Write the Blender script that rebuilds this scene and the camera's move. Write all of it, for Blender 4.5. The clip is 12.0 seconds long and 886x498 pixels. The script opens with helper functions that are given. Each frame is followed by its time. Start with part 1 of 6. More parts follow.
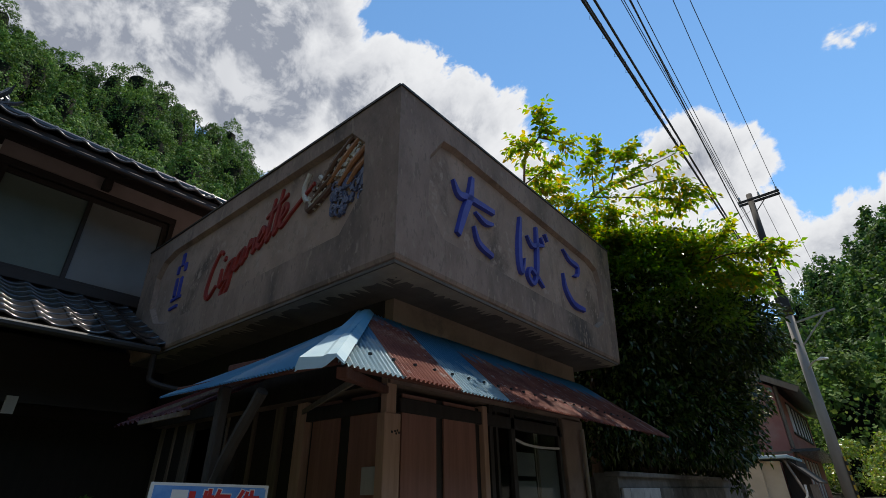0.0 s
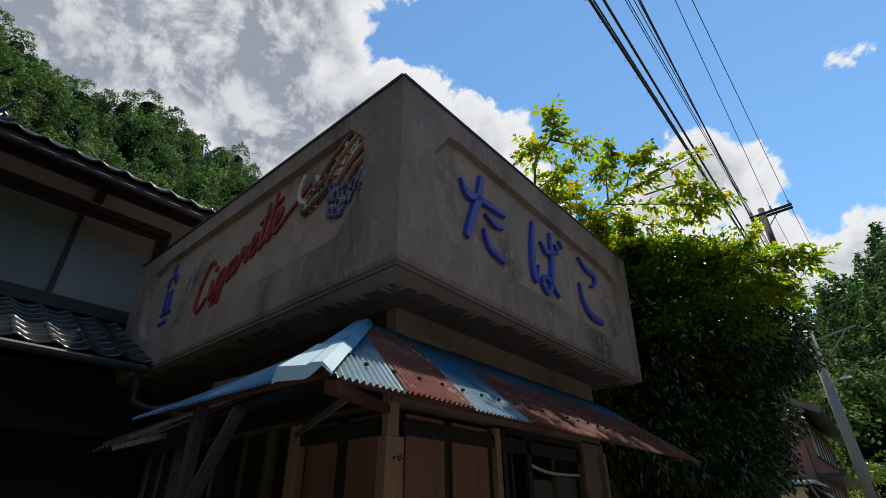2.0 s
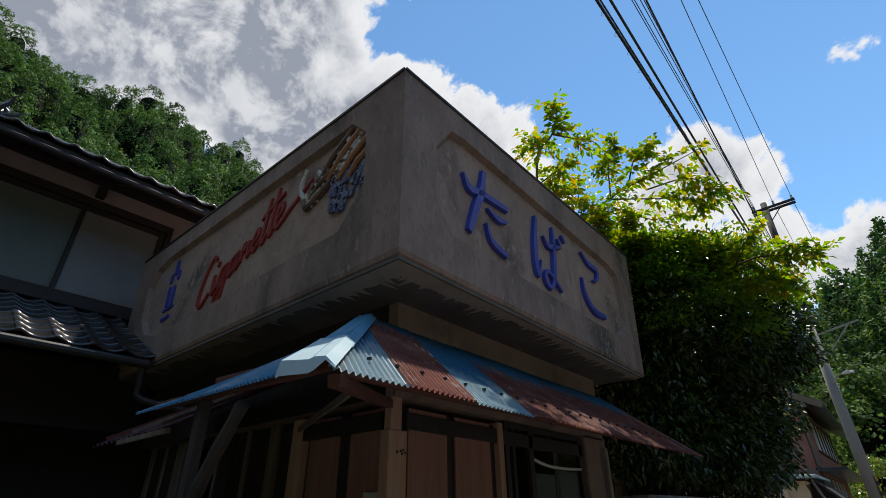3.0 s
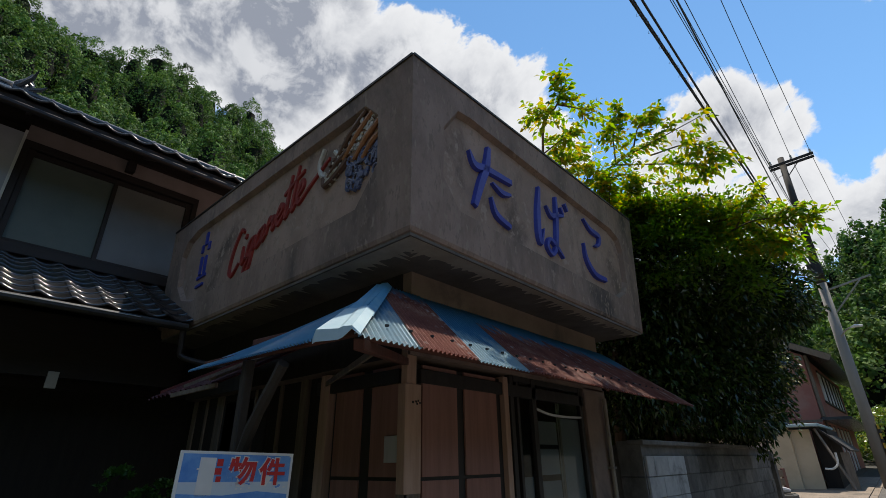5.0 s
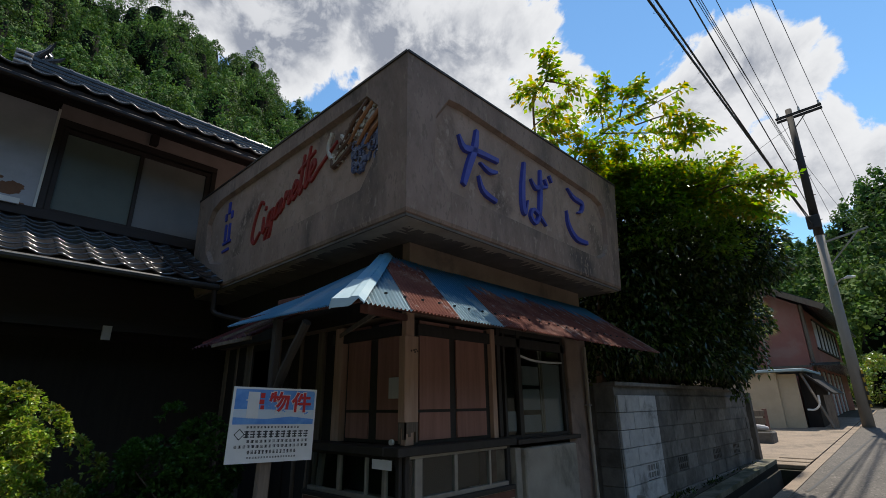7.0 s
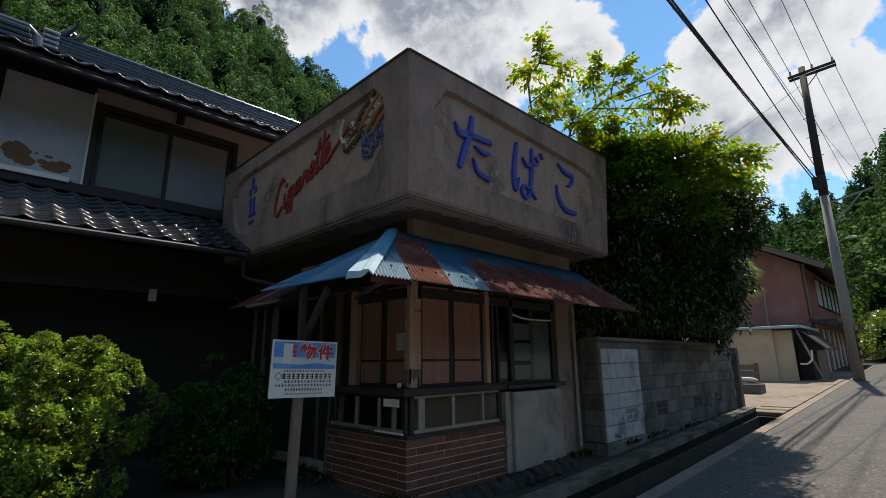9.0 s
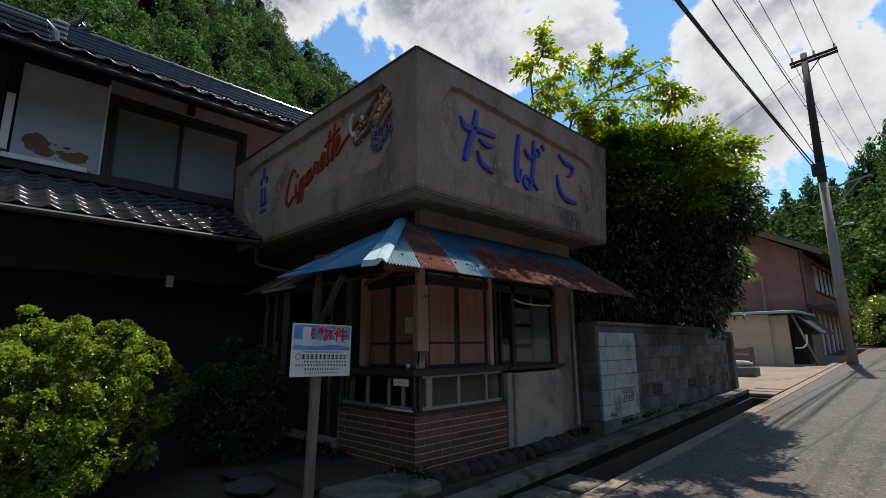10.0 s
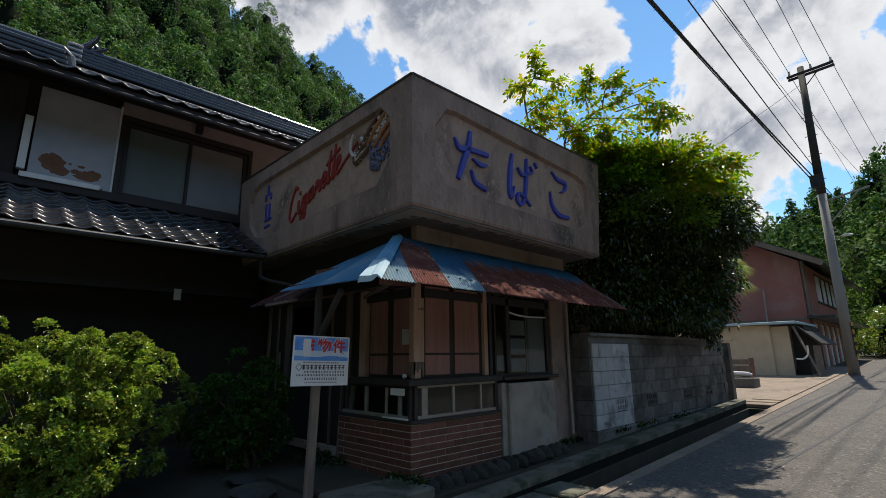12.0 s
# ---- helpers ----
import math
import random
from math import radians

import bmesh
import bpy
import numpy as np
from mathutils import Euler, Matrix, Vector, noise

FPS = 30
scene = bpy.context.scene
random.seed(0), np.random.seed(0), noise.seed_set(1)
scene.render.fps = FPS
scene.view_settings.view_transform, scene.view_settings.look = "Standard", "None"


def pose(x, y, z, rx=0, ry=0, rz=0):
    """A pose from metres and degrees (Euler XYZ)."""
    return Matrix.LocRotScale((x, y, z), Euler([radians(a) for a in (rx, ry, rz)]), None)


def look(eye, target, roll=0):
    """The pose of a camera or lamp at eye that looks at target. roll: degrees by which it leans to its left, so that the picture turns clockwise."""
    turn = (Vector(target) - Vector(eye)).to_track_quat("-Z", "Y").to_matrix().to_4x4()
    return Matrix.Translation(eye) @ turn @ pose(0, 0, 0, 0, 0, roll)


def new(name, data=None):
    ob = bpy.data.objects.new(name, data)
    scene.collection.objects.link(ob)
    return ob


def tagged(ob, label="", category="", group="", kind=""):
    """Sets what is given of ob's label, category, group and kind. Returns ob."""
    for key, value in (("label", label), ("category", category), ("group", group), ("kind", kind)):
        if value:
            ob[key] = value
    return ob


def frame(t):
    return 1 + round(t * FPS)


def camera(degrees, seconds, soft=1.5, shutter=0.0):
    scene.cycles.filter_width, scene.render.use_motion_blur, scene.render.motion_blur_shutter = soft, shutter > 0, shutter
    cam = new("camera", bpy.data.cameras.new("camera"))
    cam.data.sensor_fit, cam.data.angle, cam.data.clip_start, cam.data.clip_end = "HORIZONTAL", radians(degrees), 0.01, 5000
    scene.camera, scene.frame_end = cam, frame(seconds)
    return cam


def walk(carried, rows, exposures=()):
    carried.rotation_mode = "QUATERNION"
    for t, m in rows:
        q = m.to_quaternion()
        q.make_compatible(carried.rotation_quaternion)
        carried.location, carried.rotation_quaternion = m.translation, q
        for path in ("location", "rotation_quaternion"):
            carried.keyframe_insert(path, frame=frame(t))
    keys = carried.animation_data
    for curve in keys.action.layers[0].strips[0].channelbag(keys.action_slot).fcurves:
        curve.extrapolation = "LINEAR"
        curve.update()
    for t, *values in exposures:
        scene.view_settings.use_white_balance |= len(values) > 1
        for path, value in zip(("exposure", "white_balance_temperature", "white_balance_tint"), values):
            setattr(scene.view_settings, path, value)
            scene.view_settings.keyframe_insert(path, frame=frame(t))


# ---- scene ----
cam = camera(85.7, 12.0, soft=0.6)
PATH = [
    (0, (1.945, -1.9, 1.299), (0.818, -0.519, 2.206), -0.6),
    (0.5, (1.791, -1.779, 1.323), (0.68, -0.415, 2.274), -0.7),
    (1, (1.714, -1.696, 1.337), (0.608, -0.346, 2.314), -0.6),
    (1.5, (1.712, -1.645, 1.339), (0.601, -0.307, 2.326), -0.6),
    (2, (1.713, -1.634, 1.343), (0.594, -0.299, 2.328), -0.7),
    (2.5, (1.717, -1.631, 1.346), (0.592, -0.296, 2.322), -0.7),
    (3, (1.705, -1.633, 1.341), (0.576, -0.296, 2.309), -0.7),
    (4.8, (1.918, -1.82, 1.302), (0.699, -0.468, 2.131), -0.6),
    (5, (1.955, -1.858, 1.292), (0.729, -0.502, 2.104), -0.7),
    (5.5, (2.049, -1.99, 1.267), (0.801, -0.623, 2.026), -0.7),
    (6, (2.158, -2.088, 1.269), (0.889, -0.713, 1.976), -0.6),
    (6.5, (2.304, -2.133, 1.243), (1.015, -0.756, 1.906), -0.6),
    (7, (2.484, -2.225, 1.23), (1.177, -0.844, 1.851), -0.7),
    (8.8, (2.994, -2.57, 1.182), (1.622, -1.193, 1.652), -0.5),
    (9, (3.044, -2.613, 1.181), (1.666, -1.237, 1.636), -0.6),
    (9.5, (3.116, -2.751, 1.155), (1.73, -1.372, 1.574), -0.6),
    (10, (3.191, -2.835, 1.157), (1.801, -1.453, 1.553), -0.6),
    (10.5, (3.285, -2.847, 1.144), (1.895, -1.465, 1.541), -0.6),
    (11, (3.384, -2.88, 1.146), (1.996, -1.501, 1.558), -0.6),
    (11.5, (3.421, -2.915, 1.154), (2.03, -1.543, 1.581), -0.6),
    (12, (3.435, -2.928, 1.156), (2.038, -1.566, 1.595), -0.6),
]
walk(cam, [(t, look(eye, target, roll)) for t, eye, target, roll in PATH])

# ---- world, sun, exposure ----
SUN_AZ, SUN_EL = radians(-7.5), radians(66)      # measured from +y towards +x
SUN_DIR = Vector((math.sin(SUN_AZ) * math.cos(SUN_EL), math.cos(SUN_AZ) * math.cos(SUN_EL), math.sin(SUN_EL)))
sun = new("sun", bpy.data.lights.new("sun", "SUN"))
sun.data.energy, sun.data.angle, sun.data.color = 5.0, radians(0.55), (1.0, 0.92, 0.80)
sun.matrix_world = look((0, 0, 30), Vector((0, 0, 30)) - SUN_DIR)


def link(nt, a, b):
    nt.links.new(a, b)


def node(nt, kind, **inputs):
    n = nt.nodes.new(kind)
    for k, v in inputs.items():
        n.inputs[k.replace("_", " ")].default_value = v
    return n


def math_node(nt, op, a, b=0.0, clamp=False):
    n = nt.nodes.new("ShaderNodeMath")
    n.operation, n.use_clamp = op, clamp
    for i, v in enumerate((a, b)):
        if isinstance(v, (int, float)):
            n.inputs[i].default_value = v
        else:
            link(nt, v, n.inputs[i])
    return n.outputs[0]


def mix_rgb(nt, fac, a, b):
    n = nt.nodes.new("ShaderNodeMix")
    n.data_type = "RGBA"
    for sock, v in ((n.inputs[0], fac), (n.inputs[6], a), (n.inputs[7], b)):
        if isinstance(v, (int, float)):
            sock.default_value = v
        elif isinstance(v, tuple):
            sock.default_value = (*v, 1) if len(v) == 3 else v
        else:
            link(nt, v, sock)
    return n.outputs[2]


def noise_tex(nt, vec, scale, detail=4.0, rough=0.55, distort=0.0):
    n = node(nt, "ShaderNodeTexNoise", Scale=scale, Detail=detail, Roughness=rough, Distortion=distort)
    if vec:
        link(nt, vec, n.inputs["Vector"])
    return n.outputs["Fac"]


def ramp(nt, fac, lo, hi):
    n = node(nt, "ShaderNodeMapRange", From_Min=lo, From_Max=hi)
    n.interpolation_type = "SMOOTHSTEP"
    link(nt, fac, n.inputs["Value"])
    return n.outputs["Result"]


def sky_world():
    w = bpy.data.worlds.new("sky")
    scene.world = w
    w.use_nodes = True
    nt = w.node_tree
    nt.nodes.clear()
    out, bg = nt.nodes.new("ShaderNodeOutputWorld"), nt.nodes.new("ShaderNodeBackground")
    sky = nt.nodes.new("ShaderNodeTexSky")
    sky.sky_type, sky.sun_disc = "NISHITA", False
    sky.sun_elevation, sky.sun_rotation = SUN_EL, SUN_AZ
    sky.air_density, sky.dust_density, sky.ozone_density = 1.0, 0.0, 3.0
    co = nt.nodes.new("ShaderNodeTexCoord").outputs["Generated"]
    # cumulus masses: azimuth, elevation, half-width in degrees, weight
    masses = [(-100, 46, 16, 1.4), (-76, 52, 13, 1.5), (-72, 64, 12, 1.4), (-66, 43, 8, 1.3), (-50, 41, 8, 1.1), (-40, 42, 6.8, 0.92), (-33, 41, 5.7, 0.88), (-30, 35, 5.3, 0.88), (-43, 35, 8, 0.95),
              (-8, 32, 5.5, 0.86), (-11.5, 28, 5.3, 0.9), (-4, 30, 4.7, 0.86), (-13, 21, 8, 0.95), (-3, 23, 6, 0.9), (4, 21, 4.6, 0.86), (9, 20, 5.2, 0.86), (12.5, 38.5, 2.4, 0.26), (11.3, 37, 2.0, 0.24), (-1, 35, 1.5, 0.25),
              # azimuth 120 is out of view, a cloud added to brighten the street side
              (-20, 39, 1.4, 0.24), (40, 32, 12, 1), (120, 30, 14, 0.9), (-150, 34, 16, 1)]
    field = None
    for az, el, wdt, k in masses:
        d = Vector((math.sin(radians(az)) * math.cos(radians(el)), math.cos(radians(az)) * math.cos(radians(el)), math.sin(radians(el))))
        dot = nt.nodes.new("ShaderNodeVectorMath")
        dot.operation = "DOT_PRODUCT"
        link(nt, co, dot.inputs[0])
        dot.inputs[1].default_value = d
        n = node(nt, "ShaderNodeMapRange", From_Min=math.cos(radians(wdt * 1.45)), From_Max=1.0, To_Max=k)
        link(nt, dot.outputs["Value"], n.inputs["Value"])
        field = n.outputs[0] if field is None else math_node(nt, "MAXIMUM", field, n.outputs[0])
    shift = nt.nodes.new("ShaderNodeVectorMath")
    shift.operation = "ADD"
    link(nt, co, shift.inputs[0])
    shift.inputs[1].default_value = SUN_DIR * 0.022
    big, lit = noise_tex(nt, co, 8.0, 10.0, 0.60, 0.25), noise_tex(nt, shift.outputs[0], 8.0, 10.0, 0.60, 0.25)
    f = math_node(nt, "ADD", field, math_node(nt, "MULTIPLY", math_node(nt, "SUBTRACT", big, 0.5), 2.0))
    mask = ramp(nt, f, 0.42, 0.58)
    thick = ramp(nt, f, 0.50, 1.15)
    billow = ramp(nt, math_node(nt, "SUBTRACT", lit, big), -0.11, 0.11)
    soft = ramp(nt, noise_tex(nt, co, 4.5, 3.0, 0.5), 0.3, 0.7)
    grey = math_node(nt, "MULTIPLY", thick, math_node(nt, "ADD", math_node(nt, "MULTIPLY", billow, 0.85), math_node(nt, "MULTIPLY", soft, 0.5)), True)
    cloud = mix_rgb(nt, grey, (8.7, 8.8, 9.0), (3.1, 3.4, 4.1))
    blue = mix_rgb(nt, 1.0, sky.outputs[0], (1.48, 1.86, 1.88))
    blue.node.blend_type = "MULTIPLY"
    link(nt, mix_rgb(nt, mask, blue, cloud), bg.inputs["Color"])
    bg.inputs["Strength"].default_value = 0.088
    link(nt, bg.outputs[0], out.inputs[0])


sky_world()
scene.view_settings.exposure = 0.17

# ---- materials ----


def mat(name, a, b, rough=0.7, scale=6.0, bump=0.3, metal=0.0, stain=None, stain_scale=1.2, stain_lo=0.5, stain_hi=0.68, fine=60.0, stretch=(1, 1, 1), vary=0.0, dist=0.01, spec=0.5, grain=None):
    m = bpy.data.materials.new(name)
    m.use_nodes = True
    nt = m.node_tree
    p = nt.nodes["Principled BSDF"]
    tc = nt.nodes.new("ShaderNodeTexCoord").outputs["Object"]
    mp = nt.nodes.new("ShaderNodeMapping")
    mp.inputs["Scale"].default_value = stretch
    if vary:
        at = nt.nodes.new("ShaderNodeVectorMath")
        at.operation = "ADD"
        link(nt, tc, at.inputs[0])
        link(nt, nt.nodes.new("ShaderNodeObjectInfo").outputs["Location"], at.inputs[1])
        tc = at.outputs[0]
    link(nt, tc, mp.inputs["Vector"])
    v = mp.outputs[0]
    n1 = noise_tex(nt, v, scale, 6, 0.6)
    n2 = noise_tex(nt, v, fine, 3, 0.6)
    mixf = math_node(nt, "ADD", math_node(nt, "MULTIPLY", ramp(nt, n1, 0.3, 0.7), 0.7), math_node(nt, "MULTIPLY", n2, 0.3))
    c = mix_rgb(nt, mixf, a, b)
    if stain:
        n3 = noise_tex(nt, v, stain_scale, 8, 0.65, 0.4)
        c = mix_rgb(nt, ramp(nt, n3, stain_lo, stain_hi), c, stain)
    if grain:
        n4 = noise_tex(nt, v, grain[0], 2, 0.7)
        c = mix_rgb(nt, ramp(nt, n4, 0.54, 0.66), c, grain[1])
        c = mix_rgb(nt, ramp(nt, noise_tex(nt, v, grain[0] * 0.8, 2, 0.7), 0.58, 0.68), c, grain[2])
    if vary:
        r = nt.nodes.new("ShaderNodeObjectInfo").outputs["Random"]
        hs = node(nt, "ShaderNodeHueSaturation")
        link(nt, math_node(nt, "ADD", math_node(nt, "MULTIPLY", r, 2 * vary), 1 - vary), hs.inputs["Value"])
        link(nt, c, hs.inputs["Color"])
        c = hs.outputs[0]
    link(nt, c, p.inputs["Base Color"])
    p.inputs["Metallic"].default_value = metal
    p.inputs["Specular IOR Level"].default_value = spec
    link(nt, math_node(nt, "ADD", math_node(nt, "MULTIPLY", n2, 0.2), rough - 0.1, True), p.inputs["Roughness"])
    if bump:
        bn = node(nt, "ShaderNodeBump", Strength=bump, Distance=dist)
        link(nt, math_node(nt, "ADD", n1, math_node(nt, "MULTIPLY", n2, 0.35)), bn.inputs["Height"])
        link(nt, bn.outputs[0], p.inputs["Normal"])
    return m


def glass(name, tint=(0.9, 0.95, 0.95), rough=0.02):
    m = bpy.data.materials.new(name)
    m.use_nodes = True
    nt = m.node_tree
    nt.nodes.clear()
    out = nt.nodes.new("ShaderNodeOutputMaterial")
    tr, gl, mx = nt.nodes.new("ShaderNodeBsdfTransparent"), nt.nodes.new("ShaderNodeBsdfGlossy"), nt.nodes.new("ShaderNodeMixShader")
    tr.inputs[0].default_value, gl.inputs["Roughness"].default_value = (*tint, 1), rough
    lw = node(nt, "ShaderNodeLayerWeight", Blend=0.5)
    grazing = math_node(nt, "POWER", lw.outputs["Facing"], 4.0)
    link(nt, math_node(nt, "ADD", math_node(nt, "MULTIPLY", grazing, 0.5), 0.03), mx.inputs[0])
    link(nt, tr.outputs[0], mx.inputs[1])
    link(nt, gl.outputs[0], mx.inputs[2])
    link(nt, mx.outputs[0], out.inputs[0])
    return m


def leaf_mat(name, cols, trans=0.45, rough=0.4, spec=0.5, patch=0.0):
    m = bpy.data.materials.new(name)
    m.use_nodes = True
    nt = m.node_tree
    nt.nodes.clear()
    out = nt.nodes.new("ShaderNodeOutputMaterial")
    rnd = nt.nodes.new("ShaderNodeNewGeometry").outputs["Random Per Island"]
    cr = nt.nodes.new("ShaderNodeValToRGB")
    for i, c in enumerate(cols):
        e = cr.color_ramp.elements[i] if i < 2 else cr.color_ramp.elements.new(i / (len(cols) - 1))
        e.position, e.color = i / (len(cols) - 1), (*c, 1)
    link(nt, rnd, cr.inputs[0])
    p, tl, mx = nt.nodes.new("ShaderNodeBsdfPrincipled"), nt.nodes.new("ShaderNodeBsdfTranslucent"), node(nt, "ShaderNodeMixShader", Fac=trans)
    p.inputs["Roughness"].default_value = rough
    p.inputs["Specular IOR Level"].default_value = spec
    col = cr.outputs[0]
    if patch:
        tc = nt.nodes.new("ShaderNodeTexCoord").outputs["Object"]
        hv = node(nt, "ShaderNodeHueSaturation")
        link(nt, math_node(nt, "ADD", 0.45, math_node(nt, "MULTIPLY", ramp(nt, noise_tex(nt, tc, patch, 3, 0.6), 0.32, 0.68), 1.1)), hv.inputs["Value"])
        link(nt, col, hv.inputs["Color"])
        col = hv.outputs[0]
    link(nt, col, p.inputs["Base Color"])
    hs = node(nt, "ShaderNodeHueSaturation", Hue=0.485, Saturation=1.15, Value=1.9)
    link(nt, col, hs.inputs["Color"])
    link(nt, hs.outputs[0], tl.inputs[0])
    link(nt, p.outputs[0], mx.inputs[1])
    link(nt, tl.outputs[0], mx.inputs[2])
    link(nt, mx.outputs[0], out.inputs[0])
    return m


CONCRETE = mat("weathered_render", (0.37, 0.264, 0.215), (0.22, 0.153, 0.122), 0.9, 2.4, 0.5, stain=(0.085, 0.070, 0.062), stain_scale=0.9, stain_lo=0.47, stain_hi=0.72, stretch=(1.3, 1.3, 0.6), grain=(16.0, (0.235, 0.175, 0.138), (0.32, 0.24, 0.19)))
PANEL = mat("panel_render", (0.45, 0.318, 0.25), (0.29, 0.202, 0.158), 0.9, 2.0, 0.45, stain=(0.12, 0.09, 0.075), stain_scale=1.2, stain_lo=0.48, stain_hi=0.70, stretch=(1.1, 1.1, 0.8), grain=(15.0, (0.31, 0.23, 0.18), (0.40, 0.30, 0.24)))
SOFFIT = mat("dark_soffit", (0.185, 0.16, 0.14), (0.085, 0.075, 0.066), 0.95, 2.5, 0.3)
PLASTER = mat("pale_plaster", (0.42, 0.37, 0.30), (0.30, 0.26, 0.21), 0.9, 5.0, 0.3)
NECK = mat("neck_plaster", (0.34, 0.25, 0.20), (0.23, 0.165, 0.13), 0.9, 3.0, 0.2, stain=(0.16, 0.12, 0.10))
BLUE_PAINT = mat("blue_letter_paint", (0.05, 0.07, 0.42), (0.035, 0.05, 0.30), 0.55, 8, 0.15)
RED_PAINT = mat("red_letter_paint", (0.33, 0.028, 0.018), (0.20, 0.022, 0.018), 0.6, 9, 0.15)
BRICK = mat("brown_brick_tile", (0.175, 0.070, 0.045), (0.095, 0.040, 0.028), 0.6, 14, 0.2, vary=0.25)
MORTAR = mat("mortar", (0.52, 0.44, 0.36), (0.40, 0.34, 0.28), 0.95, 20, 0.3)
BLUE_TIN = mat("blue_painted_tin", (0.055, 0.24, 0.42), (0.13, 0.35, 0.50), 0.34, 3.0, 0.1, stain=(0.40, 0.50, 0.54), stain_scale=2.4, stain_lo=0.52, stain_hi=0.8, spec=0.9)
RUST_TIN = mat("rusty_tin", (0.36, 0.12, 0.078), (0.17, 0.045, 0.032), 0.75, 5.0, 0.25, stain=(0.50, 0.28, 0.20), stain_scale=2.6, stain_lo=0.5, stain_hi=0.75)
PALE_TIN = mat("pale_blue_tin", (0.45, 0.58, 0.62), (0.32, 0.47, 0.55), 0.42, 4.0, 0.12)
RED_TIN = mat("dark_red_tin", (0.16, 0.035, 0.035), (0.10, 0.025, 0.025), 0.5, 4.0, 0.15)
WOOD = mat("pale_weathered_wood", (0.56, 0.375, 0.275), (0.42, 0.265, 0.185), 0.8, 4, 0.3, stretch=(6, 6, 0.6), stain=(0.16, 0.09, 0.055), stain_lo=0.6, stain_hi=0.75)
RED_WOOD = mat("red_brown_wood", (0.17, 0.065, 0.045), (0.10, 0.04, 0.03), 0.75, 4, 0.3, stretch=(5, 5, 0.7))
OLD_WOOD = mat("grey_old_wood", (0.24, 0.19, 0.145), (0.12, 0.095, 0.075), 0.9, 5, 0.4, stretch=(7, 7, 0.6))
PLYWOOD = mat("reddish_plywood", (0.40, 0.205, 0.155), (0.26, 0.13, 0.10), 0.75, 3, 0.15, stretch=(5, 5, 0.35), stain=(0.20, 0.11, 0.08), stain_lo=0.55, stain_hi=0.75)
BLACK_WOOD = mat("black_stained_wood", (0.022, 0.019, 0.017), (0.04, 0.034, 0.03), 0.6, 6, 0.2, stretch=(3, 3, 1))
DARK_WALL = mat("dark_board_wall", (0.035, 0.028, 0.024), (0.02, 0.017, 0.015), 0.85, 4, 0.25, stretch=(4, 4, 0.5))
ALU = mat("aged_aluminium", (0.42, 0.40, 0.36), (0.30, 0.28, 0.25), 0.5, 8, 0.1, metal=0.6)
GREY_PAD = mat("grey_cement_pad", (0.38, 0.34, 0.28), (0.27, 0.24, 0.20), 0.85, 3, 0.25, stain=(0.17, 0.155, 0.125), stain_scale=1.5)
BLOCK = mat("concrete_block", (0.175, 0.165, 0.15), (0.105, 0.10, 0.092), 0.95, 9, 0.35, vary=0.26, stain=(0.055, 0.054, 0.048), stain_scale=1.3, stain_lo=0.45, stain_hi=0.66)
PALE_BLOCK = mat("whitewashed_block", (0.50, 0.50, 0.49), (0.36, 0.36, 0.36), 0.9, 9, 0.35, vary=0.1, stain=(0.20, 0.20, 0.19), stain_scale=2.5)
ASPHALT = mat("worn_asphalt", (0.118, 0.104, 0.090), (0.078, 0.069, 0.060), 0.9, 2.0, 1.0, fine=90, grain=(26.0, (0.034, 0.031, 0.027), (0.20, 0.18, 0.155)), stain=(0.062, 0.058, 0.054), stain_scale=0.6, stain_lo=0.5, stain_hi=0.8)
CONC_GROUND = mat("concrete_paving", (0.28, 0.215, 0.158), (0.19, 0.147, 0.108), 0.9, 2.5, 0.4, stain=(0.11, 0.088, 0.065), stain_scale=1.0, grain=(60.0, (0.13, 0.105, 0.08), (0.32, 0.26, 0.20)))
EARTH = mat("earth", (0.055, 0.045, 0.03), (0.028, 0.025, 0.018), 0.95, 4, 0.6, stain=(0.03, 0.038, 0.018), stain_scale=1.5)
STONE = mat("dark_mossy_stone", (0.042, 0.039, 0.034), (0.018, 0.018, 0.015), 0.9, 7, 0.6, stain=(0.05, 0.058, 0.025), stain_scale=4, vary=0.3)
TILE = mat("dark_glazed_roof_tile", (0.024, 0.023, 0.024), (0.014, 0.013, 0.014), 0.19, 10, 0.05, vary=0.3, spec=0.9)
GREY_TILE = mat("silver_grey_roof_tile", (0.055, 0.06, 0.07), (0.032, 0.035, 0.042), 0.27, 8, 0.2, vary=0.2)
HOUSE_PLASTER = mat("brownish_plaster", (0.32, 0.265, 0.26), (0.24, 0.20, 0.195), 0.9, 3, 0.15)
WHITE_BOARD = mat("dirty_white_board", (0.46, 0.48, 0.53), (0.34, 0.355, 0.40), 0.7, 2, 0.1)
WATER_STAIN = mat("brown_water_stain", (0.22, 0.11, 0.06), (0.15, 0.075, 0.045), 0.8, 9, 0.1)
MOSSY = mat("mossy_old_concrete", (0.19, 0.17, 0.13), (0.10, 0.095, 0.07), 0.95, 3.5, 0.5, stain=(0.05, 0.055, 0.03), stain_scale=2.2, stain_lo=0.45, stain_hi=0.6)
DARK_TIMBER = mat("dark_house_timber", (0.026, 0.017, 0.016), (0.015, 0.011, 0.010), 0.65, 5, 0.2, stretch=(4, 0.6, 4))
CURTAIN = mat("grey_green_curtain", (0.34, 0.38, 0.36), (0.26, 0.30, 0.285), 0.9, 3, 0.1, stretch=(6, 6, 0.4))
PALE_CURTAIN = mat("pale_curtain", (0.58, 0.56, 0.55), (0.46, 0.44, 0.44), 0.9, 3, 0.1, stretch=(6, 6, 0.4))
GLASS = glass("window_glass")
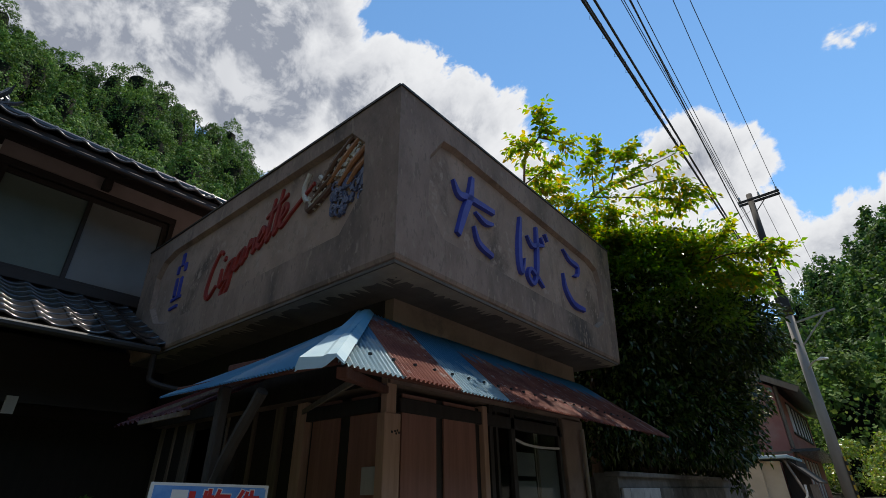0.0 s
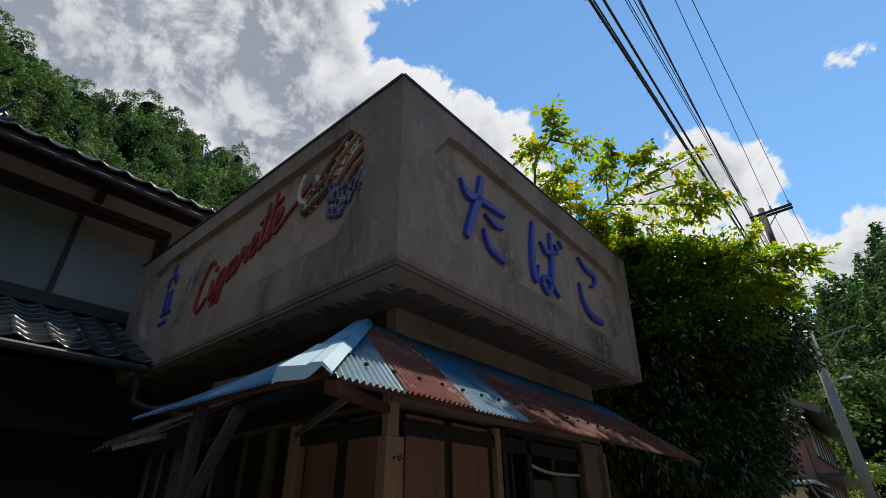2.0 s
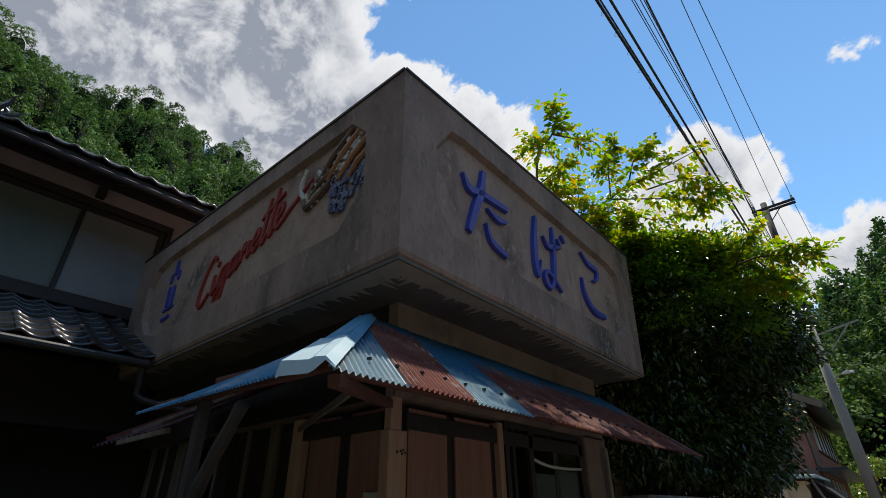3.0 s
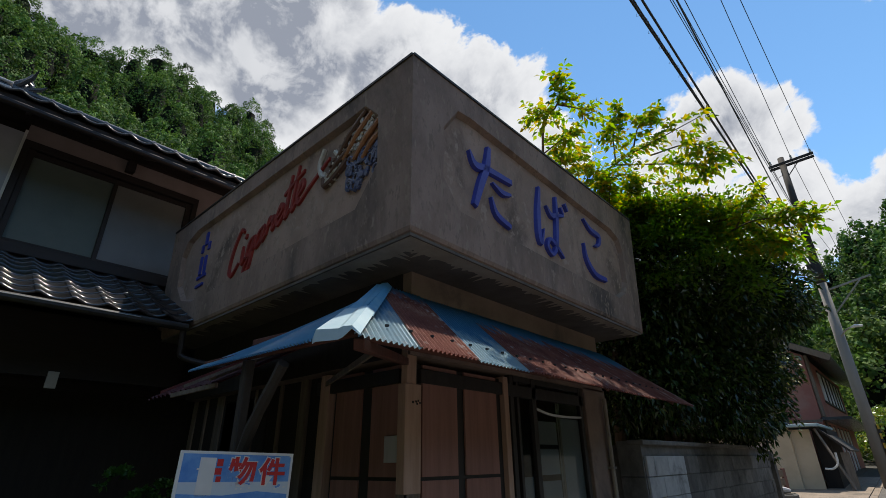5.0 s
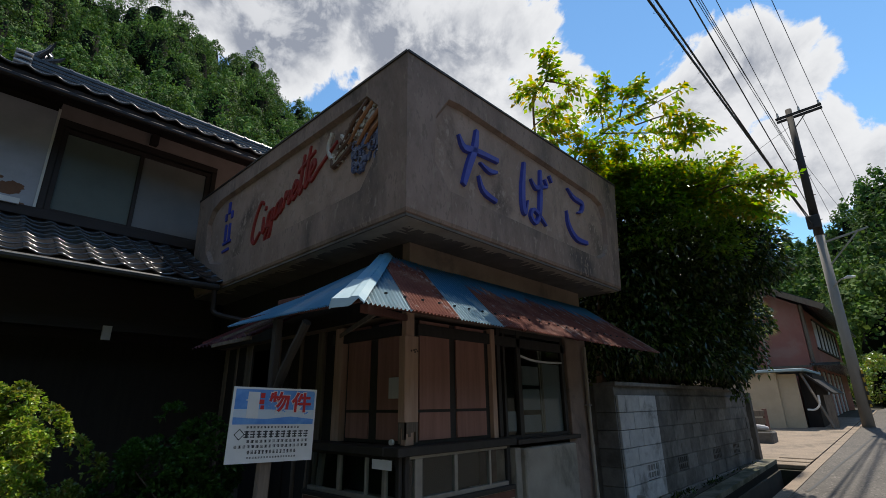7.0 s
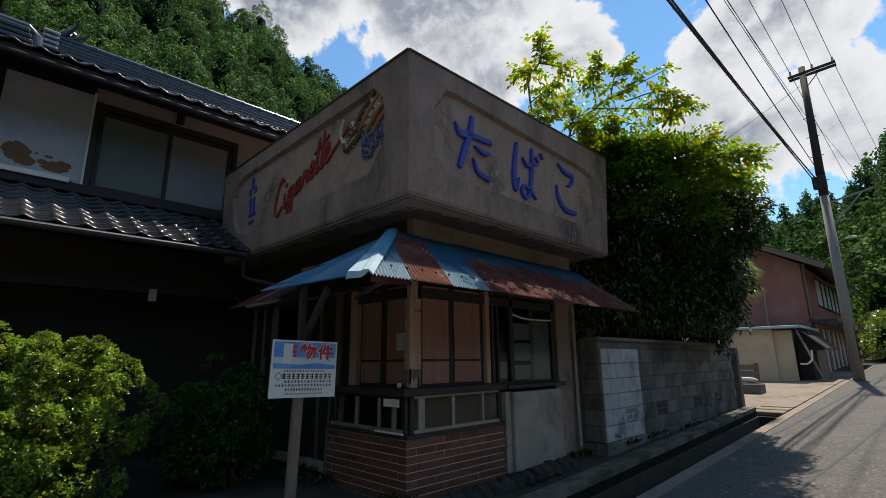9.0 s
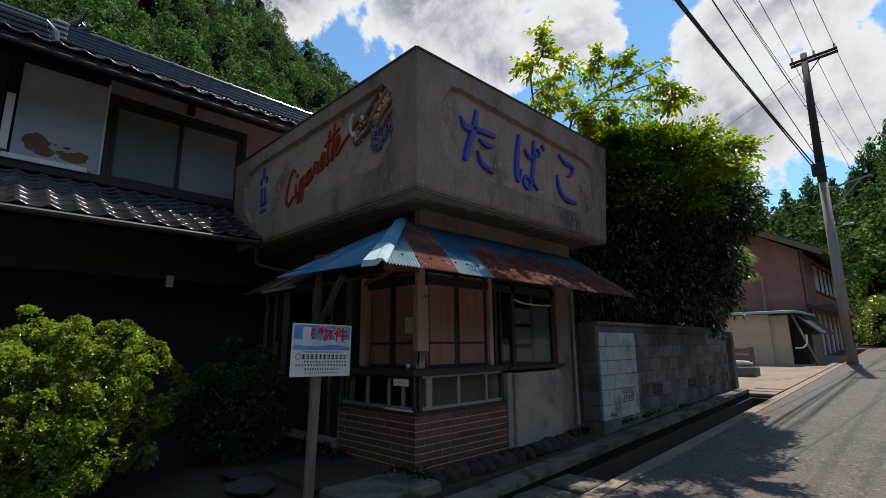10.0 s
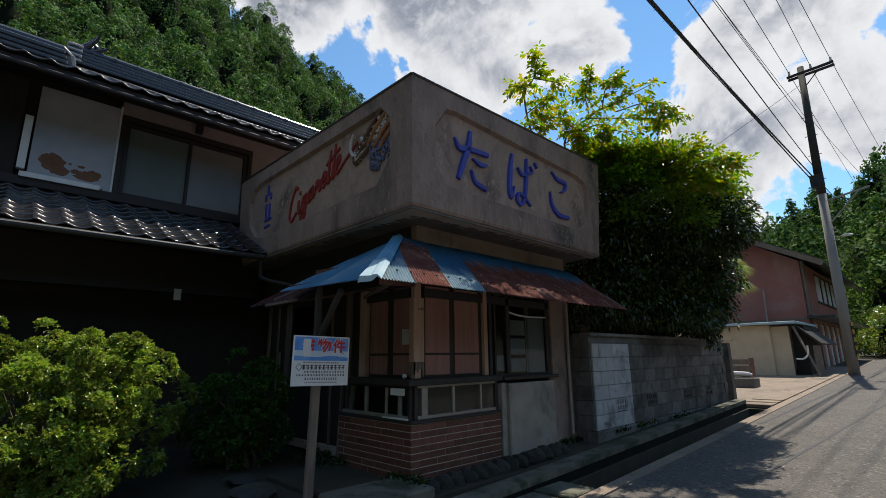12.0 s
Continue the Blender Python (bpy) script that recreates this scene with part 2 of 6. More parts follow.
FROST_GREEN = mat("dull_greenish_pane", (0.13, 0.155, 0.14), (0.09, 0.115, 0.105), 0.6, 1.5, 0.02)
FROST_GREY = mat("dull_grey_pane", (0.20, 0.195, 0.195), (0.14, 0.137, 0.14), 0.5, 1.5, 0.02)
WHITE_PAINT = mat("white_paint", (0.78, 0.78, 0.76), (0.68, 0.68, 0.66), 0.5, 6, 0.05)
BLACK = mat("black_rubber", (0.016, 0.016, 0.016), (0.024, 0.024, 0.024), 0.6, 8, 0.1)
POLE_CONC = mat("grey_pole_concrete", (0.30, 0.285, 0.265), (0.22, 0.21, 0.195), 0.9, 3, 0.2, stretch=(1, 1, 0.2))
POLE_DARK = mat("tarred_pole_wood", (0.05, 0.042, 0.036), (0.03, 0.026, 0.023), 0.8, 3, 0.3, stretch=(4, 4, 0.3))
RED_WALL = mat("red_oxide_tin_wall", (0.36, 0.135, 0.105), (0.27, 0.10, 0.082), 0.7, 1.5, 0.15, stain=(0.34, 0.17, 0.14), stain_scale=0.5)
CREAM_TIN = mat("cream_shed_wall", (0.60, 0.50, 0.36), (0.49, 0.40, 0.28), 0.75, 2, 0.15, stain=(0.34, 0.27, 0.18), stain_scale=0.8)
BARK = mat("bark", (0.13, 0.10, 0.075), (0.07, 0.055, 0.04), 0.9, 8, 0.5, stretch=(4, 4, 1))
BRIGHT_LEAF = leaf_mat("lime_leaf", [(0.055, 0.14, 0.013), (0.10, 0.22, 0.02), (0.16, 0.26, 0.024), (0.24, 0.25, 0.026), (0.28, 0.22, 0.028)], 0.58)
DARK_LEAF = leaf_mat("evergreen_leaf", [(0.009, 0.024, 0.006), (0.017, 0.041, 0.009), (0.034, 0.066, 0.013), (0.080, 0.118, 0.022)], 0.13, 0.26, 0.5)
# evergreen leaf again, brighter in colour for the sunlit part of the crown
SUNLIT_LEAF = leaf_mat("sunlit_evergreen_leaf", [(0.035, 0.092, 0.012), (0.065, 0.15, 0.02), (0.105, 0.195, 0.026), (0.15, 0.205, 0.03)], 0.58, 0.28, 0.6)
DEEP_LEAF = leaf_mat("deep_green_leaf", [(0.026, 0.080, 0.014), (0.045, 0.12, 0.02), (0.065, 0.16, 0.028)], 0.25, 0.4, 0.4)
# near-black colour stands for the shade inside the gutter
GUTTER_SHADE = mat("gutter_shade_black", (0.008, 0.008, 0.007), (0.014, 0.014, 0.011), 0.85, 5, 0.4, spec=0.2)
SHRUB_LEAF = leaf_mat("azalea_leaf", [(0.085, 0.165, 0.024), (0.15, 0.25, 0.040), (0.225, 0.315, 0.065), (0.26, 0.225, 0.055)], 0.28, 0.32, 0.6, 4.0)
FOREST_LEAF = leaf_mat("cedar_foliage", [(0.022, 0.055, 0.016), (0.045, 0.098, 0.024), (0.075, 0.145, 0.034), (0.13, 0.20, 0.05)], 0.15, 0.8, 0.2, 0.16)
FAR_LEAF = leaf_mat("broadleaf_foliage", [(0.045, 0.095, 0.025), (0.075, 0.13, 0.035), (0.115, 0.165, 0.05)], 0.25, 0.8, 0.1, 0.5)

# ---- building blocks ----


def thing(name, loc, label, category, group="", kind=""):
    ob = new(name)
    ob.location, ob.empty_display_size = loc, 0.1
    return tagged(ob, label, category, group, kind)


def part(name, bm, material, parent=None, label="", bevel=0.0, smooth=False):
    if bevel:
        bmesh.ops.bevel(bm, geom=list(bm.edges), offset=bevel, segments=1, affect="EDGES", clamp_overlap=True)
    me = bpy.data.meshes.new(name)
    bm.to_mesh(me)
    bm.free()
    return place(name, me, material, parent, label, smooth)


def place(name, me, material, parent=None, label="", smooth=False):
    if not me.materials:
        me.materials.append(material)
    if smooth:
        me.polygons.foreach_set("use_smooth", [True] * len(me.polygons))
    ob = new(name, me)
    if parent:
        ob.parent = parent
        if parent.type == "EMPTY":
            ob.matrix_parent_inverse = Matrix.Translation(-parent.location)
    if label:
        ob["label"] = label
    return ob


def cuboid(x0, x1, y0, y1, z0, z1, bm=None):
    bm = bm or bmesh.new()
    v = [bm.verts.new((x, y, z)) for x in (x0, x1) for y in (y0, y1) for z in (z0, z1)]
    for f in ((0, 1, 3, 2), (4, 6, 7, 5), (0, 4, 5, 1), (2, 3, 7, 6), (0, 2, 6, 4), (1, 5, 7, 3)):
        bm.faces.new([v[i] for i in f])
    return bm


def beam(p, q, w, h=None, bm=None, up=(0, 0, 1)):
    """A squared bar from p to q."""
    bm = bm or bmesh.new()
    p, q = Vector(p), Vector(q)
    d = (q - p).normalized()
    s = d.cross(Vector(up))
    s = (s if s.length > 1e-4 else d.cross(Vector((1, 0, 0)))).normalized()
    u = s.cross(d)
    s, u = s * w / 2, u * (h or w) / 2
    a = [bm.verts.new(c) for c in (p - s - u, p + s - u, p + s + u, p - s + u)]
    b = [bm.verts.new(c) for c in (q - s - u, q + s - u, q + s + u, q - s + u)]
    bm.faces.new(a[::-1]), bm.faces.new(b)
    for i in range(4):
        bm.faces.new((a[i], a[(i + 1) % 4], b[(i + 1) % 4], b[i]))
    return bm


def tube(points, radii, seg=8, bm=None):
    bm = bm or bmesh.new()
    pts = [Vector(p) for p in points]
    if isinstance(radii, (int, float)):
        radii = [radii] * len(pts)
    rings, ref = [], Vector((0.31, 0.22, 0.92))
    for i, p in enumerate(pts):
        d = (pts[min(i + 1, len(pts) - 1)] - pts[max(i - 1, 0)]).normalized()
        s = d.cross(ref)
        s = (s if s.length > 0.05 else d.cross(Vector((1, 0, 0)))).normalized()
        u = s.cross(d)
        rings.append([bm.verts.new(p + radii[i] * (math.cos(2 * math.pi * k / seg) * s + math.sin(2 * math.pi * k / seg) * u)) for k in range(seg)])
    for a, b in zip(rings, rings[1:]):
        for k in range(seg):
            bm.faces.new((a[k], b[k], b[(k + 1) % seg], a[(k + 1) % seg]))
    bm.faces.new(rings[0]), bm.faces.new(rings[-1][::-1])
    return bm


def prism(outline, to3d, d0, d1, bm=None):
    """A flat shape given by (u, v) points, thick from d0 to d1 along its face's normal."""
    bm = bm or bmesh.new()
    a = [bm.verts.new(to3d(u, v, d0)) for u, v in outline]
    b = [bm.verts.new(to3d(u, v, d1)) for u, v in outline]
    bm.faces.new(a), bm.faces.new(b[::-1])
    n = len(a)
    for i in range(n):
        bm.faces.new((a[i], b[i], b[(i + 1) % n], a[(i + 1) % n]))
    bmesh.ops.recalc_face_normals(bm, faces=bm.faces)
    return bm


def spline(pts, n=6):
    """Catmull-Rom through 2D or 3D points."""
    p = [Vector(q) for q in pts]
    p = [2 * p[0] - p[1], *p, 2 * p[-1] - p[-2]]
    out = []
    for i in range(1, len(p) - 2):
        for k in range(n):
            t = k / n
            out.append(0.5 * (2 * p[i] + (p[i + 1] - p[i - 1]) * t + (2 * p[i - 1] - 5 * p[i] + 4 * p[i + 1] - p[i + 2]) * t * t + (3 * p[i] - p[i - 1] - 3 * p[i + 1] + p[i + 2]) * t ** 3))
    out.append(p[-2])
    return out


def stroke(pts, widths, to3d, depth, bm=None):
    """A raised brush stroke along (u, v) points."""
    bm = bm or bmesh.new()
    line = spline(pts, 5)
    ws = [w.x for w in spline([(w, 0) for w in widths], max(1, 5 * (len(pts) - 1) // (len(widths) - 1)))]
    ws = (ws + [ws[-1]] * len(line))[:len(line)]
    rows = []
    for i, p in enumerate(line):
        d = (line[min(i + 1, len(line) - 1)] - line[max(i - 1, 0)]).normalized()
        s = Vector((-d.y, d.x)) * max(ws[i], 0.004) / 2
        q = [p + s, p - s, p - s * 0.75, p + s * 0.75]
        rows.append([bm.verts.new(to3d(c.x, c.y, h)) for c, h in zip(q, (0.0, 0.0, depth, depth))])
    for a, b in zip(rows, rows[1:]):
        for k in range(4):
            bm.faces.new((a[k], b[k], b[(k + 1) % 4], a[(k + 1) % 4]))
    bm.faces.new(rows[0]), bm.faces.new(rows[-1][::-1])
    bmesh.ops.recalc_face_normals(bm, faces=bm.faces)
    return bm


def quads_mesh(name, verts, faces):
    """A mesh out of numpy arrays: vertices (n, 3) and quads (m, 4)."""
    me = bpy.data.meshes.new(name)
    me.vertices.add(len(verts))
    me.vertices.foreach_set("co", np.ascontiguousarray(verts, dtype=np.float32).ravel())
    me.loops.add(faces.size)
    me.loops.foreach_set("vertex_index", faces.ravel().astype(np.int32))
    me.polygons.add(len(faces))
    me.polygons.foreach_set("loop_start", np.arange(0, faces.size, 4, dtype=np.int32))
    me.update(calc_edges=True)
    return me


def leaves_mesh(name, centres, dirs, length, width, rng, droop=0.25):
    """One folded leaf of two quads at each centre, pointing along dirs."""
    n = len(centres)
    d = dirs / np.maximum(np.linalg.norm(dirs, axis=1, keepdims=True), 1e-6)
    up = rng.normal(size=(n, 3)) * 0.55 + [0, 0, 1.0]
    s = np.cross(d, up)
    s /= np.maximum(np.linalg.norm(s, axis=1, keepdims=True), 1e-6)
    u = np.cross(s, d)
    L = (length * rng.uniform(0.65, 1.25, n))[:, None]
    W = (width * rng.uniform(0.7, 1.2, n))[:, None]
    base, mid, tip = centres, centres + d * L * 0.5, centres + d * L - np.array([0, 0, 1.0]) * L * droop
    left, right = mid + s * W / 2 + u * W * 0.18, mid - s * W / 2 + u * W * 0.18
    v = np.stack([base, right, mid - u * 0.0, left, tip], axis=1).reshape(-1, 3)
    k = np.arange(n)[:, None] * 5
    f = np.concatenate([k + [0, 1, 4, 2], k + [0, 2, 4, 3]], axis=0)
    return quads_mesh(name, v, f)


def road_z(y):
    return -0.26 + 0.033 * min(max(y, -8.0), 30.0)

# ---- ground, road, gutter ----


def ground_z(x, y):
    g = road_z(y)
    if x > 6.5:
        return g - 0.05 + 0.06 * min(x - 6.5, 30)
    if 0.30 < x < 0.705 and 1.85 < y < 9.2:
        return g - 0.95
    if x < 0.0:
        k = min(max((y - 8.5) / 2, 0), 1)
        return (max(g + 0.14, -0.06) if y > -1.2 else g + 0.14) * (1 - k) + (g + 0.0) * k - 0.03
    return g - 0.04


def build_ground():
    xs = sorted({*[-900, -400, -150, -60, -30, -15, -10, -0.01, 0.0, 0.2999, 0.3001, 0.7049, 0.7051, 0.73, 1.5, 3, 6.5, 8, 12, 20, 40, 90, 200, 500, 900], *np.round(np.arange(-8, 0, 0.5), 2)})
    ys = sorted({*[-900, -400, -150, -60, -30, -15, -8, 1.8499, 1.8501, 9.1999, 9.2001, 12, 15, 18, 22, 30, 45, 80, 200, 500, 900], *np.round(np.arange(-5, 11, 0.5), 2)})
    bm = bmesh.new()
    grid = [[bm.verts.new((x, y, ground_z(x, y) + (0.03 * noise.noise((x * 1.3, y * 1.3, 0)) if -8 < x < -0.2 else 0))) for y in ys] for x in xs]
    for a, b in zip(grid, grid[1:]):
        for i in range(len(ys) - 1):
            bm.faces.new((a[i], b[i], b[i + 1], a[i + 1]))
    tagged(part("ground", bm, EARTH), "dark earth and weeds round the house and road", "ground", kind="structure")


build_ground()


def strip(name, x0, x1, ys, lift, thick, material, label, category, wobble=0.0):
    """A paved strip that follows the road's fall."""
    bm = bmesh.new()
    rows = []
    for y in ys:
        w = wobble * noise.noise((y * 1.7, x0, 3.0))
        z = road_z(y) + lift
        rows.append([bm.verts.new(c) for c in ((x0, y, z - thick), (x0, y, z), (x1 + w, y, z), (x1 + w, y, z - thick))])
    for a, b in zip(rows, rows[1:]):
        for k in range(4):
            bm.faces.new((a[k], a[(k + 1) % 4], b[(k + 1) % 4], b[k]))
    bm.faces.new(rows[0][::-1]), bm.faces.new(rows[-1])
    bmesh.ops.recalc_face_normals(bm, faces=bm.faces)
    return tagged(part(name, bm, material), label, category, kind="structure")


strip("road", 0.86, 6.4, [-60, -30, -8, 0, 5, 10, 20, 30, 60, 120, 220], 0.0, 0.3, ASPHALT, "worn grey asphalt village road with patched seams", "road")
strip("road_edge_concrete", 0.70, 0.86, [-8, -4, 0, 1, 2, 3, 4, 5, 6, 7, 8, 9, 12, 16, 20, 30], 0.012, 1.0, CONC_GROUND, "pale worn concrete edge beside the gutter", "kerb", 0.03)
strip("gutter_wall", 0.06, 0.27, [-1.5, 0, 1, 2, 3, 4, 5, 6, 7, 8, 9.2], 0.14, 0.07, MOSSY, "worn concrete gutter lip below the kiosk", "gutter", 0.02)
strip("gutter_side", 0.07, 0.262, [-1.5, 0, 1, 2, 3, 4, 5, 6, 7, 8, 9.2], 0.068, 1.1, GUTTER_SHADE, "black slimy gutter wall", "gutter")
strip("pavement_apron", -6.0, 0.69, [9.6, 12, 15, 18, 24], 0.03, 0.3, CONC_GROUND, "sunlit brown concrete forecourt beyond the block wall", "pavement")


def gutter_lids():
    rng = random.Random(4)
    for i in range(9):
        y0 = -2.6 + i * 0.5
        if y0 > 1.5:
            break
        lid = part("gutter_lid", cuboid(0.275, 0.695, y0 + 0.008, y0 + 0.49, road_z(y0) - 0.03, road_z(y0) + 0.035 + rng.uniform(-0.008, 0.008)), MOSSY, bevel=0.012)
        tagged(lid, "worn concrete gutter cover slab", "gutter lid", "gutter covers")
    for y0 in (9.3, 9.8, 10.3):
        lid = part("gutter_lid", cuboid(0.1, 0.69, y0, y0 + 0.42, road_z(y0) - 0.03, road_z(y0) + 0.05), CONC_GROUND, bevel=0.012)
        tagged(lid, "pale sunlit concrete gutter cover slab", "gutter lid", "gutter covers")


gutter_lids()


def road_lines():
    for i, (a, b) in enumerate((((1.62, 1.2), (2.6, 14)), ((0.98, 7.0), (1.7, 26)))):
        bm = bmesh.new()
        pts = [Vector((a[0] + (b[0] - a[0]) * t + 0.02 * noise.noise((t * 9, i, 0)), a[1] + (b[1] - a[1]) * t)) for t in np.linspace(0, 1, 40)]
        lo = [bm.verts.new((p.x, p.y, road_z(p.y) + 0.004)) for p in pts]
        hi = [bm.verts.new((p.x + 0.045, p.y, road_z(p.y) + 0.004)) for p in pts]
        for k in range(39):
            bm.faces.new((lo[k], hi[k], hi[k + 1], lo[k + 1]))
        tagged(part("road_line", bm, BLACK), "dark tar seam along the asphalt", "road seam", kind="structure")


road_lines()

# ---- kiosk: sign box ----
right = lambda u, v, d=0.0: (0.0 + 0.045 * (v - 2.65) / 1.4 + d, u, v)                  # u runs along y
left = lambda u, v, d=0.0: (u, 0.0 - 0.045 * (v - 2.65) / 1.4 - d, v)                   # u runs along x
PANEL_R = [(0.30, 3.15), (0.48, 2.94), (3.20, 2.92), (3.40, 3.02), (3.47, 3.16), (3.47, 3.56), (3.40, 3.70), (3.20, 3.76), (0.62, 3.84), (0.46, 3.82), (0.30, 3.58)]
PANEL_L = [(-0.34, 3.26), (-0.58, 2.98), (-3.45, 2.92), (-3.75, 2.99), (-3.95, 3.2), (-3.98, 3.6), (-3.85, 3.76), (-3.6, 3.83), (-0.66, 3.86), (-0.5, 3.87), (-0.34, 3.70)]


def framed_face(bm, to3d, outer, inner, depth):
    """A wall face with a sunk panel: the ring round it and the sloped sides of the recess."""
    o = [bm.verts.new(to3d(u, v, 0)) for u, v in outer]
    i = [bm.verts.new(to3d(u, v, 0)) for u, v in inner]
    eo = [bm.edges.new((o[k], o[(k + 1) % len(o)])) for k in range(len(o))]
    ei = [bm.edges.new((i[k], i[(k + 1) % len(i)])) for k in range(len(i))]
    bmesh.ops.triangle_fill(bm, use_beauty=True, use_dissolve=False, edges=eo + ei)
    cu, cv = sum(u for u, _ in inner) / len(inner), sum(v for _, v in inner) / len(inner)
    s = [(u + (0.025 if u < cu else -0.025), v + (0.025 if v < cv else -0.025)) for u, v in inner]
    j = [bm.verts.new(to3d(u, v, -depth)) for u, v in s]
    for k in range(len(i)):
        bm.faces.new((i[k], i[(k + 1) % len(i)], j[(k + 1) % len(i)], j[k]))
    return s


kiosk_sign = thing("sign_box", (-2.1, 1.9, 2.6), "large weathered brown cement sign box above a tobacco kiosk", "sign")


def build_sign_box():
    bm = bmesh.new()
    L, T = -4.35, lambda y: 4.03 + 0.022 * y
    out_r = [(-0.0003, 2.66), (3.74, 2.66), (3.86, T(3.86)), (-0.045, T(0))]
    out_l = [(0.0003, 2.66), (L, 2.66), (L, T(0)), (0.045, T(0))]
    sr = framed_face(bm, right, out_r, PANEL_R, 0.05)
    sl = framed_face(bm, left, out_l, PANEL_L, 0.05)
    # rounded lower edge, back and top
    prof = [(0.0, 2.66), (-0.012, 2.632), (-0.045, 2.612)]
    for (d0, z0), (d1, z1) in zip(prof, prof[1:]):
        a = [bm.verts.new(c) for c in ((d0, -d0, z0), (d0, 3.74, z0), (d1, 3.74, z1), (d1, -d1, z1))]
        bm.faces.new(a)
        a = [bm.verts.new(c) for c in ((d0, -d0, z0), (L, -d0, z0), (L, -d1, z1), (d1, -d1, z1))]
        bm.faces.new(a[::-1])
    for f in (((0.045, -0.045, T(0)), (0.045, 3.86, T(3.86)), (L, 3.86, T(3.86)), (L, -0.045, T(0))),
              ((0.0, 3.74, 2.612), (0.045, 3.86, T(3.86)), (L, 3.86, T(3.86)), (L, 3.74, 2.612)),
              ((L, 0, 2.612), (L, 3.74, 2.612), (L, 3.86, T(3.86)), (L, -0.045, T(0)))):
        bm.faces.new([bm.verts.new(c) for c in f])
    bmesh.ops.remove_doubles(bm, verts=bm.verts, dist=0.0005)
    bmesh.ops.recalc_face_normals(bm, faces=bm.faces)
    part("box_wall", bm, CONCRETE, kiosk_sign)
    for name, s, fn in (("front_panel", sr, right), ("side_panel", sl, left)):
        part(name, prism(s, fn, -0.065, -0.048), PANEL, kiosk_sign, "pale sunk cement panel with clipped corners")
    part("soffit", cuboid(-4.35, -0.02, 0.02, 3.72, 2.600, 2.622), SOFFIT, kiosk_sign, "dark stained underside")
    # thin dark metal coping along the top edge
    for a, b in (((0.040, -0.040, T(0) + 0.006), (0.040, 3.86, T(3.86) + 0.006)), ((0.040, -0.040, T(0) + 0.006), (L, -0.040, T(0) + 0.006))):
        part("coping", beam(a, b, 0.03, 0.022), BLACK_WOOD, kiosk_sign, "thin dark coping strip")


build_sign_box()


def plaster_edge(along_x):
    """Ragged strip of pale plaster smeared along the outer edge of the underside."""
    rng = random.Random(7 + along_x)
    bm = bmesh.new()
    n, total = (150, 3.66) if not along_x else (150, 3.6)
    pts, w = [], 0.1
    for i in range(n + 1):
        t = i / n
        near = max(0.0, 1 - t * 3.2)
        w = 0.75 * w + 0.25 * (0.05 + 0.10 * near + 0.03 * rng.random())
        spike = rng.random() ** 5 * 0.16
        pts.append((0.03 + t * total, max(0.02, w + spike)))
    for (a, wa), (b, wb) in zip(pts, pts[1:]):
        if along_x:
            q = ((-a, 0.03, 2.597), (-b, 0.03, 2.597), (-b - 0.03, 0.03 + wb, 2.597), (-a - 0.03, 0.03 + wa, 2.597))
        else:
            q = ((-0.03, a, 2.597), (-0.03, b, 2.597), (-0.03 - wb, b + 0.05, 2.597), (-0.03 - wa, a + 0.05, 2.597))
        bm.faces.new([bm.verts.new(c) for c in q])
    bmesh.ops.remove_doubles(bm, verts=bm.verts, dist=0.0003)
    part("plaster_smear", bm, PLASTER, kiosk_sign, "ragged pale plaster smears")


plaster_edge(0), plaster_edge(1)
part("plaster_smear", prism([(-0.03, 0.03), (-0.03, 0.42), (-0.08, 0.36), (-0.11, 0.25), (-0.15, 0.20), (-0.24, 0.15), (-0.30, 0.10), (-0.42, 0.08), (-0.45, 0.03)], lambda u, v, d: (u, v, 2.597 - d), 0.0, 0.002), PLASTER, kiosk_sign, "ragged pale plaster smears")


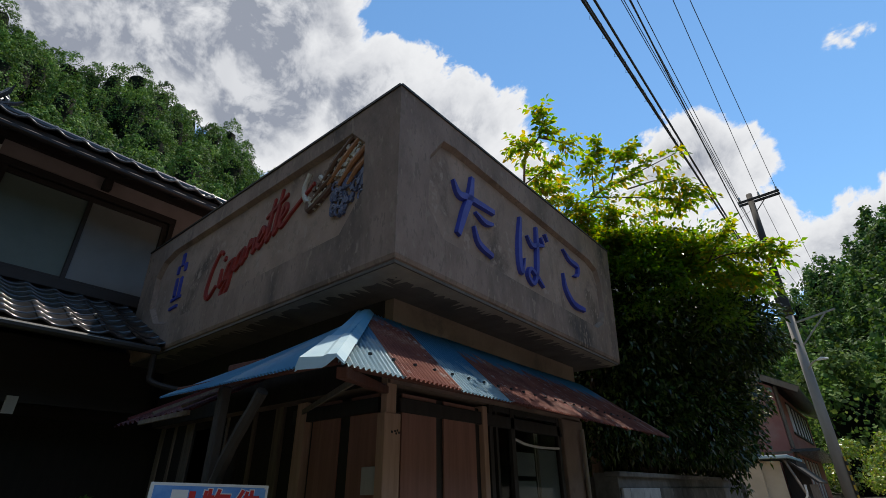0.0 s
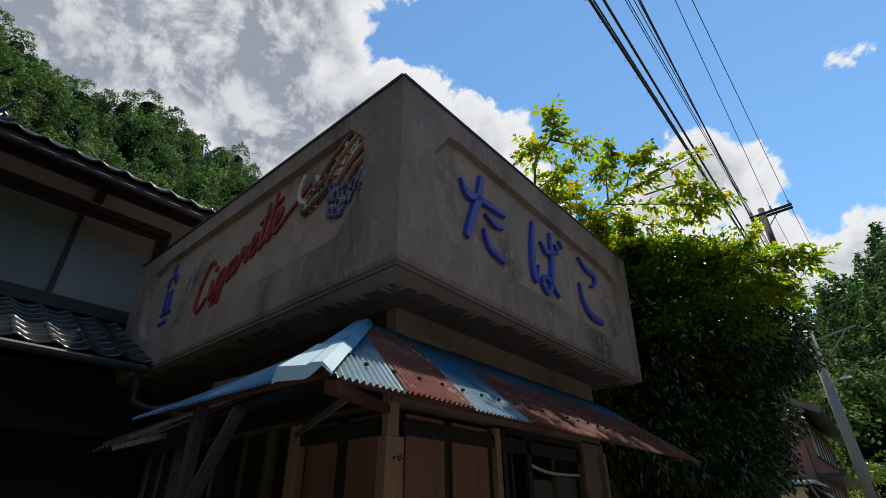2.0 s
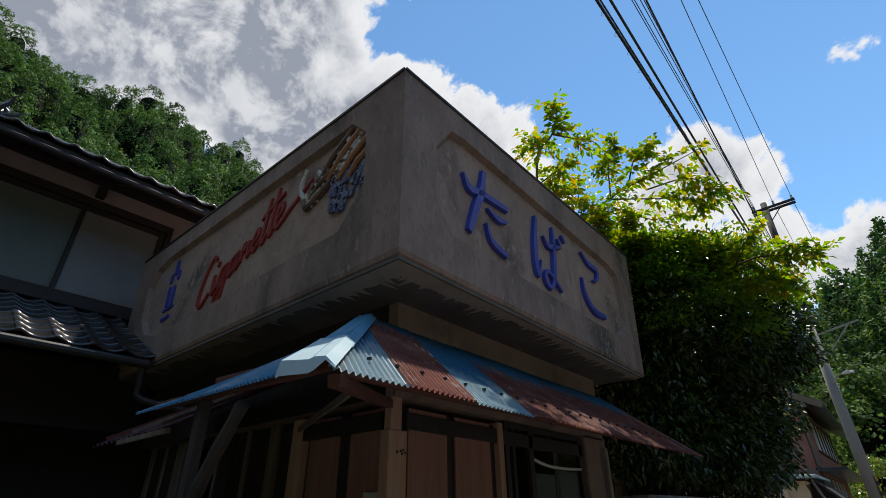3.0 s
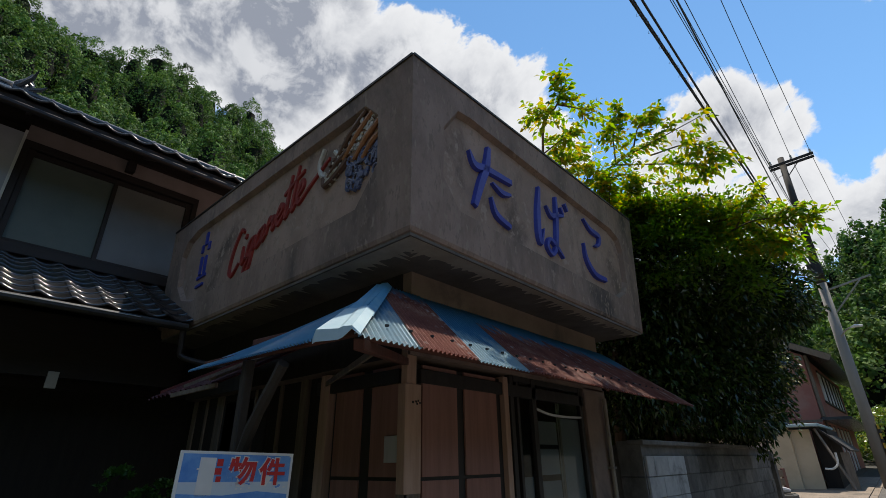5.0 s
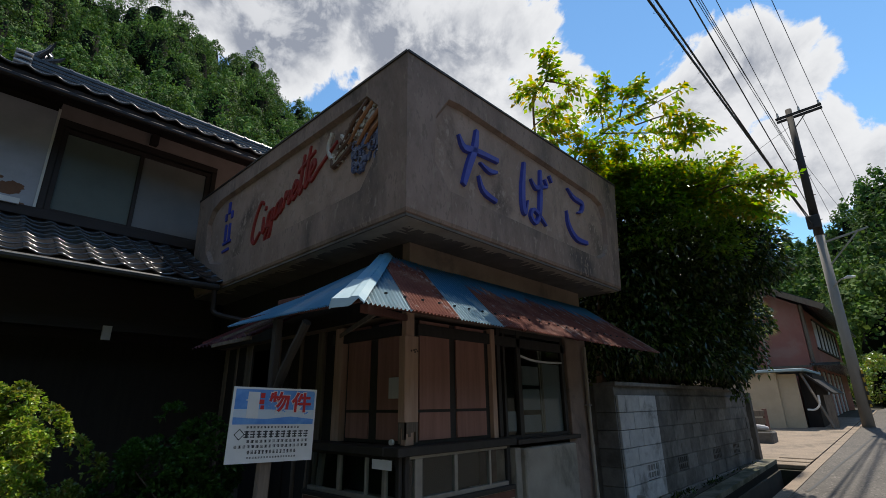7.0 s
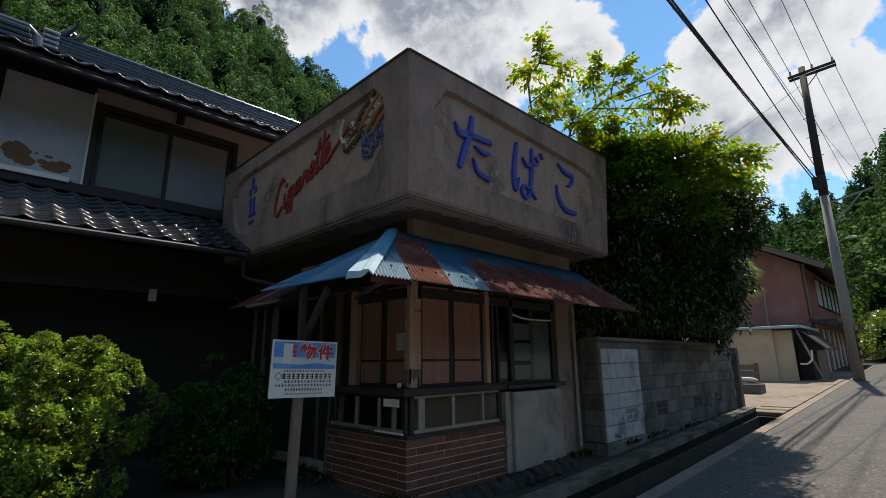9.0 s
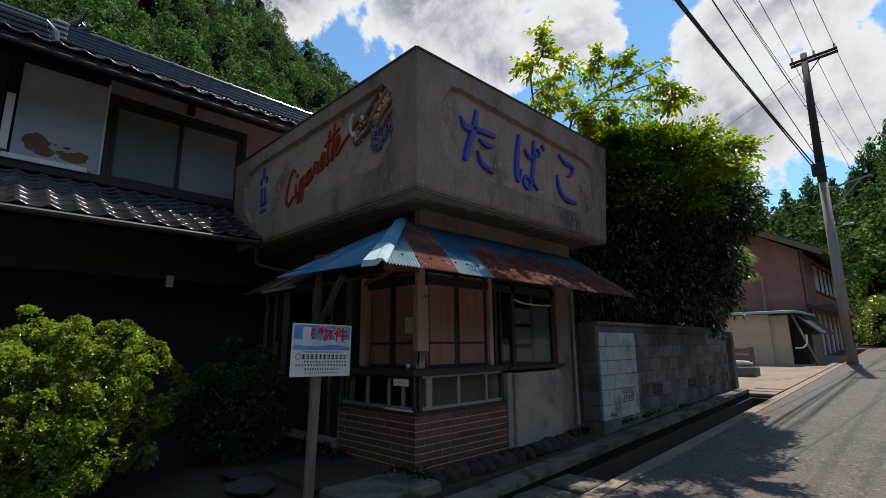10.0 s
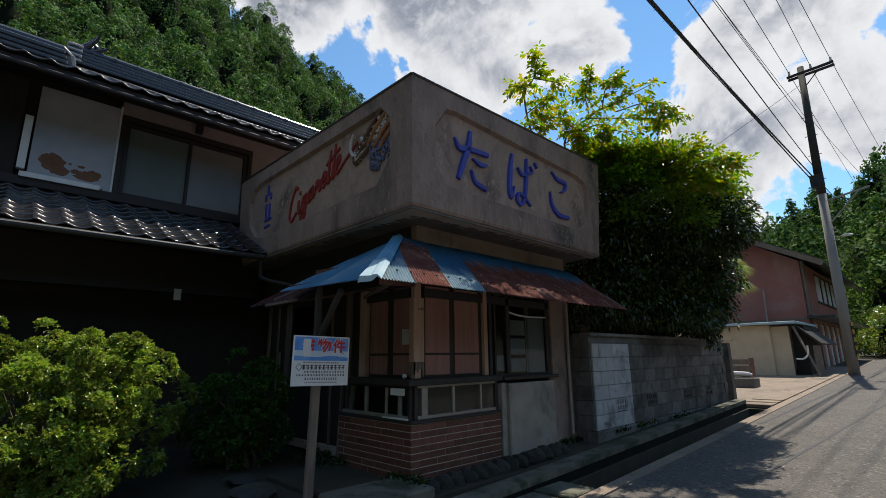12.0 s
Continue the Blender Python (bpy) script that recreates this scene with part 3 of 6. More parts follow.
def build_letters():
    face = lambda u, v, d=0.0: right(u, v, d - 0.049)
    D = 0.035
    glyphs = {
        "letter_ta": [([(0.62, 3.55), (0.70, 3.45), (0.86, 3.48), (1.20, 3.50)], [0.02, 0.075, 0.07, 0.06]),
                      ([(0.88, 3.70), (0.85, 3.5), (0.77, 3.3), (0.69, 3.08)], [0.05, 0.085, 0.085, 0.06]),
                      ([(0.92, 3.38), (1.06, 3.345), (1.18, 3.37)], [0.02, 0.06, 0.03]),
                      ([(0.90, 3.24), (0.97, 3.11), (1.16, 3.06)], [0.02, 0.06, 0.05])],
        "letter_ba": [([(1.66, 3.66), (1.62, 3.4), (1.61, 3.18), (1.64, 3.08), (1.70, 3.24)], [0.04, 0.075, 0.08, 0.06, 0.012]),
                      ([(1.77, 3.51), (1.86, 3.44), (1.97, 3.48), (2.10, 3.52)], [0.02, 0.06, 0.05, 0.03]),
                      ([(1.97, 3.68), (1.96, 3.45), (1.92, 3.16), (1.84, 3.03), (1.75, 3.08), (1.80, 3.17), (1.92, 3.13), (2.04, 3.05)], [0.04, 0.065, 0.06, 0.05, 0.05, 0.045, 0.05, 0.02]),
                      ([(2.05, 3.60), (2.10, 3.53)], [0.045, 0.03]), ([(2.15, 3.68), (2.20, 3.61)], [0.045, 0.03])],
        "letter_ko": [([(2.55, 3.66), (2.70, 3.585), (2.90, 3.57), (2.87, 3.46), (2.76, 3.41)], [0.02, 0.06, 0.065, 0.05, 0.015]),
                      ([(2.50, 3.36), (2.54, 3.19), (2.70, 3.07), (2.96, 3.07)], [0.02, 0.065, 0.075, 0.055])],
    }
    for name, strokes in glyphs.items():
        base = min(v for s, _ in strokes for _, v in s)
        ob = thing(name, (-0.01, strokes[0][0][0][0], base), "raised blue painted Japanese letter on the sign panel", "letter", "tobacco letters")
        for pts, ws in strokes:
            part("stroke", stroke(pts, ws, face, D), BLUE_PAINT, ob)


build_letters()

# ---- kiosk: lower walls, windows, awning ----
kiosk = thing("kiosk", (-1.5, 1.8, 0.0), "small corner tobacco kiosk with boarded windows and brick base", "kiosk")
part("neck_wall", cuboid(-4.3, -0.47, 0.47, 3.47, 1.98, 2.612), NECK, kiosk, "brown plastered wall above the awning")
# added panel, near black for the shade under the side of the box
part("neck_shade_panel", cuboid(-4.3, -0.56, 0.452, 0.468, 1.98, 2.598), DARK_WALL, kiosk, "dark boards under the side of the sign box")
part("pier", cuboid(-0.75, -0.47, 3.02, 3.515, -0.1, 2.0), NECK, kiosk, "pinkish plaster corner pier", bevel=0.006)
part("brick_core", cuboid(-1.74, -0.4135, 0.3535, 1.76, -0.06, 0.485), MORTAR, kiosk)
part("floor_slab", cuboid(-4.3, -0.5, 0.55, 3.44, -0.05, 0.05), MORTAR, kiosk)
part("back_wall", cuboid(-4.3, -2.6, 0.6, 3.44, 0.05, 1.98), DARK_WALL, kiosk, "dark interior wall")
part("end_wall", cuboid(-2.6, -0.75, 3.32, 3.45, -0.1, 1.98), NECK, kiosk)
part("cement_plinth", cuboid(-0.60, -0.34, 1.86, 2.84, -0.15, 0.825), GREY_PAD, kiosk, "grey cement plinth under the window", bevel=0.012)
part("cement_plinth", cuboid(-0.62, -0.385, 1.765, 1.857, -0.13, 0.835), GREY_PAD, kiosk, "grey cement plinth", bevel=0.006)
part("cement_plinth", cuboid(-0.62, -0.42, 2.845, 3.015, -0.13, 0.86), NECK, kiosk)
for a in (cuboid(-0.56, -0.385, 0.30, 1.80, 0.862, 0.928), cuboid(-1.78, -0.56, 0.30, 0.50, 0.862, 0.928)):
    part("counter_ledge", a, BLACK_WOOD, kiosk, "black painted counter ledge", bevel=0.006)
part("window_sill", cuboid(-0.60, -0.36, 1.80, 3.0, 0.862, 0.905), BLACK_WOOD, kiosk, "", bevel=0.005)
for a in (cuboid(-0.48, -0.395, 0.345, 1.765, 0.488, 0.525), cuboid(-1.75, -0.48, 0.34, 0.42, 0.488, 0.525)):
    part("lower_sill", a, BLACK_WOOD, kiosk, "black sill on the brick base", bevel=0.004)


def showcase():
    """Low glazed case between the brick base and the counter."""
    for y0, y1 in ((0.42, 0.46), (0.52, 0.60), (0.97, 1.01), (1.43, 1.46), (1.70, 1.75)):
        part("case_stile", cuboid(-0.47, -0.435, y0, y1, 0.525, 0.862), ALU if 0.5 < y0 < 1.45 else BLACK_WOOD, kiosk, "worn window stile", bevel=0.003)
    for x0, x1 in ((-0.50, -0.46), (-0.66, -0.62), (-0.88, -0.86), (-1.26, -1.22), (-1.74, -1.70)):
        part("case_stile", cuboid(x0, x1, 0.375, 0.41, 0.525, 0.862), ALU if -1.3 < x0 < -0.6 else BLACK_WOOD, kiosk, "worn window stile", bevel=0.003)
    for z0, z1 in ((0.525, 0.56), (0.835, 0.862)):
        part("case_rail", cuboid(-0.475, -0.43, 0.46, 1.70, z0, z1), ALU, kiosk, "", bevel=0.003)
        part("case_rail", cuboid(-1.70, -0.50, 0.37, 0.415, z0, z1), ALU if z0 < 0.6 else BLACK_WOOD, kiosk, "", bevel=0.003)
    part("case_pane", cuboid(-0.456, -0.452, 0.46, 1.70, 0.56, 0.835), GLASS, kiosk, "dusty glass pane")
    part("case_pane", cuboid(-1.70, -0.50, 0.390, 0.394, 0.56, 0.835), GLASS, kiosk, "dusty glass pane")
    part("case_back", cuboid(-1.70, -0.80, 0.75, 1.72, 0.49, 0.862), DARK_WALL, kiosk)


showcase()


def boarded_fronts():
    z0, z1, zr = 0.93, 1.93, 1.185
    for y0, y1 in ((0.63, 1.00), (1.09, 1.50)):
        part("board", cuboid(-0.52, -0.505, y0, y1, zr + 0.012, z1), PLYWOOD, kiosk, "reddish stained plywood board")
        part("board", cuboid(-0.52, -0.505, y0, y1, z0 + 0.03, zr - 0.012), PLYWOOD, kiosk, "reddish stained plywood board")
    for x0, x1 in ((-1.36, -1.04), (-0.92, -0.62)):
        part("board", cuboid(x0, x1, 0.515, 0.53, zr + 0.012, z1), PLYWOOD, kiosk, "reddish stained plywood board")
        part("board", cuboid(x0, x1, 0.515, 0.53, z0 + 0.03, zr - 0.012), PLYWOOD, kiosk, "reddish stained plywood board")
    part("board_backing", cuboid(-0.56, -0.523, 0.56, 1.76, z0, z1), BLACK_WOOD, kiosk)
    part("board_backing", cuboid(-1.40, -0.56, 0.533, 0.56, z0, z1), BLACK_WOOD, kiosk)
    # posts
    part("corner_post", cuboid(-0.555, -0.495, 0.465, 0.56, 0.93, 2.05), WOOD, kiosk, "pale corner post", bevel=0.004)
    part("corner_boarding", cuboid(-0.565, -0.488, 0.448, 0.602, 1.10, 1.785), WOOD, kiosk, "pale worn wooden casing on the corner post", bevel=0.004)
    rng = random.Random(3)
    for i in range(6):
        y = 0.450 + i * 0.025
        part("splinter", cuboid(-0.515, -0.489, y, y + 0.022, 0.94 + rng.random() * 0.14, 1.102), OLD_WOOD, kiosk, "rotten splintered lower end of the casing")
    for i in range(3):
        x = -0.563 + i * 0.026
        part("splinter", cuboid(x, x + 0.022, 0.449, 0.47, 0.94 + rng.random() * 0.14, 1.102), OLD_WOOD, kiosk, "rotten splintered lower end of the casing")
    bm = cuboid(-0.487, -0.484, 0.51, 0.525, 1.655, 1.67)
    for y, z in ((0.54, 1.662), (0.562, 1.668), (0.552, 1.648), (0.578, 1.655)):
        cuboid(-0.487, -0.484, y, y + 0.013, z, z + 0.013, bm)
    part("knot_marks", bm, BLACK_WOOD, kiosk, "dark knots in the post")
    part("side_post", cuboid(-1.53, -1.41, 0.47, 0.56, 0.93, 1.95), WOOD, kiosk, "pale wooden post", bevel=0.004)
    part("front_post", cuboid(-0.56, -0.475, 1.575, 1.64, 0.93, 1.95), WOOD, kiosk, "pale wooden post", bevel=0.004)
    for b in (cuboid(-0.55, -0.49, 0.60, 3.02, 1.80, 1.90), cuboid(-1.6, -0.60, 0.48, 0.54, 1.80, 1.90)):
        part("lintel", b, BLACK_WOOD, kiosk, "red brown lintel under the awning", bevel=0.004)
    part("notice", cuboid(-0.745, -0.60, 0.495, 0.51, 1.285, 1.455), PALE_CURTAIN, kiosk, "small blank faded paper notice", bevel=0.003)
    part("door_bell", tube([(-0.60, 0.43, 0.955), (-0.60, 0.405, 0.955)], 0.022, 10), WHITE_PAINT, kiosk, "small white round bell push")
    part("name_slip", cuboid(-0.73, -0.50, 0.3335, 0.338, 0.765, 0.835), WHITE_PAINT, kiosk, "blank white slip on the glass")
    part("white_strip", cuboid(-0.86, -0.44, 0.328, 0.339, 0.528, 0.545), WHITE_PAINT, kiosk, "thin white strip along the sill")


boarded_fronts()


def side_window():
    """Dark sliding window on the street side of the kiosk."""
    win = part("street_window", cuboid(-0.56, -0.50, 1.70, 1.755, 0.905, 1.98), BLACK_WOOD, kiosk, "dark wooden sliding window with dusty panes", bevel=0.003)
    for y0, y1, x in ((1.80, 1.835, -0.50), (2.03, 2.095, -0.49), (2.925, 2.985, -0.49)):
        part("window_stile", cuboid(x - 0.04, x, y0, y1, 0.905, 1.98), BLACK_WOOD, win, "", bevel=0.003)
    for z0, z1 in ((0.905, 0.935), (1.93, 1.98)):
        part("window_rail", cuboid(-0.54, -0.495, 1.755, 2.985, z0, z1), BLACK_WOOD, win, "", bevel=0.003)
    part("window_pane", cuboid(-0.526, -0.522, 1.835, 2.03, 0.935, 1.93), GLASS, win)
    part("window_pane", cuboid(-0.516, -0.512, 2.095, 2.925, 0.935, 1.93), GLASS, win)
    inner = part("inner_screen", cuboid(-0.540, -0.532, 2.55, 2.93, 0.93, 1.66), FROST_GREY, win, "pale curtain behind the glass")
    for y0, y1, z0, z1 in ((2.16, 2.48, 0.95, 1.12), (2.16, 2.48, 1.17, 1.38), (2.16, 2.48, 1.42, 1.62), (1.84, 2.02, 0.97, 1.16)):
        part("lattice_pane", cuboid(-0.540, -0.533, y0, y1, z0, z1), FROST_GREY, win, "paper pane of an inner lattice")
    for y in (2.12, 2.49, 2.53):
        part("lattice_bar", cuboid(-0.545, -0.529, y, y + 0.03, 0.93, 1.80), OLD_WOOD, win)
    part("curtain_rod", tube(spline([(-0.497, 2.09, 1.72), (-0.495, 2.3, 1.685), (-0.495, 2.6, 1.675), (-0.497, 2.93, 1.685)], 4), 0.012), WHITE_PAINT, win, "sagging white curtain rod")


side_window()


def drain_pipe():
    p = thing("drain_pipe", (-0.42, 3.33, 0.0), "thin grey drain pipe on the kiosk pier", "pipe")
    part("pipe", tube(spline([(-0.43, 3.40, 1.9), (-0.43, 3.38, 1.2), (-0.42, 3.36, 0.5), (-0.40, 3.33, 0.08)], 5), 0.022, 8), PLASTER, p)
    part("pipe_bracket", cuboid(-0.47, -0.40, 3.34, 3.41, 1.2, 1.22), ALU, p)


drain_pipe()


# corrugated awning
HIP_TOP, HIP_LOW = Vector((-0.47, 0.22, 2.415)), Vector((0.40, -0.70, 1.775))
awning = thing("awning", (0.0, 1.0, 1.8), "blue corrugated tin awning with rusty sheets round the kiosk corner", "awning")


def corrugated(a0, a1, b0, b1, cut=None, pitch=0.032, amp=0.0075, rows=3):
    """A wavy sheet between an upper edge a0-a1 and a lower edge b0-b1; cut gives where on the upper side a column starts."""
    a0, a1, b0, b1 = map(Vector, (a0, a1, b0, b1))
    n = max(2, int((b1 - b0).length / pitch * 6))
    nrm = (b1 - b0).cross(a0 - b0).normalized()
    nrm = nrm if nrm.z > 0 else -nrm
    bm = bmesh.new()
    cols = []
    for i in range(n + 1):
        t = i / n
        top, low = a0.lerp(a1, t), b0.lerp(b1, t)
        if cut:
            top = low.lerp(top, cut(t))
        w = nrm * amp * math.sin(2 * math.pi * t * (b1 - b0).length / pitch)
        cols.append([bm.verts.new(low.lerp(top, k / rows) + w) for k in range(rows + 1)])
    for c, d in zip(cols, cols[1:]):
        for k in range(rows):
            bm.faces.new((c[k], d[k], d[k + 1], c[k + 1]))
    bmesh.ops.solidify(bm, geom=bm.faces[:], thickness=0.0015)
    return bm


def sheet_right(y0, y1, material, lift=0.0, label=""):
    """A sheet of the street slope from y0 to y1 along the eave, its ribs running askew, clipped by the hip."""
    skew = lambda y: 0.42 * min(max((3.6 - y) / 2.0, 0.0), 1.0)
    top = lambda y: Vector((-0.47, y + skew(y), 2.415 + lift))
    low = lambda y: Vector((0.402 + 0.004 * y, y, 1.768 + lift))

    def cut(t):
        y = y0 + (y1 - y0) * t
        return min(1.0, max(0.02, (y + 0.684) / 0.484))
    part("awning_sheet", corrugated(top(y0), top(y1), low(y0), low(y1), cut), material, awning, label)


def build_awning():
    sheet_right(-0.68, -0.286, SUNLIT_END_TIN, 0.0, label="faded blue corrugated sheet")
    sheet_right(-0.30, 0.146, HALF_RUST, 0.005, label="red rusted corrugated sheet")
    sheet_right(0.13, 0.627, SUNLIT_END_TIN, 0.0, label="faded blue corrugated sheet")
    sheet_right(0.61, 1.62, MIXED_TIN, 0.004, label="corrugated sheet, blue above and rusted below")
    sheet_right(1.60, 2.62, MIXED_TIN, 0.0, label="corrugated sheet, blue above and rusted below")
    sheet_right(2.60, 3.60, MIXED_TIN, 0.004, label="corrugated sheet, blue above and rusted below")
    # side slope
    low = lambda x: Vector((x, -0.715 - 0.06 * (0.4 - x) * -1.0, 1.775 + 0.045 * (0.4 - x)))
    top = lambda x: Vector((x, 0.24, 2.415 - 0.10 * (-0.47 - x)))
    for x0, x1, m in ((0.38, -0.56, BLUE_TIN), (-0.54, -1.50, BLUE_TIN)):
        def cut(t, x0=x0, x1=x1):
            x = x0 + (x1 - x0) * t
            return 1.0 if x < -0.47 else max(0.02, (0.40 - x) / 0.87)
        part("awning_sheet", corrugated(top(x0), top(x1), low(x0), low(x1), cut), m, awning, "faded blue corrugated sheet")
    # hip cap of folded tin with a flared foot
    d = (HIP_LOW - HIP_TOP).normalized()
    side = d.cross(Vector((0, 0, 1))).normalized()
    away = Vector((-0.88, -0.42, 0.0))

    def flashing(name, steps, lip, lift, material, label):
        """A flat folded band beside the hip, with a flange along its outer edge and, at the foot, a front lip."""
        rows = []
        for t, w in steps:
            c = HIP_TOP.lerp(HIP_LOW, t) + Vector((0, 0, lift))
            rows.append([c - side * 0.045 - Vector((0, 0, 0.03)), c - side * 0.010 + Vector((0, 0, 0.004)), c + away * 0.03 + Vector((0, 0, 0.004)), c + away * 0.05 - Vector((0, 0, 0.004)), c + away * w, c + away * (w + 0.012) - Vector((0, 0, 0.035))])
        if lip:
            rows.append([q - Vector((0, 0, dz)) + d * 0.004 for q, dz in zip(rows[-1], (0.006, 0.012, 0.045, 0.045, 0.05, 0.022))])
        bm = bmesh.new()
        vs = [[bm.verts.new(q) for q in r] for r in rows]
        for a, b in zip(vs, vs[1:]):
            for k in range(5):
                bm.faces.new((a[k], a[k + 1], b[k + 1], b[k]))
        bmesh.ops.recalc_face_normals(bm, faces=bm.faces)
        bmesh.ops.solidify(bm, geom=bm.faces[:], thickness=0.003)
        part(name, bm, material, awning, label)
    flashing("hip_cap", ((-0.02, 0.075), (0.35, 0.09), (0.75, 0.115)), False, 0.024, BLUE_TIN, "folded blue tin hip cap")
    # foot of the same blue flashing, in pale tin for its sunlit part
    flashing("hip_foot", ((0.70, 0.115), (0.86, 0.13), (1.03, 0.155)), True, 0.032, PALE_TIN, "pale folded tin corner flashing with a front lip")
    # frame below
    for a, b, w, m in (((0.25, -0.52, 1.815), (0.22, 3.55, 1.85), 0.04, RED_WOOD), ((0.25, -0.54, 1.835), (-1.46, -0.50, 1.91), 0.04, RED_WOOD),
                       ((-0.5, 0.45, 1.93), (0.30, -0.58, 1.76), 0.05, RED_WOOD), ((-0.05, -0.1, 2.04), (-0.06, 3.5, 2.07), 0.045, RED_WOOD), ((-0.2, -0.18, 2.05), (-1.46, -0.18, 2.11), 0.045, RED_WOOD)):
        part("rafter", beam(a, b, w), m, awning, "dark red wooden awning rafter", bevel=0.004)
    for y in (1.1, 2.0, 2.9, 3.5):
        part("rafter", beam((-0.47, y, 2.355), (0.26, y, 1.815), 0.04, 0.05), RED_WOOD, awning)
    part("tie_board", beam((-1.35, 0.40, 1.86), (0.05, -0.30, 1.80), 0.015, 0.035), OLD_WOOD, awning, "thin pale board under the eave")
    # two weathered poles that carry the side eave
    part("prop_post", beam((-0.74, -0.55, -0.05), (-0.75, -0.55, 1.84), 0.055), POLE_DARK, awning, "weathered rough prop post", bevel=0.008)
    part("prop_brace", tube(spline([(-0.74, -0.56, 1.18), (-0.52, -0.60, 1.45), (-0.22, -0.63, 1.74)], 4), [0.034, 0.03, 0.034, 0.029, 0.033, 0.028, 0.031, 0.027, 0.03], 7), POLE_DARK, awning, "gnarled slanting brace")
    # nails on the sheets
    for i in range(26):
        y = -0.55 + i * 0.158
        c = Vector((0.26 - 0.012 * y, y, 1.885 + 0.012 * y))
        part("nail", cuboid(c.x - 0.007, c.x + 0.007, c.y - 0.007, c.y + 0.007, c.z - 0.002, c.z + 0.009), BLACK, awning)


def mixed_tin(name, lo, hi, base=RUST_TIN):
    """Blue paint giving way towards the lower edge, in streaks along the slope, to rust from wear or to the pale colour
    of sunlit tin.
    """
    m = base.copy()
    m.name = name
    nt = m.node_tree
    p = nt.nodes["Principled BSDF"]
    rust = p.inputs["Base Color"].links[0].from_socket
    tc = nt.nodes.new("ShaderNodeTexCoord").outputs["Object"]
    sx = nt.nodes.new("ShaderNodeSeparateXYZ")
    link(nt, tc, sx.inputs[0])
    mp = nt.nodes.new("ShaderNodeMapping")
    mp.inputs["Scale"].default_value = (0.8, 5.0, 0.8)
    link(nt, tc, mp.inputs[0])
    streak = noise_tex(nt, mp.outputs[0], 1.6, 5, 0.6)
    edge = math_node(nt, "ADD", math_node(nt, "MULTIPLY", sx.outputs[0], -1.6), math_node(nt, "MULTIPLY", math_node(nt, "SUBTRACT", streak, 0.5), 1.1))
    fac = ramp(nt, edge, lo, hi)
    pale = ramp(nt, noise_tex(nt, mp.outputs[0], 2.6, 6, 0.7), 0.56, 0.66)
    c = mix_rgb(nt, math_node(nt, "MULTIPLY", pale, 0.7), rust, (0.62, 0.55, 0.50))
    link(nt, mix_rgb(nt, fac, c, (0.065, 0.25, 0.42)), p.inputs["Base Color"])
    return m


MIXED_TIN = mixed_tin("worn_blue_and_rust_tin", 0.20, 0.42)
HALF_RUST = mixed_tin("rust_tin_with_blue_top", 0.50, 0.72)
# pale lower end puts the sunlit strip of the sheet into its colour
SUNLIT_END_TIN = mixed_tin("blue_tin_with_sunlit_lower_end", -0.30, -0.02, PALE_TIN)
build_awning()

# ---- house ----
house = thing("house", (-8.5, 0.0, 0.0), "two-storey dark wooden Japanese house with tiled roofs", "house")
FX = -4.95


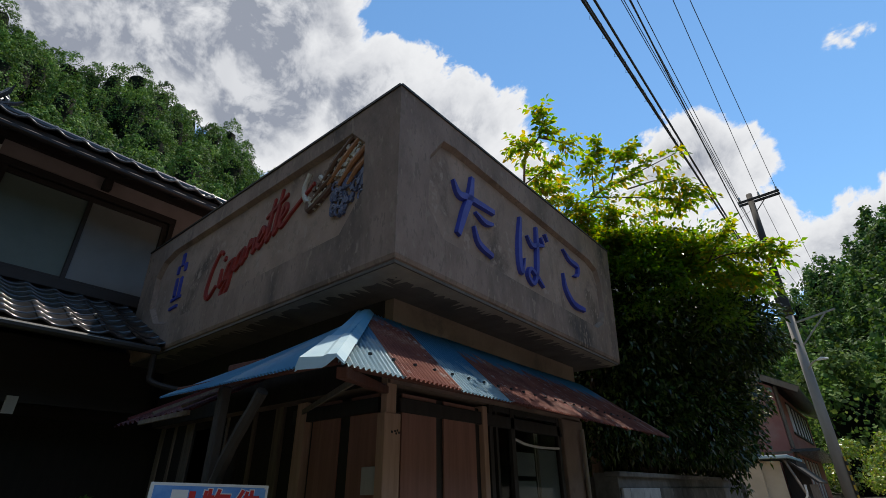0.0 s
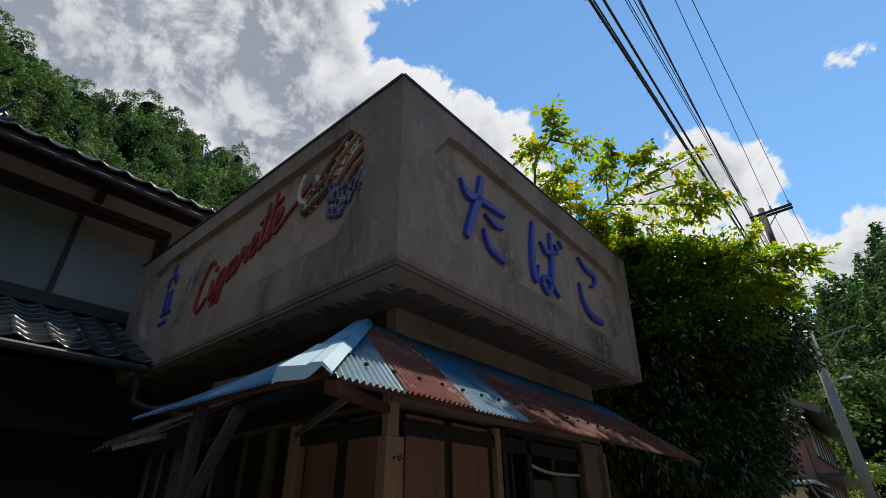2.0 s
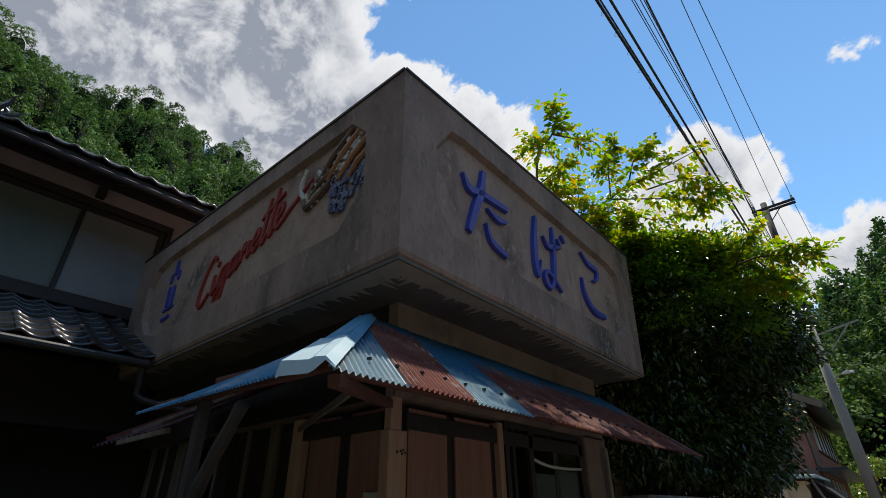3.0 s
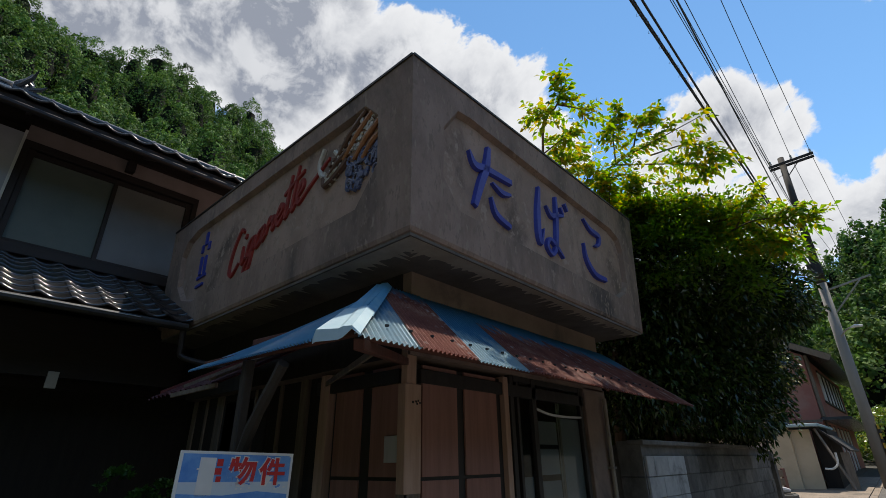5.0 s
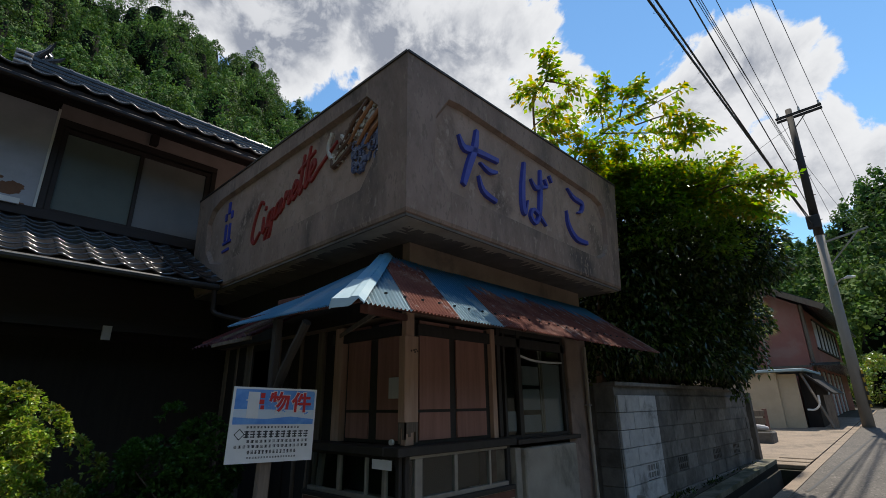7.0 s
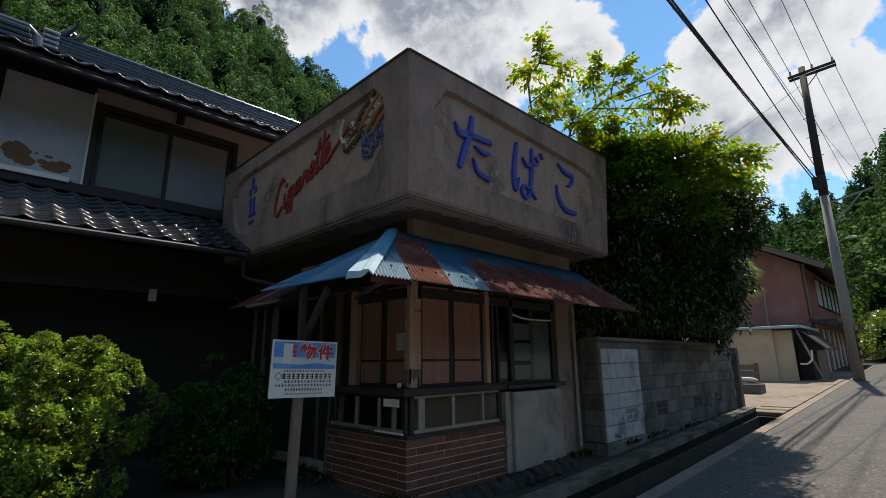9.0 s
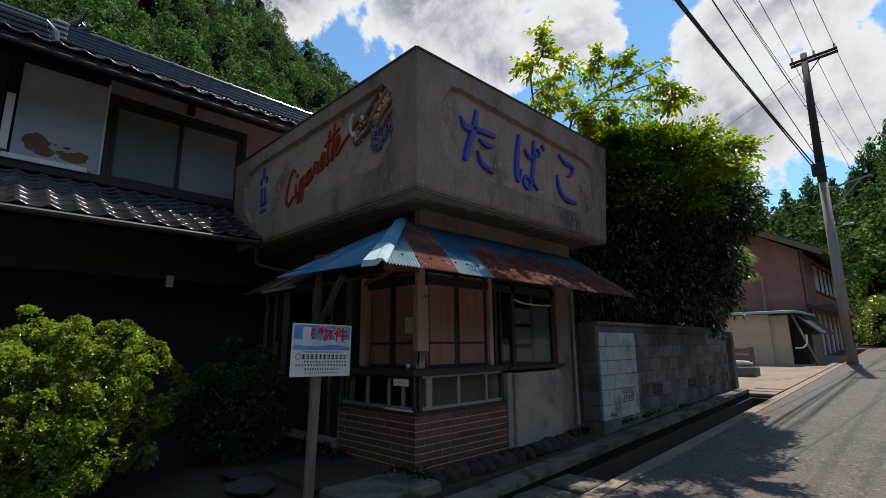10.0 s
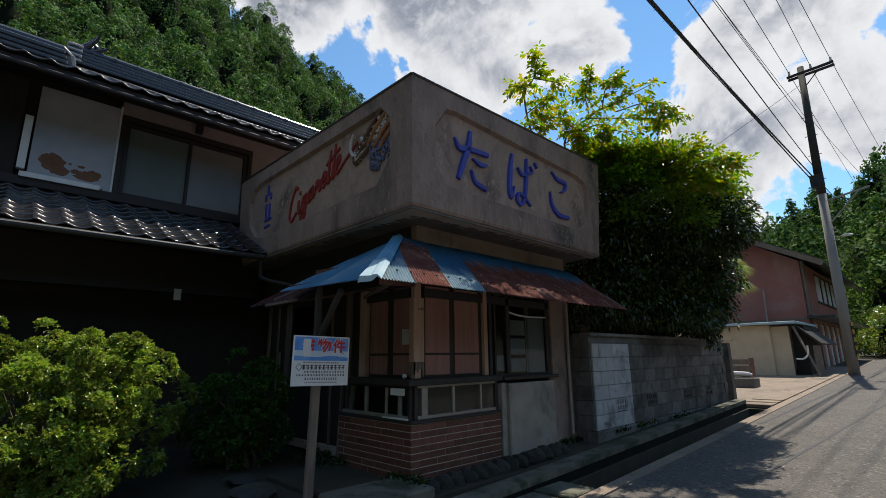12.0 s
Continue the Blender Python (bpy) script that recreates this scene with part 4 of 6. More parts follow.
def build_house():
    # walls with window opening
    Y0, Y1 = -7.5, 5.0
    part("lower_wall", cuboid(-12.0, FX, Y0, Y1, -0.1, 2.9), DARK_WALL, house, "black weathered board wall")
    part("wall_rail", cuboid(FX, FX + 0.03, Y0, Y1, 2.06, 2.16), DARK_TIMBER, house, "dark timber rail")
    part("upper_wall", cuboid(-12.0, FX - 0.12, Y0, Y1, 2.9, 5.25), DARK_WALL, house)
    for y0, y1, z0, z1 in ((0.30, Y1, 3.45, 5.13), (-1.74, 0.30, 4.88, 5.13)):
        part("plaster_panel", cuboid(FX - 0.12, FX, y0, y1, z0, z1), HOUSE_PLASTER, house, "brownish plaster")
    for y in (-1.735, 0.24):
        part("timber_post", cuboid(FX - 0.1, FX + 0.05, y, y + 0.07, 3.45, 4.89), DARK_TIMBER, house, "dark timber post", bevel=0.005)
    part("timber_rail", cuboid(FX - 0.1, FX + 0.055, -1.735, 0.31, 4.80, 4.895), DARK_TIMBER, house, "dark timber rail", bevel=0.004)
    part("wall_bracket", cuboid(FX - 0.02, FX + 0.10, -0.68, -0.58, 4.94, 5.10), DARK_TIMBER, house, "dark wooden eave bracket", bevel=0.006)
    part("eave_beam", cuboid(FX - 0.1, FX + 0.06, Y0, Y1, 5.13, 5.25), DARK_TIMBER, house, "dark timber eave beam")
    part("timber_rail", cuboid(FX - 0.1, FX + 0.09, -3.2, 0.42, 3.47, 3.60), DARK_TIMBER, house, "dark timber sill", bevel=0.006)
    win = part("upper_window", cuboid(FX - 0.06, FX + 0.03, -1.664, -1.605, 3.60, 4.80), DARK_TIMBER, house, "sliding aluminium window with drawn curtains", bevel=0.003)
    for y0, y1 in ((-0.75, -0.70), (0.17, 0.24)):
        part("window_stile", cuboid(FX - 0.06, FX + 0.015, y0, y1, 3.60, 4.79), DARK_TIMBER, win, "", bevel=0.003)
    for z0, z1 in ((3.60, 3.65), (4.73, 4.79)):
        part("window_rail", cuboid(FX - 0.06, FX + 0.012, -1.605, 0.17, z0, z1), DARK_TIMBER, win, "", bevel=0.003)
    part("window_pane", cuboid(FX - 0.03, FX - 0.026, -1.605, -0.75, 3.65, 4.73), FROST_GREEN, win, "dull greenish pane")
    part("window_pane", cuboid(FX - 0.02, FX - 0.016, -0.70, 0.17, 3.65, 4.73), FROST_GREY, win, "dull pale pane")
    for y0, y1, m, lab in ((-1.66, -0.72, CURTAIN, "drawn grey-green curtain"), (-0.72, 0.17, PALE_CURTAIN, "drawn pale grey curtain")):
        bm = bmesh.new()
        n = 48
        cols = [[bm.verts.new((FX - 0.085 + 0.012 * math.sin(k * 1.9) + 0.006 * math.sin(k * 0.7), y0 + (y1 - y0) * k / n, z)) for z in (3.62, 4.76)] for k in range(n + 1)]
        for a, b in zip(cols, cols[1:]):
            bm.faces.new((a[0], b[0], b[1], a[1]))
        part("curtain", bm, m, win, lab, smooth=True)
    part("white_board", cuboid(FX - 0.10, FX - 0.01, -2.72, -1.765, 3.58, 5.0), WHITE_BOARD, house, "dirty white board with brown water stains")
    rng = random.Random(13)
    for cy, cz, ry, rz in ((-2.46, 3.90, 0.15, 0.15), (-2.36, 3.80, 0.11, 0.07), (-2.06, 3.79, 0.16, 0.08), (-1.98, 3.84, 0.10, 0.06), (-2.2, 3.83, 0.06, 0.035), (-2.14, 3.92, 0.05, 0.02), (-2.27, 3.93, 0.02, 0.015), (-1.90, 3.62, 0.07, 0.03)):
        ring = [(cy + ry * math.cos(a) * rng.uniform(.75, 1.15), cz + rz * math.sin(a) * rng.uniform(.75, 1.15)) for a in np.linspace(0, 6.283, 25)[:-1]]
        deep = 0.0015 + 0.0012 * len(house.children) % 0.009
        part("water_stain", prism(ring, lambda u, v, d: (FX - 0.0095 + d, u, v), -0.002, deep), WATER_STAIN, house, "brown water stain")
    part("board_trim", cuboid(FX - 0.012, FX + 0.02, -1.765, -1.737, 3.58, 5.03), WHITE_PAINT, house, "white strip")
    part("board_trim", cuboid(FX - 0.012, FX + 0.12, -2.80, -1.90, 3.585, 3.655), WHITE_PAINT, house, "white sill strip")
    part("white_stile", cuboid(FX - 0.05, FX + 0.03, -2.84, -2.75, 3.72, 4.50), WHITE_PAINT, house, "white aluminium window stile", bevel=0.004)
    # solid dark slab stands for the unlit space behind this opening
    part("opening_dark_slab", cuboid(FX - 0.12, FX - 0.04, -7.5, -2.86, 3.58, 5.06), DARK_WALL, house)
    # lower-storey bits
    part("lintel_wall", cuboid(-4.26, -4.19, Y0, 0.3, 2.10, 2.72), DARK_TIMBER, house, "dim brown boarded lintel under the pent roof")
    part("meter_plate", cuboid(-4.19, -4.16, -0.93, -0.84, 1.99, 2.15), PALE_CURTAIN, house, "small pale plate")
    # eaves: soffit, fascia, gutter
    part("eave_soffit", beam((-4.10, -1.25, 4.895), (-5.05, -1.25, 5.37), 12.5, 0.02), DARK_TIMBER, house, "dark timber eave boarding")
    part("fascia", cuboid(-4.13, -4.09, Y0, Y1, 4.80, 4.92), DARK_TIMBER, house, "dark reddish fascia", bevel=0.004)
    part("eave_gutter", beam((-4.05, Y0, 4.80), (-4.05, Y1, 4.80), 0.07, 0.06), DARK_TIMBER, house, "dark red eave gutter", bevel=0.015)
    for i in range(18):
        y = Y0 + 0.5 + i * 0.65
        part("rafter_end", beam((-4.12, y, 4.85), (-4.98, y, 5.28), 0.055, 0.06), DARK_TIMBER, house)
    # pent roof deck
    bm = bmesh.new()
    q = [(-3.32, 2.60), (-3.32, 2.655), (-5.0, 3.49), (-5.0, 3.42)]
    a = [bm.verts.new((x, Y0, z)) for x, z in q]
    b = [bm.verts.new((x, -0.08, z)) for x, z in q]
    bm.faces.new(a), bm.faces.new(b[::-1])
    for k in range(4):
        bm.faces.new((a[k], b[k], b[(k + 1) % 4], a[(k + 1) % 4]))
    bmesh.ops.recalc_face_normals(bm, faces=bm.faces)
    part("pent_roof_deck", bm, DARK_TIMBER, house)
    part("pent_gutter", tube([(-3.26, Y0, 2.585), (-3.26, -0.05, 2.585)], 0.04, 10), BLACK_WOOD, house, "dark half-round gutter")
    part("gutter_wire", tube([(-3.225, Y0, 2.60), (-3.225, -0.5, 2.60)], 0.006, 6), ALU, house, "shiny gutter lip")
    part("downpipe", tube(spline([(-3.28, -0.08, 2.56), (-3.30, -0.06, 2.40), (-3.28, -0.02, 2.28), (-3.0, 0.3, 2.18)], 4), 0.03, 8), DARK_TIMBER, house, "bent downpipe")
    # main roof slopes and ridge
    bm = bmesh.new()
    q = [(-4.06, 4.93), (-8.5, 7.30), (-13.0, 4.93), (-8.5, 7.15)]
    a = [bm.verts.new((x, Y0 - 0.3, z)) for x, z in q]
    b = [bm.verts.new((x, Y1 + 0.3, z)) for x, z in q]
    bm.faces.new(a), bm.faces.new(b[::-1])
    for k in range(4):
        bm.faces.new((a[k], b[k], b[(k + 1) % 4], a[(k + 1) % 4]))
    bmesh.ops.recalc_face_normals(bm, faces=bm.faces)
    part("main_roof", bm, GREY_TILE, house, "grey tiled main roof")
    for k in range(4):
        w = 0.34 - 0.05 * k
        part("ridge_course", cuboid(-8.5 - w / 2, -8.5 + w / 2, -2.15, 5.2, 7.28 + k * 0.09, 7.355 + k * 0.09), GREY_TILE, house, "flat ridge tile course", bevel=0.012)
    part("ridge_cap", tube([(-8.5, -2.2, 7.68), (-8.5, 5.2, 7.68)], 0.085, 10), GREY_TILE, house, "round ridge tiles")
    for i in range(16):
        y = -2.0 + i * 0.45
        part("ridge_joint", tube([(-8.5, y, 7.68), (-8.5, y + 0.05, 7.68)], 0.10, 10), GREY_TILE, house)
    # end ornament of the ridge
    orn = part("ridge_ornament", cuboid(-8.68, -8.30, -2.34, -2.14, 7.25, 7.72), GREY_TILE, house, "stacked ridge end tile with horned ornament", bevel=0.03)
    for k in range(4):
        part("ornament_band", cuboid(-8.72, -8.26, -2.38, -2.12, 7.30 + k * 0.11, 7.345 + k * 0.11), PALE_CURTAIN, orn, "", bevel=0.01)
    rng = random.Random(5)
    for k in range(6):
        s = Vector((-8.5, -2.15 + 0.06 * k, 7.72))
        e = s + Vector((rng.uniform(-0.2, 0.25), rng.uniform(-0.15, 0.35), rng.uniform(0.18, 0.42)))
        part("ornament_horn", tube([s, s.lerp(e, 0.6) + Vector((0, 0.05, 0)), e], [0.06, 0.04, 0.012], 7), GREY_TILE, orn)
    # descending layered ridge over the near eave
    for k in range(4):
        part("eave_ridge_course", cuboid(-4.42, -4.14 - 0.01 * k, Y0, -2.52 - 0.02 * k, 4.96 + k * 0.075, 5.02 + k * 0.075), GREY_TILE, house, "layered flat ridge tiles", bevel=0.012)
    part("eave_ridge_cap", tube([(-4.28, Y0, 5.28), (-4.28, -2.6, 5.28), (-4.28, -2.52, 5.20), (-4.26, -2.50, 5.02)], 0.07, 10), GREY_TILE, house)


build_house()


def pantile_mesh(name, w=0.262, length=0.30, amp=0.038, thick=0.016):
    """One S-curved roof tile: local x across, y up the slope."""
    bm = bmesh.new()
    prof = [(0.0, 0.9), (0.035, 1.0), (0.07, 0.55), (0.11, 0.1), (0.16, -0.08), (0.21, 0.1), (0.25, 0.55), (0.275, 0.85)]
    rows = []
    for y, dz in ((-0.004, -0.012), (0.0, -0.004), (0.012, 0.0), (length, 0.0)):
        rows.append(([bm.verts.new((x * w / 0.262, y, amp * v + dz + thick)) for x, v in prof], [bm.verts.new((x * w / 0.262, y, amp * v + dz)) for x, v in prof]))
    for (ta, _), (tb, _) in zip(rows, rows[1:]):
        for k in range(len(prof) - 1):
            bm.faces.new((ta[k], ta[k + 1], tb[k + 1], tb[k]))
    (t0, u0), (t1, u1) = rows[0], rows[-1]
    for k in range(len(prof) - 1):
        bm.faces.new((u0[k], u1[k], u1[k + 1], u0[k + 1]))
        bm.faces.new((t0[k], u0[k], u0[k + 1], t0[k + 1]))
    for f in bm.faces:
        f.smooth = True
    me = bpy.data.meshes.new(name)
    bm.to_mesh(me)
    bm.free()
    return me


def lay_tiles(parent, me, material, low, slope, y0, cols, rows, expo=0.235, w=0.262):
    """Tiles on a slope that rises towards -x, from the eave at low = (x, z)."""
    ang = math.atan(slope)
    rng = random.Random(2)
    for r in range(rows):
        for c in range(cols):
            ob = place("roof_tile", me, material, parent)
            d = r * expo
            ob.matrix_basis = Matrix.Translation((low[0] - d * math.cos(ang), y0 + c * w, low[1] + d * math.sin(ang) + 0.012)) @ Euler((0, 0, radians(90))).to_matrix().to_4x4() @ Euler((ang - 0.06 + rng.uniform(-.01, .01), 0, 0)).to_matrix().to_4x4()


TILE_MESH = pantile_mesh("roof_tile")
lay_tiles(house, TILE_MESH, TILE, (-3.28, 2.63), 0.50, -5.0, 19, 8)
EAVE_TILE = pantile_mesh("eave_tile")
lay_tiles(house, EAVE_TILE, GREY_TILE, (-4.04, 4.92), 0.52, -7.2, 47, 6)


def side_porch():
    """Dark entrance between the kiosk and the house."""
    p = thing("side_porch", (-2.6, 0.6, 0.0), "dark side entrance under a small dark red tin roof", "porch")
    bm = corrugated((-1.40, 0.35, 2.22), (-2.75, 0.35, 2.22), (-1.40, -0.42, 1.80), (-2.75, -0.42, 1.80), pitch=0.09, amp=0.012)
    part("porch_roof", bm, RED_TIN, p, "dark red tin porch roof")
    for x in (-1.5, -1.95, -2.4):
        part("batten", beam((x, 0.35, 2.245), (x - 0.02, -0.44, 1.825), 0.025, 0.02), OLD_WOOD if x > -2 else RED_TIN, p, "worn roof batten")
    part("eave_board", beam((-1.42, -0.43, 1.78), (-2.2, -0.43, 1.78), 0.02, 0.03), OLD_WOOD, p, "pale eave board")
    part("porch_wall", cuboid(-4.3, -1.60, 0.62, 0.70, -0.05, 2.15), DARK_WALL, p, "black board wall")
    for x, w in ((-4.25, 0.10), (-3.95, 0.05), (-3.55, 0.16), (-2.82, 0.04), (-2.35, 0.03), (-1.9, 0.12)):
        part("door_stile", cuboid(x - w, x, 0.585, 0.62, 0.0, 2.0), OLD_WOOD, p, "worn door stile", bevel=0.004)
    part("door_pane", cuboid(-3.50, -2.86, 0.60, 0.615, 0.9, 1.9), CURTAIN, p, "dusty pane")
    part("leaning_plank", beam((-1.62, 0.40, 0.0), (-1.60, 0.45, 0.86), 0.16, 0.03), OLD_WOOD, p, "upright weathered plank", bevel=0.004)
    part("leaning_plank", beam((-1.86, 0.42, 0.0), (-1.84, 0.45, 0.84), 0.14, 0.03), OLD_WOOD, p, "upright weathered plank", bevel=0.004)
    part("handle", cuboid(-3.86, -3.83, 0.56, 0.585, 1.0, 1.25), ALU, p, "metal door handle")


side_porch()

# ---- lettering and relief on the side of the sign box ----


def script_word():
    face = lambda s, t, d=0.0: left(-2.68 + 0.98 * s + 0.12 * t, 2.98 + 0.315 * s + t, d - 0.049)
    word = thing("script_lettering", (-1.9, -0.03, 2.95), "raised red script lettering reading Cigarette", "lettering")
    W = [0.03, 0.05, 0.045, 0.035]
    letters = {"letter_c": [[(0.21, .38), (0.13, .44), (0.03, .30), (0.0, .10), (.08, .0), (.20, .06)]],
               "letter_i": [[(.25, .20), (.27, .02), (.33, .04)], [(.275, .27), (.285, .31)]],
               "letter_g": [[(.46, .18), (.38, .17), (.36, .05), (.43, .04), (.47, .18), (.45, -.10), (.37, -.16), (.35, -.07), (.50, .06)]],
               "letter_a": [[(.63, .18), (.55, .16), (.53, .04), (.61, .05), (.64, .18), (.645, .03), (.70, .06)]],
               "letter_r": [[(.71, .04), (.74, .20), (.76, .13), (.82, .16), (.82, .03), (.88, .06)]],
               "letter_e": [[(.89, .08), (.97, .13), (.93, .20), (.88, .1), (.93, .01), (1.02, .07)]],
               "letter_t": [[(1.07, .40), (1.04, .02), (1.11, .05)], [(1.18, .42), (1.15, .02), (1.22, .05)], [(.97, .27), (1.29, .30)]],
               "end_letter_e": [[(1.23, .08), (1.31, .13), (1.27, .21), (1.22, .1), (1.27, .0), (1.42, .05), (1.70, .12)]]}
    for name, strokes in letters.items():
        for s in strokes:
            part(name, stroke(s, W, face, 0.022), RED_PAINT, word)
    # short column of raised blue marks
    marks = thing("blue_marks", (-3.38, -0.02, 3.05), "column of small raised blue plaster bars", "sign marks")
    f2 = lambda u, v, d=0.0: left(u, v, d - 0.049)
    for k, (u, v, w, h) in enumerate(((-3.38, 3.66, 0.05, 0.16), (-3.46, 3.55, 0.04, 0.10), (-3.29, 3.55, 0.04, 0.10), (-3.44, 3.34, 0.04, 0.22), (-3.33, 3.32, 0.04, 0.24), (-3.38, 3.20, 0.22, 0.04), (-3.40, 3.10, 0.18, 0.04))):
        part("bar", prism([(u - w / 2, v - h / 2), (u + w / 2, v - h / 2 + .01), (u + w / 2, v + h / 2), (u - w / 2, v + h / 2 - .01)], f2, 0.0, 0.02), BLUE_PAINT, marks)


script_word()
ORANGE = mat("orange_glaze", (0.42, 0.18, 0.07), (0.26, 0.11, 0.05), 0.5, 12, 0.2)
BROWN_GLAZE = mat("brown_glaze", (0.16, 0.08, 0.05), (0.09, 0.05, 0.035), 0.5, 12, 0.2)
SHARD = mat("pale_tile_shards", (0.58, 0.54, 0.47), (0.38, 0.35, 0.31), 0.5, 20, 0.2, vary=0.2)
BLUE_GLAZE = mat("grey_blue_glaze", (0.07, 0.095, 0.22), (0.16, 0.17, 0.22), 0.5, 14, 0.2, vary=0.2)


def relief():
    """Mosaic relief of cigarettes in an ashtray, pieced from broken tile."""
    rng = random.Random(21)
    f = lambda u, v, d=0.0: left(u, v, d - 0.049)
    rel = thing("mosaic_relief", (-0.7, -0.03, 3.22), "mosaic relief of broken tile, orange, white and grey-blue", "relief")
    for (u, v), (u2, v2), m in (((-0.80, 3.52), (-0.38, 3.84), ORANGE), ((-0.66, 3.46), (-0.33, 3.70), ORANGE), ((-0.90, 3.56), (-0.52, 3.86), BROWN_GLAZE), ((-0.55, 3.42), (-0.32, 3.58), ORANGE), ((-1.0, 3.44), (-0.70, 3.60), BROWN_GLAZE)):
        part("cigar", tube([f(u, v, 0.02), f((u + u2) / 2, (v + v2) / 2 + .01, 0.03), f(u2, v2, 0.02)], [0.016, 0.023, 0.019], 7), m, rel)
    part("curl", tube([Vector(f(p.x, p.y, 0.015)) for p in spline([(-1.08, 3.76), (-1.14, 3.62), (-1.08, 3.48), (-0.95, 3.46), (-0.86, 3.56), (-0.92, 3.66)], 5)], 0.022, 6), SHARD, rel)
    part("curl", tube([Vector(f(p.x, p.y, 0.015)) for p in spline([(-1.06, 3.46), (-1.04, 3.38), (-0.9, 3.42), (-0.74, 3.50)], 5)], 0.028, 6), BROWN_GLAZE, rel)

    def shards(n, us, m, name):
        for i in range(n):
            t, off = rng.random(), rng.uniform(-1, 1)
            u = us[0] + (us[1] - us[0]) * t + off * us[4]
            v = us[2] + (us[3] - us[2]) * t - off * us[4] * 0.9
            if v > 3.85 or u > -0.33 or v < 3.16:
                continue
            r, a0 = rng.uniform(0.014, 0.03), rng.uniform(0, 6)
            k = rng.choice((4, 5))
            part(name, prism([(u + r * math.cos(a0 + 6.283 * j / k) * rng.uniform(.7, 1.2), v + r * math.sin(a0 + 6.283 * j / k)) for j in range(k)], f, 0.0, rng.uniform(0.012, 0.03)), m, rel)
    shards(95, (-1.05, -0.35, 3.42, 3.80, 0.07), SHARD, "white_shard")
    shards(55, (-0.95, -0.50, 3.52, 3.84, 0.05), BROWN_GLAZE, "brown_shard")
    shards(70, (-0.72, -0.36, 3.24, 3.50, 0.09), BLUE_GLAZE, "blue_shard")
    for i in range(14):
        u, v = rng.uniform(-0.72, -0.38), rng.uniform(3.22, 3.48)
        part("blue_ring", tube([Vector(f(u + 0.035 * math.cos(k), v + 0.04 * math.sin(k), 0.02)) for k in np.linspace(0, 5.6, 9)], 0.010, 5), BLUE_GLAZE, rel)


relief()

# ---- estate agent's board ----


def sale_board():
    b = thing("sale_board", (-0.41, -0.70, -0.05), "white property sale board with red characters on a wooden post", "sign board")
    part("post", beam((-0.46, -0.735, -0.1), (-0.445, -0.70, 1.30), 0.075, 0.045, up=(1, 0, 0)), OLD_WOOD, b, "grey weathered wooden post", bevel=0.005)
    # the board hangs slightly askew; u runs along y
    tilt = radians(-1.5)
    f = lambda u, v, d=0.0: (-0.405 + d + 0.03 * u / 0.5, -0.69 + u + 0.02 * v, 1.13 + v + u * math.tan(tilt))
    rect = lambda u0, u1, v0, v1: [(u0, v0), (u1, v0), (u1, v1), (u0, v1)]
    part("board", prism(rect(-0.268, 0.268, -0.212, 0.212), f, -0.008, 0.0), WHITE_PAINT, b, "thin white board")
    sky_m = mat("printed_sky", (0.06, 0.22, 0.62), (0.20, 0.42, 0.75), 0.5, 9, 0.0)
    haze = mat("printed_haze", (0.52, 0.62, 0.72), (0.62, 0.68, 0.72), 0.5, 9, 0.0)
    ink = mat("black_ink", (0.03, 0.03, 0.035), (0.05, 0.05, 0.055), 0.6, 9, 0.0)
    red = mat("red_ink", (0.62, 0.03, 0.03), (0.52, 0.03, 0.03), 0.5, 9, 0.0)
    part("print", prism(rect(-0.255, 0.255, 0.085, 0.20), f, 0.0, 0.001), sky_m, b, "blue printed sky")
    part("print", prism(rect(-0.255, 0.255, 0.02, 0.085), f, 0.0, 0.001), haze, b, "pale printed landscape")
    part("print", prism([(-0.255, 0.0), (0.255, 0.0), (0.255, 0.03), (0.1, 0.045), (-0.06, 0.03), (-0.255, 0.04)], f, 0.001, 0.002), sky_m, b, "blue printed hills")
    part("print", prism(rect(-0.18, -0.11, 0.03, 0.185), f, 0.001, 0.002), WHITE_PAINT, b, "torn white patch")
    for u0, u1, v0, v1 in ((-0.105, -0.078, 0.15, 0.18), (-0.11, -0.08, 0.115, 0.142), (-0.10, -0.078, 0.085, 0.108)):
        part("print", prism(rect(u0, u1, v0, v1), f, 0.001, 0.003), red, b, "faded red letter remains")
    rng = random.Random(9)
    for i in range(26):
        u, v = rng.uniform(-0.25, 0.25), rng.uniform(0.05, 0.195)
        part("speck", prism(rect(u, u + rng.uniform(.006, .016), v, v + .007), f, 0.001, 0.0016), WHITE_PAINT if i % 2 else sky_m, b)
    for body, u, grow in (("\u7269", -0.050, 0), ("\u4ef6", 0.098, 0)):
        for m, off, d in ((WHITE_PAINT, 0.006, 0.002), (red, 0.0, 0.0034)):
            c = bpy.data.curves.new("glyph", "FONT")
            c.body, c.size, c.offset = body, 0.135, off * 0.8 + 0.0036
            c.extrude = 0.0004
            tmp = new("glyph", c)
            bpy.context.view_layer.update()
            me = bpy.data.meshes.new_from_object(tmp)
            bpy.data.objects.remove(tmp)
            for v in me.vertices:
                x, y, z = v.co
                v.co = f(u + x, 0.083 + y * 0.92, d + z)
            me.materials.clear()
            place("red_character", me, m, b)
    # lines of small print as bars
    def bars(u0, u1, v, h, n, m, gap=0.25):
        w = (u1 - u0) / n
        for k in range(n):
            a, c = u0 + k * w, (1 - gap) * w
            bm = prism(rect(a + c * rng.uniform(0.3, 0.6), a + c * rng.uniform(0.62, 0.8), v, v + h), f, 0.0, 0.001)
            for j in range(3):
                z = v + h * (0.05 + 0.36 * j)
